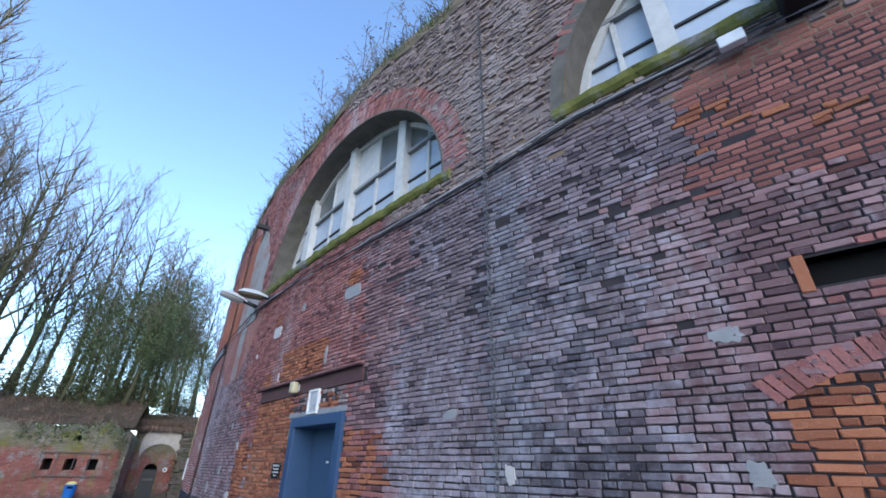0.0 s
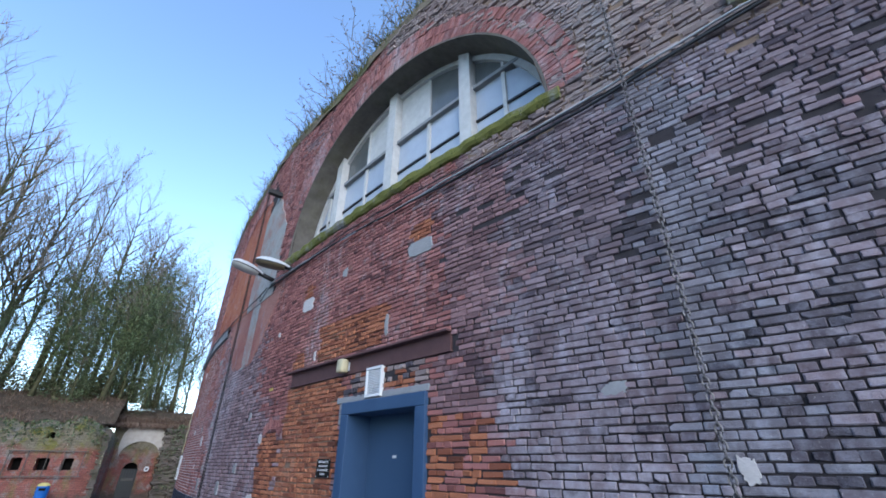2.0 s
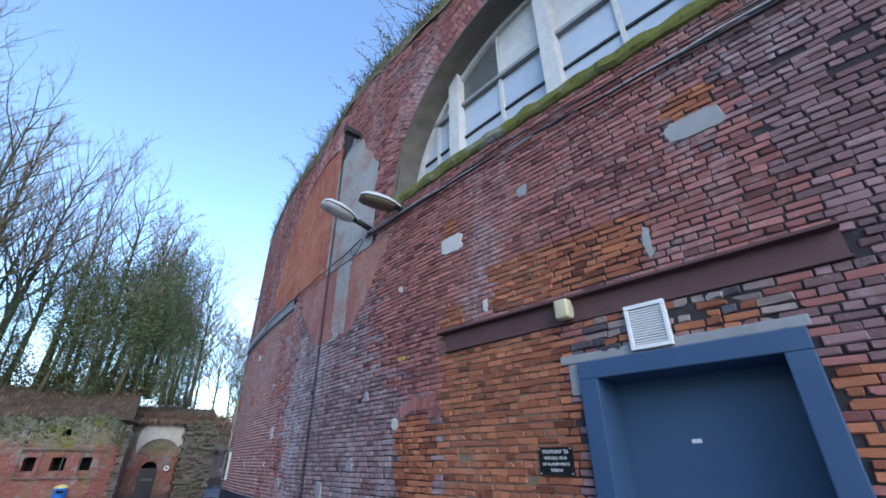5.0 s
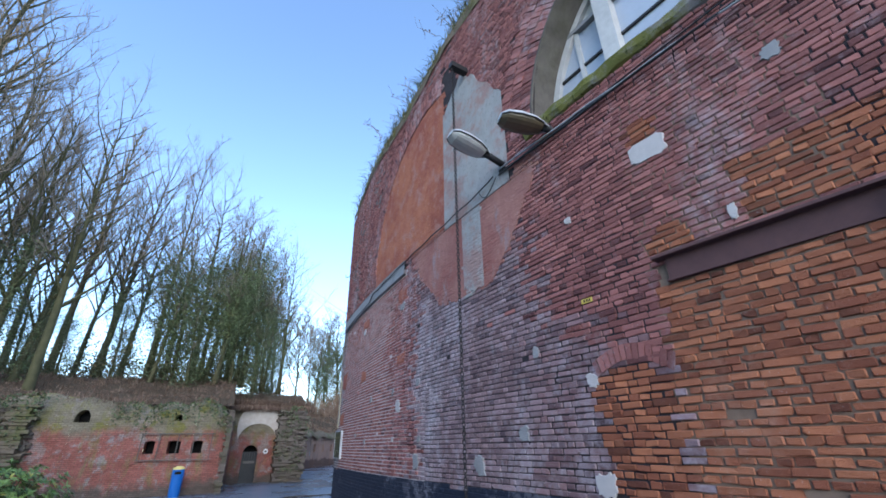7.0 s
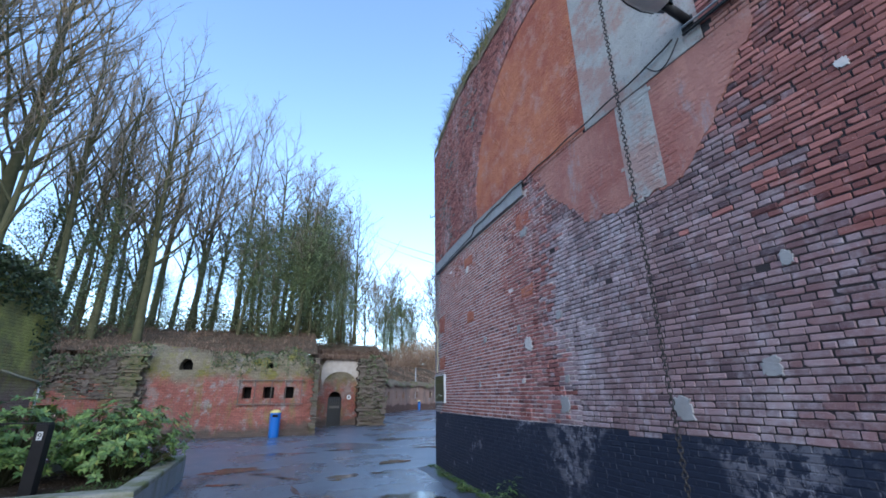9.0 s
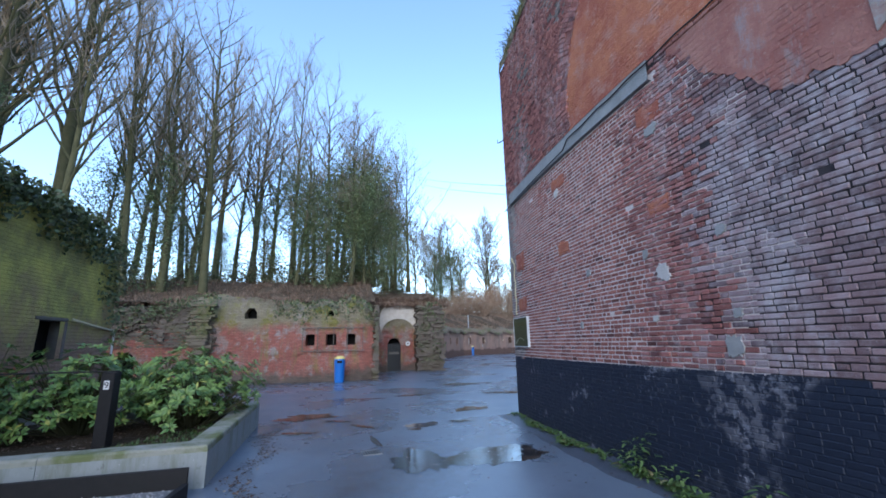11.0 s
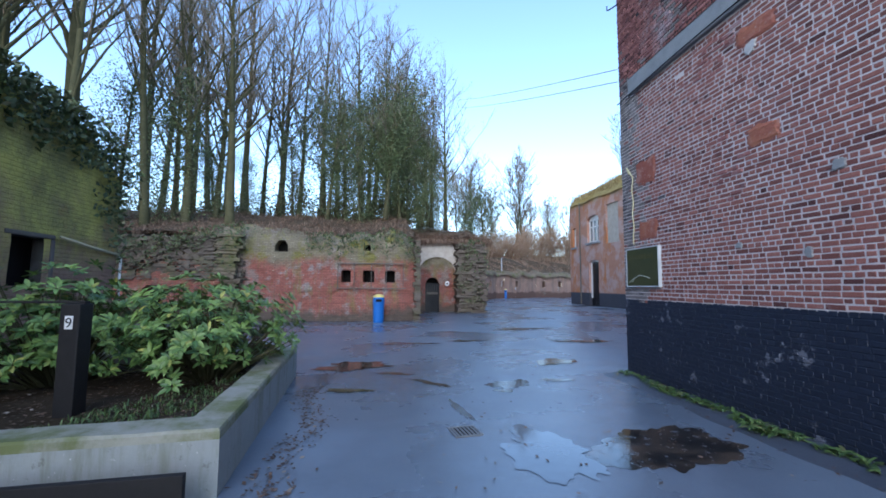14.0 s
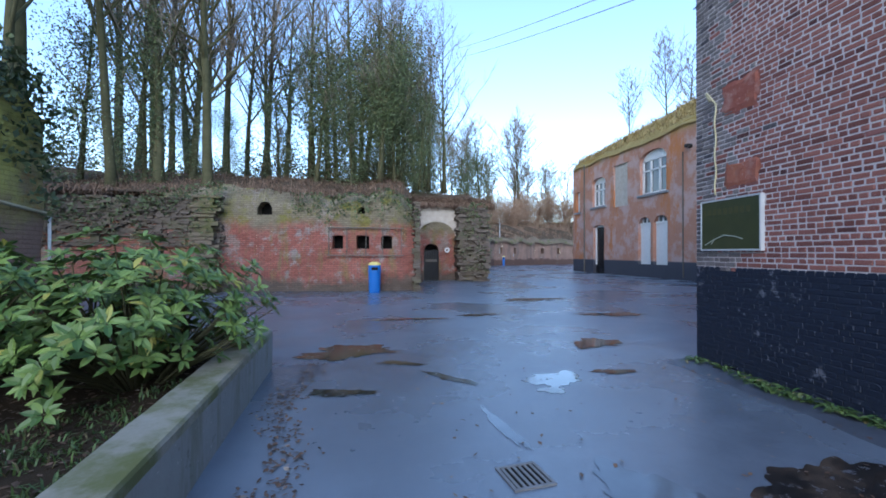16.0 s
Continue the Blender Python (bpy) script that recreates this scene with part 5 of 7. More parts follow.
Shape().box(-0.25, 0.03, -0.46, 0.46, 0.37, 0.44, 0.02).ob("surround_head", M["rimcon"], lwin)
hp = thing("wall_pipe", Matrix.Translation((LX, 25.2, 1.9)), "thin pale pipe running along and down the mossy wall", "pipe")
Shape().tube([(0.07, -0.75, 0.12), (0.07, 0.0, 0.02), (0.07, 0.82, -0.06)], 0.025, 7).ob("pipe_run", M["beige"], hp, smooth=True)
Shape().tube([(0.07, 0.84, -0.1), (0.07, 0.86, -1.0)], 0.022, 7).ob("down_pipe", M["white"], hp, smooth=True)

planter = thing("planter", Matrix.Translation((-1.10, 20.03, 0)), "low whitewashed concrete planter wall with a mossy top", "planter")


def kerb_wall(quad, z0, z1, b=0.018):
    """A low wall over a plan quad (outer near, outer far, inner far, inner near), its upper arrises taken off and a little uneven."""
    sh, n = Shape(), 14
    def prow(k):
        o, i = Vector(quad[0]).lerp(Vector(quad[1]), k), Vector(quad[3]).lerp(Vector(quad[2]), k)
        d = (i - o).normalized()
        w = lambda q: 0.007 * noise.noise(Vector((o.x * 3, o.y * 3, q)))
        return [(*(o + d * w(1)), z0), (*(o + d * w(2)), z1 - b - 0.05), (*(o + d * (w(3) + 0.002)), z1 - b), (*(o + d * (b + w(4))), z1 + w(5)), (*(i - d * b), z1 + w(6)), (*i, z1 - b), (*i, z0)]
    ps = [prow(k / n) for k in range(n + 1)]
    for p, q in zip(ps, ps[1:]):
        for j in range(6):
            sh.add([p[j], q[j], q[j + 1], p[j + 1]], [(0, 1, 2, 3)], 0 if j in (0, 5) else 1)
    sh.add(ps[0], [tuple(range(6, -1, -1))])
    sh.add(ps[-1], [tuple(range(7))])
    return sh


KA, KB, KC, KD = (0.0, 0.0), (-0.19, 3.77), (-0.49, 3.77), (-0.29, 0.30)
kerb_wall((KA, KB, KC, KD), -0.25, 0.34).ob("side_wall", [M["concrete"], M["contop"]], planter)
kerb_wall(((-1.55, -0.128), KA, KD, (-1.55, 0.172)), -0.25, 0.34).ob("front_wall", [M["concrete"], M["contop"]], planter)
kerb_wall(((-4.0, -0.33), (-1.556, -0.1285), (-1.556, 0.1715), (-4.0, -0.03)), -0.25, 0.338).ob("front_wall", [M["concrete"], M["contop"]], planter)
kerb_wall(((-0.5, 3.77), (-4.0, 3.6), (-4.0, 3.35), (-0.5, 3.52)), -0.25, 0.335).ob("back_wall", [M["concrete"], M["contop"]], planter)
bed = Shape()
nx, ny = 26, 26
bp = [[(-4.08 + 3.85 * i / nx, 0.2 + 3.6 * j / ny, 0.19 + 0.05 * noise.noise(Vector((i * 0.4, j * 0.4, 0)))) for j in range(ny + 1)] for i in range(nx + 1)]
for i in range(nx):
    for j in range(ny):
        bed.add([bp[i][j], bp[i + 1][j], bp[i + 1][j + 1], bp[i][j + 1]], [(0, 1, 2, 3)])
bed.ob("soil_bed", M["soil"], planter, "dark soil strewn with leaf litter", smooth=True)
tb = thing("timber_edging", Matrix.Translation((-1.2, 19.72, 0)), "dark timber board edging a gravel bed", "edging")
Shape().box(-3.2, 0.03, -0.05, 0.0, -0.12, 0.2, 0.006, tf=Matrix.Rotation(radians(3.6), 4, 'Z')).ob("front_board", M["timber"], tb)
Shape().box(0.0, 0.06, -2.6, -0.06, -0.12, 0.06, 0.006, tf=Matrix.Rotation(radians(-2), 4, 'Z')).ob("side_board", M["timber"], tb)
gv = Shape()
gv.add([(-5.1, 14, 0.01), (-1.28, 16.5, 0.01), (-1.2, 19.66, 0.01), (-4.4, 19.46, 0.01), (-5.1, 19.46, 0.01)], [(0, 1, 2, 3, 4)])
gv.ob("gravel_bed", M["gravel"], kind="structure", label="grey gravel bed beside the asphalt")
peb = Shape()
rp = random.Random(3)
for i in range(900):
    x, y = rp.uniform(-3.0, -1.25), rp.uniform(18.2, 19.62)
    r = rp.uniform(0.008, 0.018)
    peb.add([(x + r, y, 0.012), (x, y + r, 0.012), (x - r, y, 0.012), (x, y - r, 0.012), (x, y, 0.012 + r)], [(0, 1, 4), (1, 2, 4), (2, 3, 4), (3, 0, 4)])
peb.ob("pebbles", M["stone"], kind="stuff", label="loose pale gravel stones", category="gravel")

post = thing("marker_post", Matrix.Translation((-2.62, 21.02, 0.19)) @ Matrix.Rotation(radians(-4), 4, 'Z'), "black timber post numbered 9 in the planter", "post")
Shape().box(-0.078, 0.078, -0.078, 0.078, -0.1, 0.93, 0.012).ob("shaft", M["timber"], post)
Shape().box(-0.032, 0.032, -0.084, -0.079, 0.72, 0.83, 0.001).ob("number_plate", M["white"], post)
w9 = words("9", 0.115, M["plaque"], post, 0.0, -0.0855, 0.735)
w9.rotation_euler = (math.pi / 2, 0, 0)
Shape().box(-3.2, 0.08, -0.03, 0.03, 0.931, 0.95, 0.004).ob("top_rail", M["timber"], post)

# ---- far casemates ----
def facade(name, p0, p1, z0, top, holes, mat_, label, depth=2.0, step=0.25, bumpy=0.05, brow=0.0, turn=0.0):
    """An upright wall from p0 to p1 in plan, with openings (u0, u1, z0, z1, arch rise) cut through."""
    p0, p1 = Vector(p0), Vector(p1)
    L = (p1 - p0).length
    d = (p1 - p0) / L
    nrm = Vector((d.y, -d.x))
    us = sorted({round(i * step, 3) for i in range(int(L / step) + 1)} | {L} | {u for h in holes for u in (h[0], h[1], (h[0] + h[1]) / 2, h[0] * 0.75 + h[1] * 0.25, h[0] * 0.25 + h[1] * 0.75)})
    sh = Shape()

    def P(u, z, o=0.0):
        o += bumpy * (noise.noise(Vector((u * 1.2, z * 1.2, 9))) + 0.5 * noise.noise(Vector((u * 4.1, z * 4.1, 2))))
        if brow:
            o -= brow * max(0.0, (z - top(u) + 0.75) / 0.75) ** 2
        if turn:
            o -= turn * max(0.0, (u - L + 1.1) / 1.1) ** 2
        w = p0 + d * u + nrm * o
        return (w.x, w.y, z)

    def Q(u, z, o):
        w = p0 + d * u + nrm * o
        return (w.x, w.y, z)

    for a, b in zip(us, us[1:]):
        if b - a < 1e-4:
            continue
        m = (a + b) / 2
        lo = (z0, z0)
        spans = []
        for h in sorted(holes, key=lambda q: q[2]):
            if h[0] <= m <= h[1]:
                hw, hc = (h[1] - h[0]) / 2, (h[0] + h[1]) / 2
                tt = [h[3] + h[4] * math.sqrt(max(0, 1 - ((u - hc) / hw) ** 2)) for u in (a, b)]
                spans.append((lo, (h[2], h[2])))
                lo = (tt[0], tt[1])
                sh.add([P(a, tt[0]), P(b, tt[1]), Q(b, tt[1], -0.6), Q(a, tt[0], -0.6)], [(0, 3, 2, 1)])
                sh.add([P(a, h[2]), P(b, h[2]), Q(b, h[2], -0.6), Q(a, h[2], -0.6)], [(0, 1, 2, 3)])
        spans.append((lo, (top(a), top(b))))
        for (a0, b0), (a1, b1) in spans:
            n = max(1, int((a1 - a0) / (0.15 if brow else 0.4)))
            for j in range(n):
                q = [(a, a0 + (a1 - a0) * j / n), (b, b0 + (b1 - b0) * j / n), (b, b0 + (b1 - b0) * (j + 1) / n), (a, a0 + (a1 - a0) * (j + 1) / n)]
                sh.add([P(u, z) for u, z in q], [(0, 1, 2, 3)])
        sh.add([P(a, top(a)), P(b, top(b)), Q(b, top(b) + 0.15, -depth), Q(a, top(a) + 0.15, -depth)], [(0, 1, 2, 3)])
    for h in holes:
        for u in (h[0], h[1]):
            sh.add([P(u, h[2]), P(u, h[3]), Q(u, h[3], -0.6), Q(u, h[2], -0.6)], [(0, 1, 2, 3)])
    for u in (0, L):
        sh.add([P(u, z0), P(u, top(u)), Q(u, top(u) + 0.15, -depth), Q(u, z0, -depth)], [(0, 1, 2, 3)])
    o = sh.ob(name, mat_, kind="structure", label=label)
    # near-black sheet behind each opening in place of its unlit depth
    dk = Shape()
    for h in holes:
        dk.add([Q(h[0] - 0.1, h[2] - 0.1, -0.6), Q(h[1] + 0.1, h[2] - 0.1, -0.6), Q(h[1] + 0.1, h[3] + h[4] + 0.1, -0.6), Q(h[0] - 0.1, h[3] + h[4] + 0.1, -0.6)], [(0, 1, 2, 3)])
    if holes:
        dk.ob("dark_interior", M["voiddark"], o)
    return o


def ctop(u):   # u from x = -12
    x = u - 12
    base = 3.5 + 0.16 * math.sin(x * 0.9) + 0.2 * noise.noise(Vector((x * 1.6, 0, 0))) + 0.12 * noise.noise(Vector((x * 5, 1, 0))) - 0.35 * min(1, max(0, (-6.2 - x) / 3))
    if x > 0.3:
        base = 3.62 - 0.75 * ((x - 0.3) / 1.25) ** 2 + 0.05 * noise.noise(Vector((x * 5, 1, 0)))
    return base


cas = facade("wall_casemate", (-12, 34.75), (1.57, 34.05), -0.3, ctop,
             [(u + 12, v + 12, z0, z1, r) for u, v, z0, z1, r in ((-1.52, -1.14, 1.40, 1.86, 0.03), (-0.66, -0.2, 1.40, 1.86, 0.03), (0.23, 0.63, 1.40, 1.86, 0.03),
                                                               (-4.15, -3.62, 2.6, 2.85, 0.22), (-0.62, -0.34, 2.68, 2.8, 0.13), (-9.0, -8.3, 0.1, 1.0, 0.25))],
             M["casemate"], "ruined brick casemate front, mossy above and red below", 5.8, 0.2, 0.09, 0.5, 0.4)
mul = thing("window_frame", Matrix.Translation((-0.45, 34.10, 1.6)) @ Matrix.Rotation(radians(-3), 4, 'Z'), "weathered grey timber frame across three small openings", "frame")
for x in (-1.2, -0.56, 0.12, 0.72, 1.4):
    Shape().box(x - 0.013, x + 0.013, -0.04, 0.0, -0.42, 0.56).ob("frame_post", M["rimcon"], mul)
for zz in (-0.44, 0.56):
    Shape().box(-1.25, 1.5, -0.05, 0.0, zz - 0.018, zz + 0.018).ob("frame_rail", M["rimcon"], mul)
# ragged stone quoins at the casemate's end
qs = Shape()
rq = random.Random(12)
z = -0.2
while z < 3.1:
    h = rq.uniform(0.05, 0.11)
    w = rq.uniform(0.10, 0.28)
    qs.box(1.62 - w, 1.68 + rq.uniform(-0.03, 0.04), 34.1 + rq.uniform(-0.05, 0.1), 34.7, z, z + h * 0.9, 0.02)
    z += h
qs.ob("quoins", M["quoin"], cas, "ragged quoin stones")
# layered ruin beside the casemate, ledges of broken masonry
led = Shape()
z = 1.45
while z < 3.15:
    h = rq.uniform(0.03, 0.075)
    x = -11.8
    while x < -5.3 - 0.25 * (z - 1.4):
        w = rq.uniform(0.07, 0.3)
        y0 = 34.75 - 0.0516 * (x + 12)
        if rq.random() < 0.8:
            led.box(x, x + w, y0 - (0.1 + 0.16 * noise.noise(Vector((x * 1.1, z * 2.2, 3)))) * rq.uniform(0.4, 1.4), y0 + 0.3, z, z + h * rq.uniform(0.6, 1.1))
        x += w * rq.uniform(0.8, 1.0)
    z += h
led.ob("masonry_ledges", M["quoin"], cas, "broken ledges of dark mossy masonry")
pier = Shape()
z = -0.25
while z < 3.2:
    h = rq.uniform(0.07, 0.16)
    pier.box(-6.15 + rq.uniform(-0.15, 0.15), -5.35 + rq.uniform(-0.2, 0.12), 34.05 + rq.uniform(-0.08, 0.1), 34.6, z, z + h * 0.95, 0.02)
    z += h
pier.ob("ruined_pier", M["mossy"], cas, "crumbling mossy pier of broken brick")

arw = facade("wall_arch", (1.6, 39.85), (4.9, 39.75), -0.3, lambda u: 3.75 + 0.1 * math.sin(u * 3) + 0.1 * noise.noise(Vector((u * 3, 0, 0))), [(0.92, 1.70, -0.25, 1.35, 0.38)], M["casemate"], "brick gate wall with a blind arch and white plaster", 3.0, 0.2, 0.06, 0.35)
pl = Shape()
for i in range(20):
    t, u = math.pi * i / 20, math.pi * (i + 1) / 20
    o = []
    for q in (t, u):
        o.append((3.15 + 1.0 * math.cos(q), 39.72, 2.0 + 0.85 * math.sin(q)))
        o.append((3.15 + 1.12 * math.cos(q), 39.72, min(3.72, 2.55 + 1.25 * abs(math.sin(q)) ** 0.6)))
    pl.add([o[0], o[2], o[3], o[1]], [(0, 1, 2, 3), (3, 2, 1, 0)][:1])
pl.ob("plaster_spandrel", M["whiteplaster"], arw, "peeling white plaster over the arch")
gate = thing("arched_door", Matrix.Translation((2.91, 39.9, -0.15)), "black iron door with a barred top in an arch", "door")
Shape().box(-0.39, 0.39, 0.0, 0.05, 0, 1.55).ob("door_leaf", M["plaque"], gate)
Shape().box(-0.3, 0.3, -0.02, 0.0, 0.95, 1.08).ob("white_strip", M["rimcon"], gate)
for x in (-0.25, -0.12, 0.0, 0.12, 0.25):
    Shape().box(x - 0.012, x + 0.012, -0.03, -0.005, 1.1, 1.5).ob("bar", M["darkmetal"], gate)
sg = thing("round_sign", Matrix.Translation((3.70, 39.68, 1.40)), "small round white sign on the gate wall", "sign")
Shape().tube([(0, 0.0, 0), (0, -0.02, 0)], 0.13, 20).ob("disc", M["white"], sg)
Shape().tube([(0, -0.021, 0), (0, -0.025, 0)], 0.06, 14).ob("mark", M["rimcon"], sg)
but = Shape()
rq = random.Random(31)
z = -0.3
while z < 3.5:
    h = rq.uniform(0.06, 0.13)
    x = 4.15 + rq.uniform(-0.1, 0.08)
    while x < 5.6:
        w = rq.uniform(0.15, 0.5)
        but.box(x, min(5.8, x + w), 39.0 + rq.uniform(-0.16, 0.12), 41.5, z, z + h * rq.uniform(0.75, 1.1))
        x += w * rq.uniform(0.85, 1.02)
    z += h
but.ob("buttress", M["quoin"], kind="structure", label="ragged dark stone buttress overgrown with ivy")

FARLINE = [(5.5, 46.0), (9.0, 56.0), (13.3, 63.2), (19.5, 66.8), (27.5, 68.5)]
for i, (p, q) in enumerate(zip(FARLINE, FARLINE[1:])):
    n = int((Vector(q) - Vector(p)).length / 2.4)
    holes = [(0.9 + j * 2.4, 1.35 + j * 2.4, 1.2, 1.85, 0.05) for j in range(n)]
    facade("wall_far", p, q, -0.3, lambda u: 2.75 + 0.06 * math.sin(u), holes, M["farwall"], "distant low brick gallery wall with loopholes", 3.0, 0.8, 0.08)


def along_far(k):
    """Point and inward normal along the far wall, k from 0 to 1."""
    f = min(0.9999, k) * (len(FARLINE) - 1)
    i = int(f)
    p, q = Vector(FARLINE[i]), Vector(FARLINE[i + 1])
    d = (q - p).normalized()
    return p.lerp(q, f - i), Vector((-d.y, d.x))


def far_bank(o, k):
    return 2.78 + 0.12 * math.sin(k * 60) + 2.6 * min(1.0, max(0.0, o) / 9) ** 0.8 + 0.25 * noise.noise(Vector((o * 0.5, k * 30, 2)))


fbk = Shape()
offs = [-0.28, -0.25, -0.1, 0.4, 1.2, 2.5, 4.5, 7, 10, 16]
lift = [-0.35, -0.1, 0.1, 0.1, 0, 0, 0, 0, 0, 0]
fg = []
for i in range(71):
    p, nv = along_far(i / 70)
    fg.append([(*(p + nv * (o + 0.08 * noise.noise(Vector((i * 0.9, o * 3, 1))))), far_bank(o, i / 70) + l + 0.08 * noise.noise(Vector((i * 0.8, o * 4, 7)))) for o, l in zip(offs, lift)])
for g0, g1 in zip(fg, fg[1:]):
    for j in range(len(offs) - 1):
        fbk.add([g0[j], g1[j], g1[j + 1], g0[j + 1]], [(0, 1, 2, 3)], 0 if j < 3 else 1)
fbk.ob("bank_gallery", [M["mossy"], M["earth"]], kind="structure", label="overgrown earth bank above the far gallery wall", smooth=True)

# ---- two-storey barracks ----
BX = 16.0
H2 = [(50.1 - 41.6, 50.1 - 39.3, 4.80, 6.85, 0.5), (50.1 - 47.15, 50.1 - 45.45, 4.65, 6.4, 0.32), (50.1 - 44.4, 50.1 - 42.85, 4.35, 7.15, 0.0),
      (50.1 - 41.8, 50.1 - 40.62, 0.62, 3.05, 0.4), (50.1 - 40.4, 50.1 - 39.2, 0.62, 3.05, 0.4), (50.1 - 47.0, 50.1 - 45.55, -0.15, 3.15, 0.15), (50.1 - 49.6, 50.1 - 49.0, 4.5, 6.0, 0.1)]
barr = facade("wall_barracks", (BX, 50.1), (BX, 26.0), -0.3, lambda u: 8.1 + 0.15 * math.sin(u * 0.6), H2, M["barracks"], "two storey plastered brick barracks, orange and pink", 9.0, 0.5, 0.04)


def joinery(y0, y1, z0, z1, rise, kind, label):
    o = thing("barracks_window" if kind == "w" else "barracks_door", Matrix.Translation((BX + 0.22, (y0 + y1) / 2, z0)), label, "window" if kind == "w" else "door")
    w, h = (y1 - y0) / 2, z1 - z0
    sh = Shape()
    for i in range(12):
        t, u = math.pi * i / 12, math.pi * (i + 1) / 12
        sh.add([(0, w * math.cos(t), h), (0, w * math.cos(u), h), (0, w * math.cos(u), h + rise * math.sin(u)), (0, w * math.cos(t), h + rise * math.sin(t))], [(0, 1, 2, 3)])
    if kind == "w":
        sh.ob("arch_head", M["white"], o)
        Shape().box(0.02, 0.04, -w, w, 0, h).ob("pane", M["glassd"], o)
        for y in (-w + 0.06, -w / 3, w / 3, w - 0.06):
            Shape().box(-0.05, 0.02, y - 0.06, y + 0.06, 0, h).ob("post", M["white"], o)
        for zz in (0.05, h * 0.68, h - 0.04):
            Shape().box(-0.05, 0.02, -w, w, zz - 0.05, zz + 0.05).ob("rail", M["white"], o)
        Shape().box(-0.32, 0.02, -w - 0.2, w + 0.2, -0.14, -0.02).ob("sill", M["cement_dk"], o)
    elif kind == "d":
        sh.ob("fanlight", M["glassd"], o)
        for y in (-w * 0.6, 0, w * 0.6):
            Shape().box(-0.05, 0.0, y - 0.04, y + 0.04, h, h + rise * 0.8).ob("fanlight_bar", M["white"], o)
        Shape().box(-0.02, 0.03, -w, w, -0.0, h).ob("leaf", M["white"], o)
        Shape().box(-0.06, -0.02, -w, w, h - 0.06, h + 0.06).ob("transom", M["white"], o)
    else:
        sh.ob("arch_head", M["white"], o)
        Shape().box(0.0, 0.05, -w, w, 0, h).ob("leaf", M["plaque"], o)
        Shape().box(-0.06, 0.0, -w, -w + 0.14, 0.6, h).ob("jamb", M["white"], o)
        Shape().box(-0.06, 0.0, w - 0.14, w, 0.6, h).ob("jamb", M["white"], o)
    return o


joinery(39.3, 41.6, 4.80, 6.85, 0.5, "w", "white arched barracks window with small panes")
joinery(45.45, 47.15, 4.65, 6.4, 0.32, "w", "white arched barracks window with small panes")
joinery(40.62, 41.8, 0.62, 3.05, 0.4, "d", "white panelled shutter door with a small fanlight")
joinery(39.2, 40.4, 0.62, 3.05, 0.4, "d", "white panelled shutter door with a small fanlight")
joinery(45.55, 47.0, -0.15, 3.15, 0.15, "k", "dark half open door in a white surround")
joinery(49.0, 49.6, 4.5, 6.0, 0.1, "w", "narrow white barracks window at the far end")
nic = Shape().box(BX + 0.1, BX + 0.2, 42.8, 44.45, 4.3, 7.2)
nic.ob("niche_back", M["whiteplaster"], barr, "pale plastered niche")
Shape().tube([(BX - 0.08, 48.2, -0.1), (BX - 0.08, 48.2, 8.0)], 0.05, 8).ob("downpipe", M["rimcon"], barr, "dull downpipe")
Shape().tube([(BX - 0.05, 38.0, 0.0), (BX - 0.05, 38.0, 6.6)], 0.03, 6).ob("conduit", M["rimcon"], barr)
wl = thing("wall_lamp_far", Matrix.Translation((BX, 37.5, 6.8)), "small lamp and pale patch high on the barracks", "lamp")
Shape().box(-0.3, 0.0, -0.12, 0.12, -0.08, 0.08, 0.02).ob("lamp_head", M["darkmetal"], wl)


def bin_(x, y, z):
    o = thing("litter_bin", Matrix.Translation((x, y, z)), "blue litter bin with a pale yellow top", "litter bin", "litter bins")
    Shape().tube([(0, 0, 0), (0, 0, 0.08), (0, 0, 0.72)], [0.19, 0.2, 0.215], 16).ob("body", M["binblue"], o, smooth=False)
    Shape().tube([(0, 0, 0.72), (0, 0, 0.74), (0, 0, 0.97)], [0.225, 0.225, 0.215], 16).ob("collar", M["binblue"], o)
    Shape().box(-0.11, 0.11, -0.235, -0.2, 0.80, 0.90, 0.01).ob("slot", M["voiddark"], o)
    Shape().tube([(0, 0, 0.97), (0, 0, 1.03), (0, 0, 1.09)], [0.225, 0.2, 0.09], 16).ob("lid", M["binyellow"], o)
    return o


bin_(-0.02, 33.5, ground_z(33.5))
bin_(14.6, 64.0, ground_z(64))
pole = thing("pole", Matrix.Translation((14.2, 64.0, -0.15)), "slim pale pole by the far wall", "pole")
Shape().tube([(0, 0, 0), (0, 0, 4.7)], 0.05, 8).ob("shaft", M["lampgrey"], pole)
Shape().tube([(0, 0, 4.7), (0, -0.3, 4.75)], 0.04, 6).ob("arm", M["lampgrey"], pole)

# ---- earth banks ----
bank = Shape()


def bank_z(x, y):
    if y < 36:
        return 3.4
    k = min(1, (y - 36) / 9)
    e = 1.0 if x < 1 else max(0.0, 1 - (x - 1) / 16)
    return 3.5 + 2.3 * k * e + 0.8 * min(1, max(0, (y - 55) / 20)) + 0.3 * noise.noise(Vector((x * 0.3, y * 0.3, 0)))


def sheet(name, x0, x1, y0, y1, nx_, ny_, fz, mat_, label):
    sh = Shape()
    g = [[(x0 + (x1 - x0) * i / nx_, y0 + (y1 - y0) * j / ny_) for j in range(ny_ + 1)] for i in range(nx_ + 1)]
    g = [[(x, y, fz(x, y)) for x, y in r] for r in g]
    for i in range(nx_):
        for j in range(ny_):
            sh.add([g[i][j], g[i + 1][j], g[i + 1][j + 1], g[i][j + 1]], [(0, 1, 2, 3)])
    return sh.ob(name, mat_, kind="structure", label=label, smooth=True)


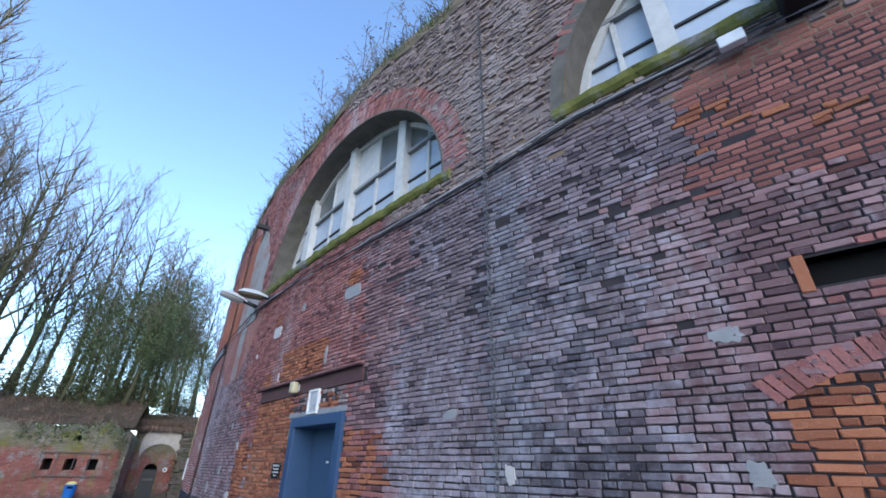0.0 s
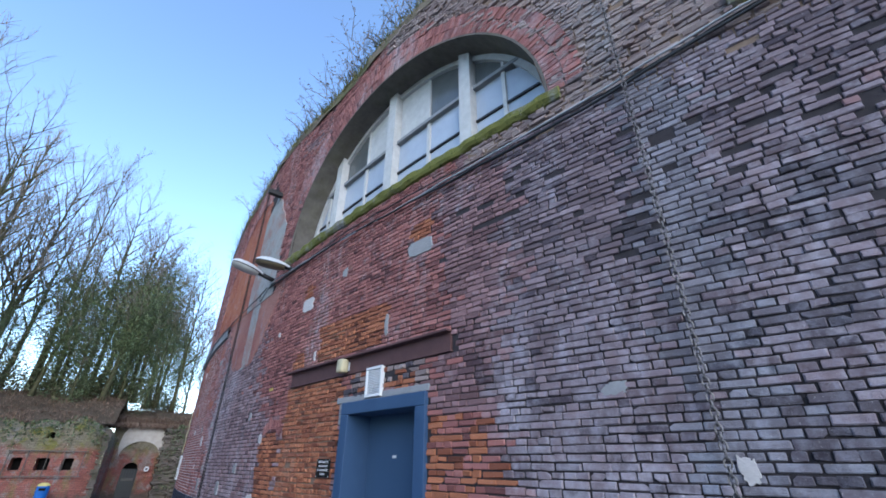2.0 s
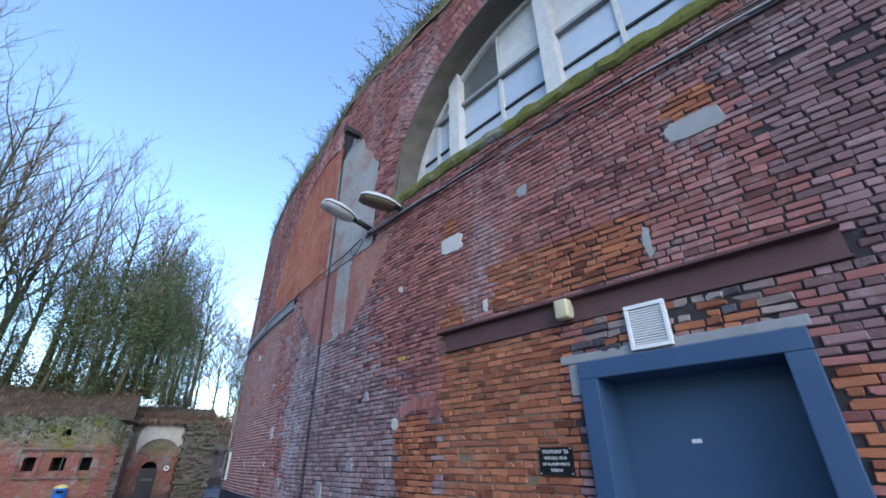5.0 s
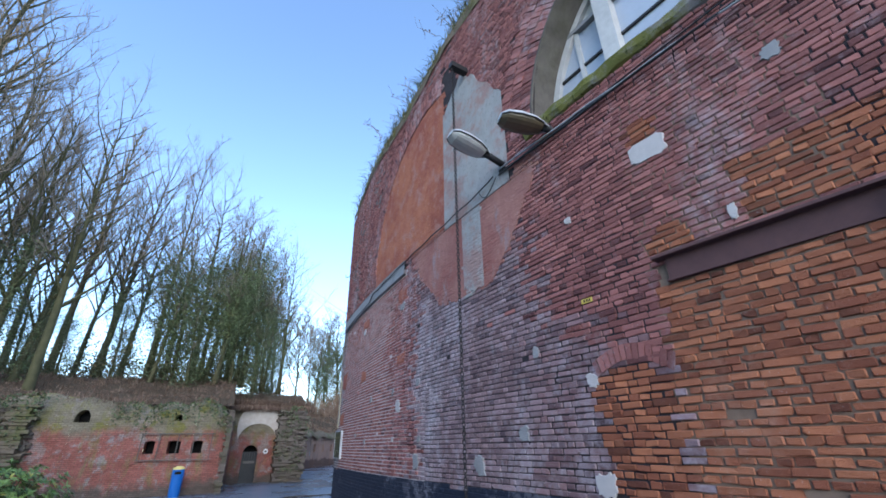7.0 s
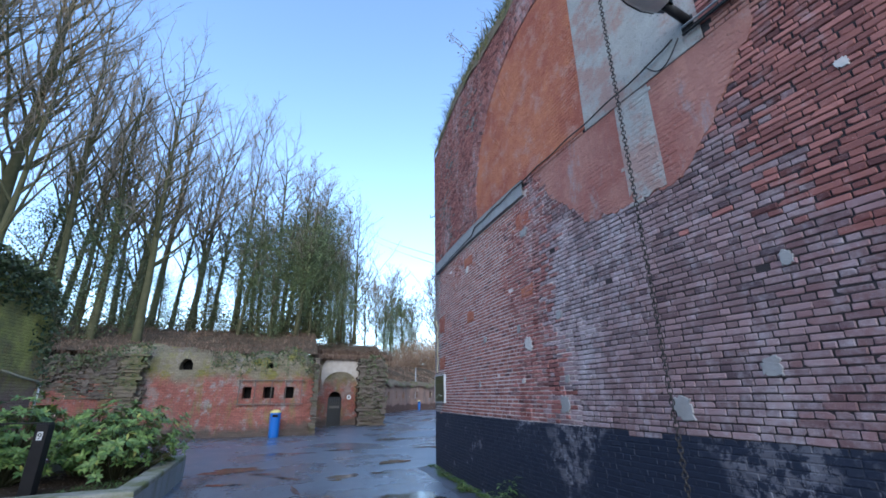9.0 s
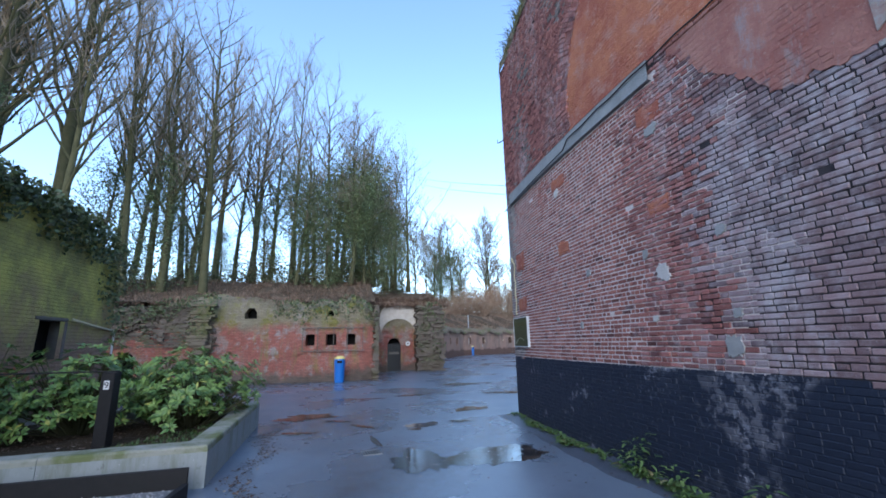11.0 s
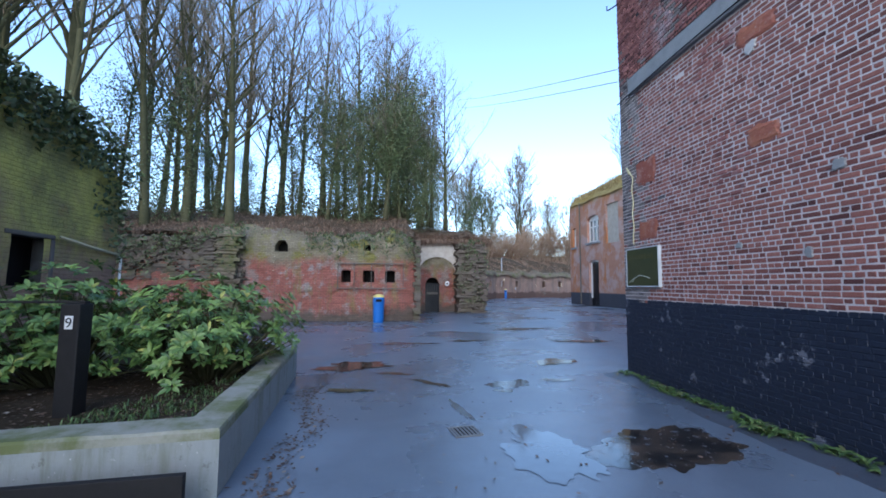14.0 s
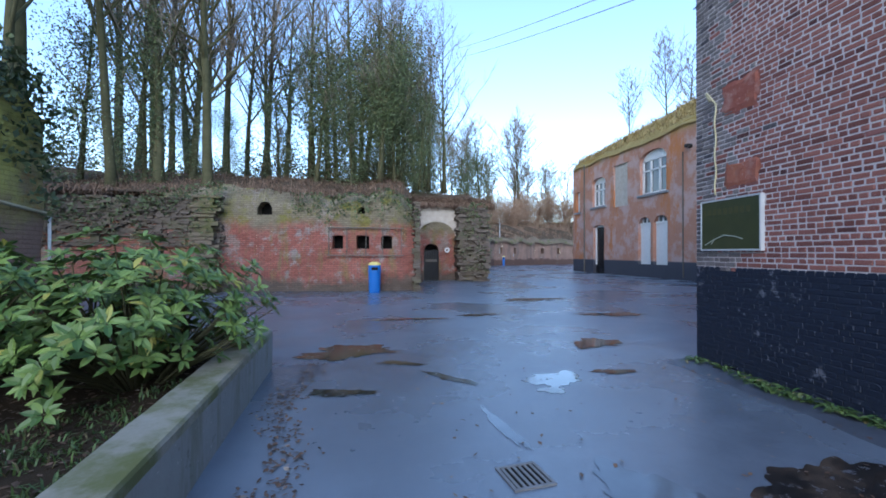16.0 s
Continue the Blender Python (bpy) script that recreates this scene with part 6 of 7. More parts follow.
def barr_z(x, y):
    k = min(1, max(0, (x - BX + 0.12) / 2.2))
    return 7.9 + 2.1 * k ** 0.7 * (0.75 + 0.25 * min(1, (50.1 - y) / 9)) + 0.25 * noise.noise(Vector((x * 0.8, y * 0.5, 4)))


sheet("bank_left", -70, 1.6, 35.0, 90, 60, 40, bank_z, M["earth"], "earth bank with dead bracken behind the casemates")
sheet("bank_mid", 1.6, 6.0, 40.6, 90, 10, 40, lambda x, y: 3.7 + 1.3 * min(1, (y - 40.6) / 4) + 0.6 * min(1, max(0, (y - 55) / 20)), M["earth"], "earth bank above the gate wall")
sheet("bank_west", -70, LX - 0.4, -10, 26.0, 40, 40, lambda x, y: 4.2 + 0.1 * max(0, LX - x) + 0.2 * noise.noise(Vector((x * 0.3, y * 0.3, 1))), M["earth"], "overgrown earth bank behind the mossy wall")
sheet("bank_far", 5.9, 45, 70.5, 120, 30, 20, lambda x, y: 2.9 + 3.2 * min(1, (y - 70.5) / 10) + 0.4 * noise.noise(Vector((x * 0.3, y * 0.3, 2))), M["earth"], "far brown bank above the gallery")
sheet("bank_barracks", BX - 0.12, 24, 26, 50.1, 30, 40, lambda x, y: barr_z(x, y), M["drygrass"], "grassy roof bank of the barracks")

# ---- vegetation ----
def leaf_faces(sh, p, d, up, L, Wd, mi=0, droop=0.25):
    """One curved leaf from p along d."""
    d = d.normalized()
    side = d.cross(up)
    if side.length < 1e-3:
        side = d.cross(Vector((1, 0, 0)))
    side.normalize()
    n = side.cross(d)
    a, b, c = p + d * (L * 0.35) + n * (L * 0.05), p + d * (L * 0.7) - n * (L * droop * 0.35), p + d * L - n * (L * droop)
    w1, w2 = side * (Wd * 0.5), side * (Wd * 0.42)
    fold = n * (Wd * 0.12)
    sh.add([p, a - w1 + fold, a, a + w1 + fold, b - w2 + fold, b, b + w2 + fold, c], [(0, 1, 2), (0, 2, 3), (1, 4, 5, 2), (2, 5, 6, 3), (4, 7, 5), (5, 7, 6)], mi)


def card(sh, p, r, size, mi=0):
    """A small lozenge leaf lying any way."""
    a = Vector((r.gauss(0, 1), r.gauss(0, 1), r.gauss(0, 1))).normalized()
    b = a.cross(Vector((r.gauss(0, 1), r.gauss(0, 1), r.gauss(0, 1)))).normalized()
    p = Vector(p)
    sh.add([p - a * size, p - b * size * 0.55, p + a * size, p + b * size * 0.55], [(0, 1, 2, 3)], mi)


def blade(sh, p, r, L, w=0.012, lean=0.5, mi=0):
    p = Vector(p)
    t = r.uniform(0, 6.28)
    d = Vector((math.cos(t), math.sin(t), 0))
    s = Vector((-d.y, d.x, 0)) * w
    k = r.uniform(0.1, lean)
    m1, tip = p + Vector((0, 0, L * 0.6)) + d * (L * k * 0.4), p + Vector((0, 0, L * (1 - 0.35 * k))) + d * (L * k)
    sh.add([p - s, p + s, m1 + s * 0.8, m1 - s * 0.8, tip], [(0, 1, 2, 3), (3, 2, 4)], mi)


def make_tree(name, seed, height, spread, limbs, rise, label, ivy=0, ivy_r=0.7, ivy_top=0.6, warm=False, trunk_r=0.2, lean=0.07, twig=0.0095):
    r = random.Random(seed)
    o = thing(name, Matrix.Identity(4), label, "tree", "trees in the wood")
    tr, tw = Shape(), Shape()
    pts, x, y = [], 0.0, 0.0
    lx, ly = r.uniform(-lean, lean), r.uniform(-lean, lean)
    for i in range(13):
        k = i / 12
        pts.append(Vector((x, y, height * k)))
        x += height / 12 * (lx + r.uniform(-0.03, 0.03))
        y += height / 12 * (ly + r.uniform(-0.03, 0.03))
    rad = [trunk_r * (1 - 0.93 * (i / 12) ** 0.85) + (0.08 if i == 0 else 0) for i in range(13)]
    tr.tube(pts, rad, 8)

    def along(k):
        f = k * 12
        i = min(11, int(f))
        return pts[i].lerp(pts[i + 1], f - i)

    def branch(p, d, L, rr, level):
        n = 4 if level < 2 else 2
        q, c = [p], Vector(p)
        dd = Vector(d)
        for i in range(n):
            dd = (dd + Vector((r.gauss(0, 0.13), r.gauss(0, 0.13), r.gauss(0, 0.08) + (0.10 if level < 2 else 0.03) * rise))).normalized()
            c = c + dd * (L / n)
            q.append(Vector(c))
        (tr if level == 0 else tw).tube(q, [rr * (1 - 0.75 * i / n) for i in range(n + 1)], 5 if level == 0 else 3, cap=False)
        if level >= 2:
            return
        for _ in range(r.randint(4, 6) if level == 0 else r.randint(4, 7)):
            k = r.uniform(0.25, 1.0)
            i = min(n - 1, int(k * n))
            b = q[i].lerp(q[i + 1], k * n - i)
            t = r.uniform(0, 6.28)
            side = Vector((math.cos(t), math.sin(t), r.uniform(0.0, 0.7)))
            branch(b, (dd * 0.8 + side * 0.75).normalized(), L * r.uniform(0.32, 0.55), max(twig, rr * 0.45), level + 1)

    for i in range(limbs):
        k = 0.28 + 0.72 * (i + r.random()) / limbs
        t = i * 2.4 + r.uniform(-0.5, 0.5)
        up = rise * r.uniform(0.7, 1.3)
        d = Vector((math.cos(t), math.sin(t), up)).normalized()
        L = spread * (1.05 - 0.72 * k) * r.uniform(0.7, 1.25) * math.sqrt(1 + up * up) * 0.8
        branch(along(min(0.98, k)), d, L, trunk_r * 0.36 * (1.1 - 0.75 * k), 0)
    tr.ob("trunk", M["bark"], o, smooth=True)
    tw.ob("crown", M["twigwarm"] if warm else M["twig"], o, "fine bare winter twigs")
    if ivy:
        iv = Shape()
        lobes = [(r.uniform(0.05, ivy_top), r.uniform(0, 6.28), r.uniform(0.2, 1.0)) for _ in range(26)]
        for _ in range(ivy):
            k, t0, q = r.choice(lobes)
            c = along(k)
            R = ivy_r * (0.35 + 0.9 * q)
            g = Vector((r.gauss(0, 0.45), r.gauss(0, 0.45), r.gauss(0, 0.7))) * R
            p = c + Vector((math.cos(t0), math.sin(t0), 0)) * (ivy_r * (1.5 if ivy > 3000 else 0.7) * q) + g
            card(iv, p, r, r.uniform(0.035, 0.085))
        iv.ob("ivy", M["ivy"], o, "dark evergreen ivy")
    return o


kinds = {
    "poplar": [make_tree("poplar_tree", 11, 27, 4.2, 34, 1.9, "tall bare poplar with upswept golden twigs", warm=True, trunk_r=0.38, lean=0.05),
               make_tree("poplar_tree", 12, 24, 3.6, 30, 1.7, "tall bare poplar with mossy trunk", ivy=800, ivy_r=0.34, ivy_top=0.4, trunk_r=0.34, warm=True, lean=0.05)],
    "bare": [make_tree("woodland_tree", 21, 17, 6.4, 22, 1.15, "bare winter tree with a mossy trunk", trunk_r=0.25),
             make_tree("woodland_tree", 22, 15, 5.4, 22, 1.3, "bare winter tree with ivy round its trunk", ivy=1500, ivy_r=0.45, ivy_top=0.5, trunk_r=0.22),
             make_tree("woodland_tree", 23, 18, 4.6, 22, 1.6, "slender bare winter tree", trunk_r=0.2)],
    "ivy": [make_tree("ivy_tree", 31, 12, 3.6, 16, 0.8, "tree smothered in dark green ivy", ivy=11000, ivy_r=1.5, ivy_top=0.86, trunk_r=0.2),
            make_tree("ivy_tree", 32, 10, 3.2, 14, 0.8, "tree smothered in dark green ivy", ivy=9500, ivy_r=1.4, ivy_top=0.87, trunk_r=0.18)],
}
kinds["far"] = [make_tree("distant_tree", 41, 17, 7.0, 26, 1.0, "distant bare tree with an airy rounded crown", trunk_r=0.24, twig=0.034),
                make_tree("distant_tree", 42, 16, 5.5, 26, 1.3, "distant bare tree with an airy upright crown", trunk_r=0.22, twig=0.03)]
rt = random.Random(99)
used = set()


def plant(kind, x, y, z, sc):
    i = rt.randrange(len(kinds[kind]))
    src = kinds[kind][i]
    m = Matrix.Translation((x, y, z - 0.15)) @ Matrix.Rotation(rt.uniform(0, 6.28), 4, 'Z')
    if (kind, i) not in used:
        used.add((kind, i))
        o = src
        o.matrix_world = m
    else:
        o = copy_thing(src, m)
    o.scale = (sc * rt.uniform(0.85, 1.1),) * 2 + (sc,)
    return o


def wood_top(x):
    return float(np.interp(x, [-30, -18, -9.5, -2.5, 4, 8], [33, 33, 25, 20.5, 16.5, 14]))


for i in range(24):
    x = -26 + 31 * ((i * 0.618) % 1.0)
    y = 40.5 + 14 * ((i * 0.387 + 0.13) % 1.0)
    zb = bank_z(x, y)
    hh = wood_top(x * 45 / y) * (y / 45) ** 0.3 * rt.uniform(0.82, 1.04) - zb
    if x < -9 and i % 3:
        plant("poplar", x, y, zb, hh / 25.5)
    else:
        plant("bare", x, y, zb, hh / 16.5)
for x, y, h in ((-5.4, 44, 6.5), (-7.6, 42.5, 4.5), (-10, 44, 5.5), (-2.2, 44, 10.5), (1.0, 45.5, 10), (-0.8, 45.8, 11), (-3.2, 43, 7.5), (2.9, 47.5, 10), (1.2, 43.2, 7.5), (-1.2, 42.2, 6.0), (2.6, 42.6, 6.5), (0.3, 42.5, 9.0), (1.9, 46, 10.5), (-0.6, 48, 12.5), (3.2, 44.5, 8.0), (0.9, 50, 11), (-3.9, 47, 10)):
    plant("ivy", x, y, bank_z(x, y), h / 10.5)
# large trees close behind the mossy wall
for x, y, h, kd in ((-13.8, 37.5, 26, "poplar"), (-10.6, 37.8, 20, "bare"), (-16.0, 36.0, 26, "poplar"), (-18.5, 33.0, 27, "poplar"), (-15.5, 30.0, 25, "poplar"), (-9.2, 38.5, 19, "bare"),
                   (-13.0, 27.5, 20, "bare"), (-20, 26, 24, "poplar"), (-11.0, 33.0, 15, "bare"), (-7.2, 38.4, 17, "bare"), (-14.4, 33.6, 19, "bare"), (-10.2, 39.5, 9, "ivy"), (-13.2, 40, 11, "ivy"), (-8.6, 40.2, 15, "bare")):
    plant(kd, x, y, 3.3, h / {"poplar": 25.5, "ivy": 10.5}.get(kd, 16.5))
# far trees beyond the gallery and behind the barracks
for x, y, h, kd in ((17.5, 84, 16, "ivy"), (15.5, 86, 18, "far"), (19.5, 88, 13, "far"), (25.0, 86, 19, "far"), (24.2, 89, 17, "far"), (29, 92, 12, "far"), (32, 90, 12, "far"), (21.5, 95, 13, "far"), (36, 92, 12, "far"), (13, 84, 15, "far"), (17.2, 90, 15, "far"), (27, 95, 12, "far"), (34, 96, 13, "far"),
                    (20.5, 45, 6.5, "far"), (22, 41, 7.5, "far"), (21, 50, 6, "far"), (24, 47, 7, "far"), (13, 80, 13, "ivy"), (10, 78, 14, "far"), (7.0, 70, 13, "far"), (5.5, 62, 13, "ivy"), (27, 80, 8, "bare"), (40, 95, 14, "bare")):
    plant(kd, x, y, 9.6 if y < 52 and x > 18 else 4.6, h / (10.5 if kd == "ivy" else 16.5))

# undergrowth under the trees
ru = random.Random(55)
for i in range(26):
    x = -24 + 29 * (i + ru.random()) / 26
    y = 44 + 9 * ru.random()
    rr = ru.uniform(1.0, 1.9)
    sh = Shape()
    for _ in range(1700):
        g = Vector((ru.gauss(0, 0.55), ru.gauss(0, 0.45), ru.gauss(0, 0.42))) * rr
        card(sh, g, ru, ru.uniform(0.04, 0.10))
    o = sh.ob("bramble_bush", M["undergrowth"], label="tangled dull green undergrowth beneath the trees", category="bush")
    o.location = (x, y, bank_z(x, y) + rr * 0.45)

# dead bracken and grass on the banks
br = Shape()
rb = random.Random(17)
for _ in range(30000):
    x, y = rb.uniform(-13, 6.0), 34.5 + 11 * rb.random() ** 1.25
    if x > 1.6 and y < 40.5:
        continue
    z = max(ctop(min(13.57, x + 12)) + 0.02, bank_z(x, y)) if x < 1.6 else 3.7 + 1.3 * min(1, (y - 40.6) / 4)
    dn = noise.noise(Vector((x * 1.1, y * 1.1, 3)))
    if y < 35.4 and dn < 0.0 and rb.random() < 0.9:
        continue
    q = (x, y, z - 0.1 - (0.15 * rb.random() if y < 35 else 0))
    if rb.random() < 0.45:
        card(br, (q[0], q[1], q[2] + 0.06 + 0.3 * rb.random() * max(0.1, 0.5 + 1.5 * dn)), rb, rb.uniform(0.02, 0.055))
    elif y < 35.0 and rb.random() < 0.25 + dn:
        blade(br, (x, 34.55 - 0.05 * (x + 12) - 0.12 * rb.random(), z + 0.12), rb, -rb.uniform(0.1, 0.5) * (0.5 + max(0, 0.5 + dn)), 0.012, 1.3)
    else:
        blade(br, q, rb, rb.uniform(0.08, 0.42) * (0.3 + max(0, 0.5 + 1.6 * dn)), 0.009, 2.2)
for _ in range(5200):
    x, y = rb.uniform(1.5, 6.2), 39.55 + 1.6 * rb.random()
    z = 3.75 + 0.25 * min(1.0, y - 39.55) + 0.25 * noise.noise(Vector((x * 1.4, y * 1.4, 3)))
    if rb.random() < 0.4:
        blade(br, (x, 39.62, 3.85), rb, -rb.uniform(0.1, 0.55), 0.012, 1.4)
    else:
        blade(br, (x, y, z - 0.1), rb, rb.uniform(0.12, 0.5), 0.01, 2.0)
br.ob("dead_bracken", M["bracken"], kind="stuff", label="brown dead bracken and grass on the bank", category="bracken")
fb = Shape()
for _ in range(9000):
    k, o = rb.random(), 9 * rb.random() ** 1.3
    p, nv = along_far(k)
    p = p + nv * o
    blade(fb, (p.x, p.y, far_bank(o, k) - 0.05), rb, rb.uniform(0.1, 0.5) * (0.5 + max(0, 0.5 + 1.4 * noise.noise(Vector((p.x * 0.5, p.y * 0.5, 3))))), 0.018, 1.8)
for _ in range(6000):
    x, y = rb.uniform(6, 44), rb.uniform(74, 84)
    blade(fb, (x, y, 2.9 + 3.2 * min(1, (y - 70.5) / 10)), rb, rb.uniform(0.5, 1.8), 0.018, 1.0)
bg_ = Shape()
for _ in range(5000):
    y, x = rb.uniform(26, 50.1), BX + 0.1 + 3.0 * rb.random() ** 1.5
    blade(bg_, (x, y, barr_z(x, y) - 0.05), rb, rb.uniform(0.08, 0.45) * (0.4 + max(0, 0.6 + noise.noise(Vector((x, y * 1.3, 8))))), 0.02, 1.8)
bg_.ob("roof_grass_barracks", M["drygrassblade"], kind="stuff", label="golden dry grass on the barracks roof", category="grass")
fb.ob("far_scrub", M["russet"], kind="stuff", label="brown scrub on the far banks", category="scrub")
# shrubs on the far bank
for i, (x, y, z, rr) in enumerate(((20, 76, 5.5, 2.6), (24.5, 78, 6, 3.6), (28.5, 77, 6, 3.0), (16.5, 76, 5, 2.6), (33, 78, 6, 2.8), (12.5, 74, 4.5, 2.4), (22, 84, 6, 4.2), (27, 86, 6, 4.4), (17.5, 84, 6, 3.6), (31, 85, 6, 3.8), (36, 82, 6, 3.5), (10, 72, 4.3, 2.0), (8.5, 66, 4.2, 2.0), (24, 92, 6, 6), (30, 95, 6, 6), (18, 93, 6, 5))):
    sh = Shape()
    for _ in range(34):
        t, e = rb.uniform(0, 6.28), rb.uniform(0.5, 2.2)
        d = Vector((math.cos(t), math.sin(t), e)).normalized()
        tip = d * rr * rb.uniform(0.8, 1.5) - Vector((0, 0, rr * 0.6))
        base = Vector((math.cos(t) * 0.15 * rr, math.sin(t) * 0.15 * rr, -rr * 0.7))
        sh.tube([base, base.lerp(tip, 0.5) + Vector((0, 0, 0.1 * rr)), tip], [0.03, 0.022, 0.012], 3, cap=False)
        for _ in range(34):
            q = base.lerp(tip, rb.uniform(0.3, 1.0))
            s_ = q + Vector((rb.gauss(0, 0.16), rb.gauss(0, 0.16), rb.gauss(0.12, 0.14))) * rr
            sh.tube([q, s_], [0.016, 0.009], 3, cap=False)
    o = sh.ob("shrub", M["russet"], label="russet bare shrub on the far bank", category="shrub")
    o.location = (x, y, z + rr * 0.6)

# ivy hanging over masonry
iv = Shape()
ri = random.Random(23)
for _ in range(15000):
    y = ri.uniform(12, 26.2)
    t = lw_top(min(y, 26))
    k = ri.random() ** 1.7
    hang = 0.55 + 0.45 * noise.noise(Vector((y * 1.6, 0, 0))) + (0.6 if y > 25.2 else 0)
    card(iv, (LX + ri.uniform(-0.5, 0.34) * (1 if k < 0.3 else 0.6), y, t + 0.24 - k * hang * 1.4), ri, ri.uniform(0.03, 0.075))
iv.ob("ivy_left", M["ivy"], kind="stuff", label="dark ivy hanging over the mossy wall", category="ivy")
gv2 = Shape()
for _ in range(2600):
    y = ri.uniform(14, 26)
    x = LX - ri.uniform(0, 1.2)
    blade(gv2, (x, y, lw_top(min(y, 26)) + 0.1 + (LX - x) * 0.16), ri, ri.uniform(0.12, 0.4), 0.016, 1.3)
gv2.ob("grass_left", M["weed"], kind="stuff", label="green grass and brambles on the wall top", category="grass")
ic = Shape()
for _ in range(4200):
    sel = ri.random()
    if sel < 0.25:      # buttress
        p = (ri.uniform(4.1, 5.85), 38.9 + ri.uniform(-0.15, 0.1), 3.75 - 3.4 * ri.random() ** 1.6)
        if noise.noise(Vector((p[0] * 2, p[2] * 2, 6))) < -0.1:
            continue
    elif sel < 0.52:    # drape over the rounded end
        x = ri.uniform(-3.0, 1.6)
        p = (x, 34.12 - 0.05 * x + ri.uniform(-0.12, 0.05), ctop(x + 12) - ri.random() ** 2 * (0.9 + 0.5 * noise.noise(Vector((x * 2, 0, 0)))))
    elif sel < 0.86:    # left ruin
        x = ri.uniform(-11.5, -5.2)
        p = (x, 34.25 + ri.uniform(-0.25, 0.1), ctop(x + 12) - ri.random() ** 1.4 * (0.5 + 1.4 * max(0, noise.noise(Vector((x * 1.3, 2, 0))) + 0.3)))
    else:
        zz = ri.uniform(0.0, 3.6)
        x = -5.7 + 0.3 * math.sin(zz * 2.3) + ri.gauss(0, 0.28)
        p = (x, 34.3 + ri.uniform(-0.35, 0.0), zz)
    card(ic, p, ri, ri.uniform(0.03, 0.075))
ic.ob("ivy_casemate", M["ivy"], kind="stuff", label="ivy and moss clumps over the ruined casemates", category="ivy")

# tufts and shrubs on the brow of the keep
tf = Shape()
for _ in range(7000):
    s = ri.uniform(-17, 3.4)
    if noise.noise(Vector((s * 1.5, 7, 0))) < -0.35 and ri.random() < 0.7:
        continue
    k = ri.random()
    d, dz = 0.02 - 0.55 * k ** 2, 0.05 + 0.85 * k
    blade(tf, W(s, top_z(s) + dz - 0.03, d), ri, ri.uniform(0.08, 0.32), 0.007, 1.4)
tf.ob("roof_grass", M["grass"], kind="stuff", label="dry grass along the brow of the keep", category="grass")
for i, (s, n) in enumerate(((-3.2, 9), (-4.4, 10), (-5.8, 16), (-6.6, 22), (-7.6, 22), (-8.6, 18), (-9.9, 14), (-11.2, 10), (0.5, 7), (-1.2, 6))):
    sh = Shape()
    b = Vector(W(s, top_z(s) + 0.6, -0.15))
    for _ in range(n):
        t = ri.uniform(0, 6.28)
        d = Vector((math.cos(t) * 0.5 - 0.35, math.sin(t) * 0.5, ri.uniform(0.5, 1.0))).normalized()
        L = ri.uniform(0.35, 1.0)
        p0 = Vector((ri.gauss(0, 0.18), ri.gauss(0, 0.3), 0))
        p1, p2_ = p0 + d * L * 0.5, p0 + d * L + Vector((0, 0, -0.1 * L))
        sh.tube([p0, p1, p2_], [0.008, 0.006, 0.003], 4)
        for _ in range(7):
            q = p0.lerp(p2_, ri.uniform(0.3, 1.0))
            e = q + Vector((ri.gauss(0, 0.1), ri.gauss(0, 0.1), ri.gauss(0.05, 0.08)))
            sh.tube([q, e], [0.004, 0.002], 3, cap=False)
            card(sh, e, ri, ri.uniform(0.015, 0.035))
    o = sh.ob("wall_shrub", M["buddleia"], label="straggling leafless shrub rooted on the wall top", category="shrub")
    o.location = b


def rhododendron(cx_, cy_, zb, rx, ry, rz, seed, tips):
    r = random.Random(seed)
    o = thing("rhododendron", Matrix.Translation((cx_, cy_, zb)), "broad evergreen rhododendron bush with glossy leaves", "bush", "planter bushes")
    st_, lv = Shape(), Shape()
    for i in range(tips):
        t = r.uniform(0, 6.28)
        u = r.uniform(-0.5, 1.0)
        q = math.sqrt(max(0, 1 - u * u))
        k = (r.uniform(0.75, 1.08) if r.random() < 0.75 else r.uniform(0.35, 0.8)) * (1 + 0.16 * math.sin(3 * t + seed + 2 * u) + 0.14 * math.sin(5 * t + 2 * seed - 3 * u))
        p = Vector((rx * q * math.cos(t) * k, ry * q * math.sin(t) * k, rz * 0.75 + rz * u * k))
        out = Vector((p.x / rx, p.y / ry, 0.9 + 0.4 * u)).normalized()
        if i % 3 == 0:
            m = Vector((p.x * 0.45, p.y * 0.45, p.z * 0.35))
            st_.tube([(p.x * 0.08, p.y * 0.08, -0.12), m, p], [0.016, 0.011, 0.005], 5)
        n = r.randint(7, 11)
        for j in range(n):
            a = 2 * math.pi * j / n + r.uniform(-0.3, 0.3)
            s1 = out.cross(Vector((0, 0, 1))).normalized()
            s2 = s1.cross(out)
            d = (s1 * math.cos(a) + s2 * math.sin(a) + out * r.uniform(0.1, 0.7)).normalized()
            leaf_faces(lv, p + d * 0.01, d, out, r.uniform(0.08, 0.13), r.uniform(0.034, 0.05), 0, r.uniform(0.0, 0.35))
    st_.ob("branchwork", M["bark"], o, kind="stuff")
    lv.ob("leaves", M["rhodo"], o, "glossy mid green oval leaves", kind="stuff")
    return o


rhododendron(-2.05, 22.45, 0.18, 0.82, 1.05, 0.66, 1, 330)
rhododendron(-3.55, 22.3, 0.18, 0.85, 1.0, 0.70, 2, 310)
rhododendron(-4.6, 21.6, 0.18, 0.7, 1.0, 0.64, 3, 210)
rhododendron(-2.75, 23.0, 0.18, 0.7, 0.7, 0.66, 4, 150)

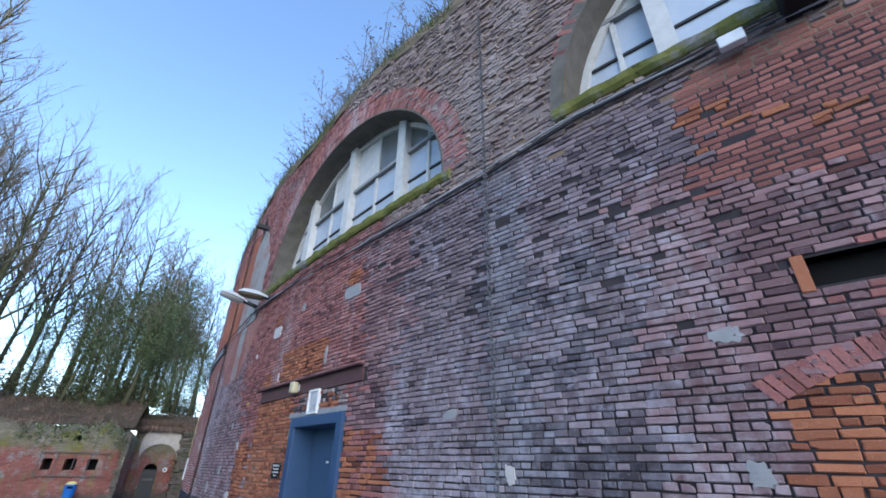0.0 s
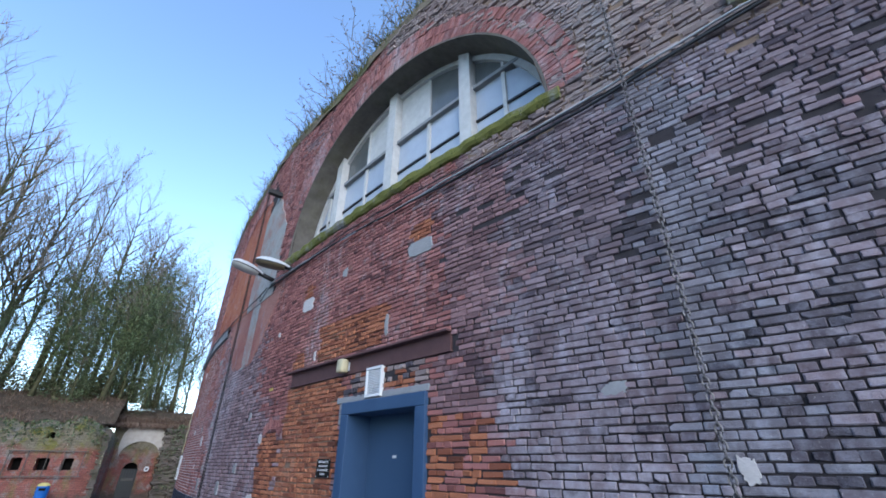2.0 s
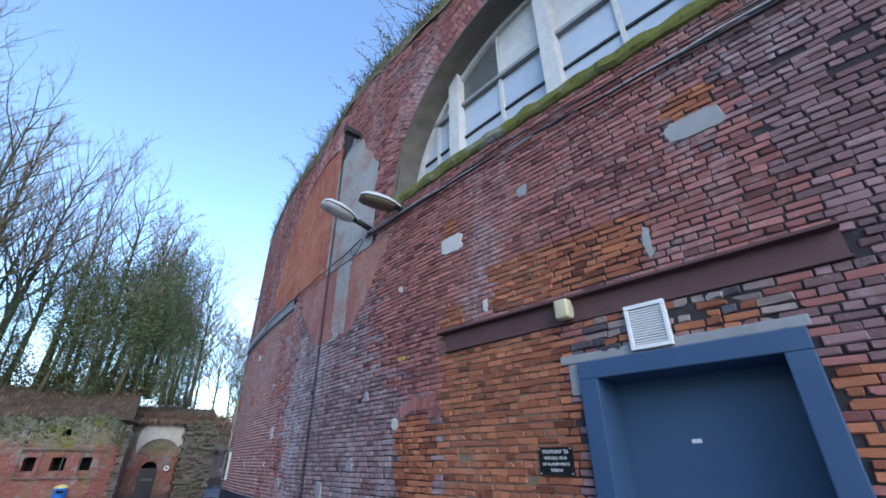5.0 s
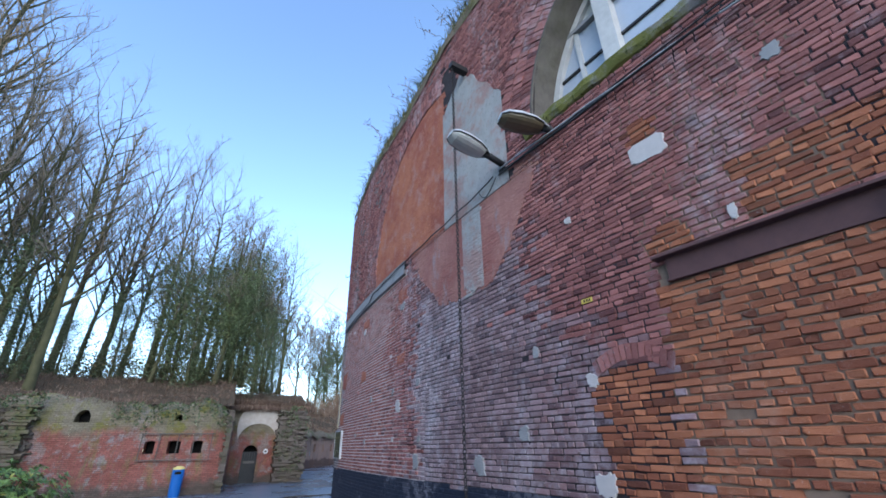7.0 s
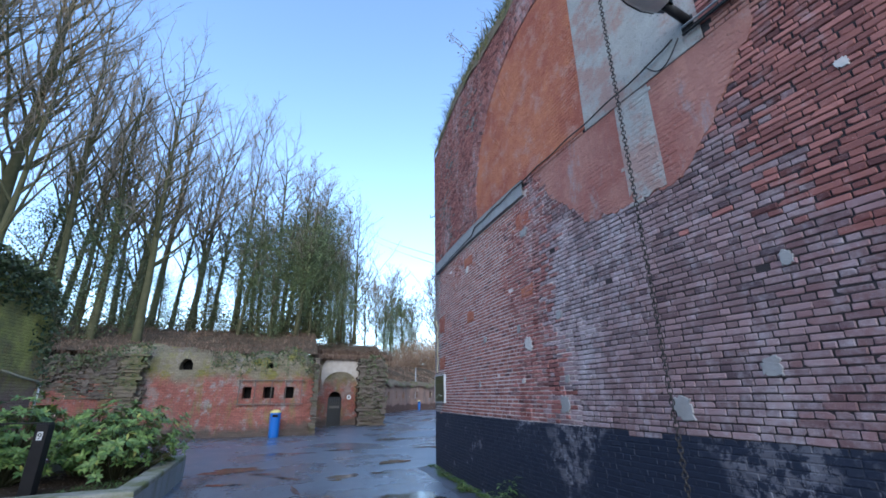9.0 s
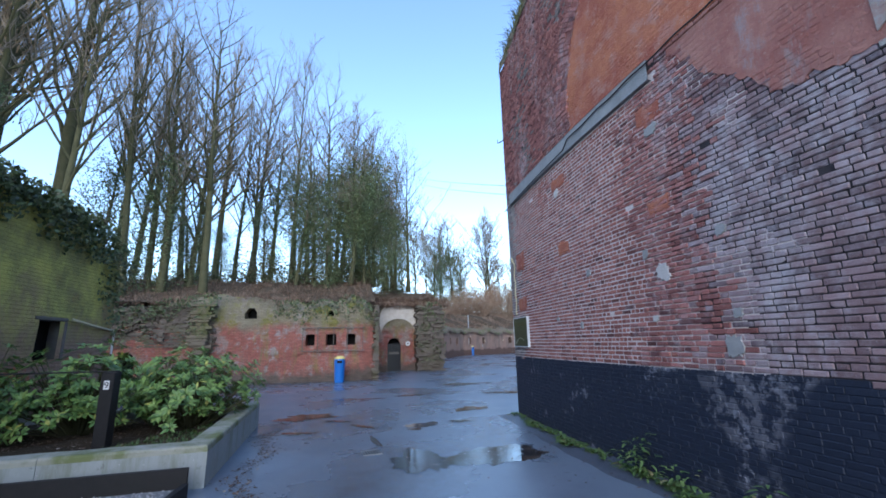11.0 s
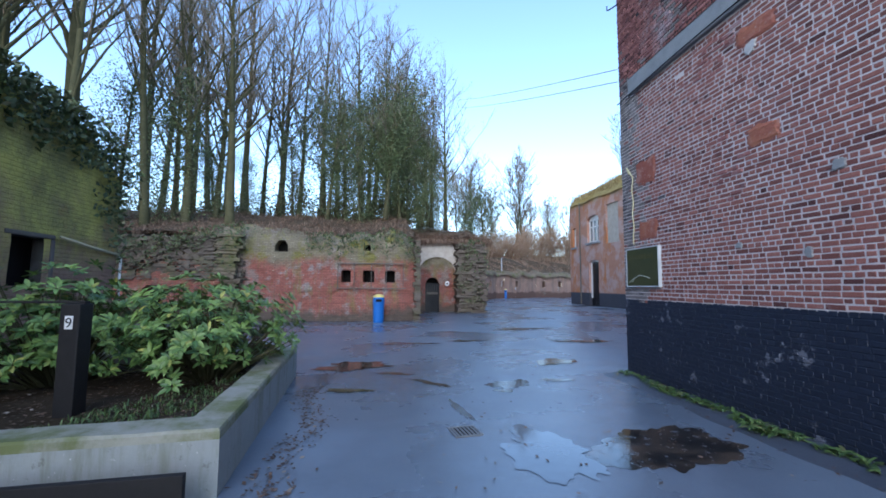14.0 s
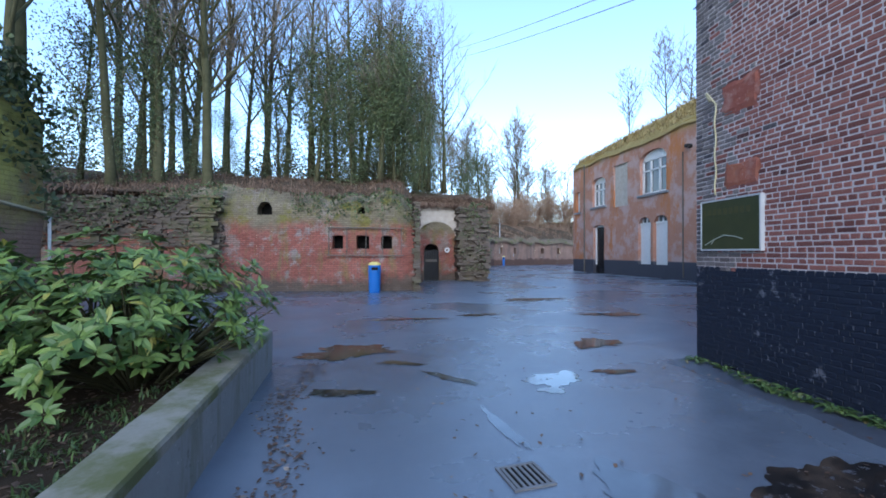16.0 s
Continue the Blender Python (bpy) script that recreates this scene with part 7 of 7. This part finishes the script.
# weeds, litter
wd = Shape()
rw = random.Random(8)
for _ in range(330):
    s = rw.uniform(-2.6, 3.5)
    dens = 0.5 + 0.5 * noise.noise(Vector((s * 1.8, 0, 4)))
    if rw.random() > 0.05 + 1.1 * dens:
        continue
    b = Vector(W(s, ground_z(20) + 0.035, 0.04 + 0.34 * rw.random() * dens))
    for _ in range(rw.randint(3, 7)):
        t = rw.uniform(0, 6.28)
        d = Vector((math.cos(t), math.sin(t), rw.uniform(0.2, 1.1))).normalized()
        leaf_faces(wd, b, d, Vector((0, 0, 1)), rw.uniform(0.06, 0.15), rw.uniform(0.022, 0.045), 0, 0.5)
for s, h in ((-0.75, 0.42), (-0.55, 0.3), (-1.3, 0.22), (-2.2, 0.3)):
    b = Vector(W(s, ground_z(19) + 0.03, 0.14))
    for _ in range(46):
        t = rw.uniform(0, 6.28)
        k = rw.random()
        p = b + Vector((math.cos(t) * 0.12 * k, math.sin(t) * 0.2 * k, h * rw.random()))
        leaf_faces(wd, p, Vector((math.cos(t), math.sin(t), rw.uniform(-0.1, 0.6))), Vector((0, 0, 1)), rw.uniform(0.05, 0.12), rw.uniform(0.02, 0.045), 0, 0.4)
wd.ob("wall_foot_weeds", M["weed"], kind="stuff", label="green weeds along the foot of the black wall", category="weeds")
pg = Shape()
for _ in range(5200):
    x, y = rw.uniform(-3.3, -1.42), 20.34 + 2.9 * rw.random() ** 1.4
    if (-1.4 - x) > 1.5 - 0.55 * (y - 20.2) or noise.noise(Vector((x * 2.6, y * 2.6, 4))) < -0.12 - 0.3 * rw.random():
        continue
    blade(pg, (x, y, 0.18), rw, rw.uniform(0.025, 0.09), 0.006, 1.6)
pg.ob("planter_grass", M["weed"], kind="stuff", label="short green grass inside the planter", category="grass")
dl = Shape()


def fallen(x, y, z):
    t = rw.uniform(0, 6.28)
    L, w = rw.uniform(0.012, 0.03), rw.uniform(0.007, 0.016)
    a, b = Vector((math.cos(t), math.sin(t), rw.uniform(-0.25, 0.25))) * L, Vector((-math.sin(t), math.cos(t), rw.uniform(-0.35, 0.35))) * w
    p = Vector((x, y, z + 0.012))
    dl.add([p - a, p - b, p + a, p + b], [(0, 1, 2, 3)])


for _ in range(800):
    y = rw.uniform(19.2, 23.9)
    c = -0.72 - 0.05 * (y - 20) + 0.1 * math.sin(y * 3)
    x = c + rw.gauss(0, 0.10)
    fallen(x, y, ground_z(y))
for _ in range(3000):
    fallen(rw.uniform(-5.0, -1.35), rw.uniform(20.2, 23.5), 0.19)
for _ in range(1500):
    fallen(rw.uniform(-6, 1.7), 33.75 - 0.5 * rw.random() ** 2 + 0.25 * rw.random(), ground_z(33.5))
for _ in range(1400):
    x = rw.uniform(1.6, 6.0)
    fallen(x, 38.7 - 2.2 * rw.random() ** 1.5 * (1 - 0.1 * x), ground_z(38))
for _ in range(150):
    fallen(rw.uniform(0.2, 3.4), rw.uniform(19, 24), ground_z(21))
for _ in range(350):
    s = rw.uniform(-3, 3.5)
    p = W(s, 0, 0.1 + 0.35 * rw.random() ** 2)
    fallen(p[0], p[1], ground_z(p[1]))
dl.ob("dead_leaves", M["deadleaf"], kind="stuff", label="scattered brown dead leaves", category="leaves")

# ---- bricks that can be told apart near the door, each one a piece ----
for vs, k in near_bricks:
    c = Vector(vs[0])
    me = bpy.data.meshes.new("brick")
    me.from_pydata([tuple(Vector(p) - c) for p in vs], [], BF)
    me.materials.append(M[k])
    o = new("brick", me)
    o.location = c
    o.parent = keep
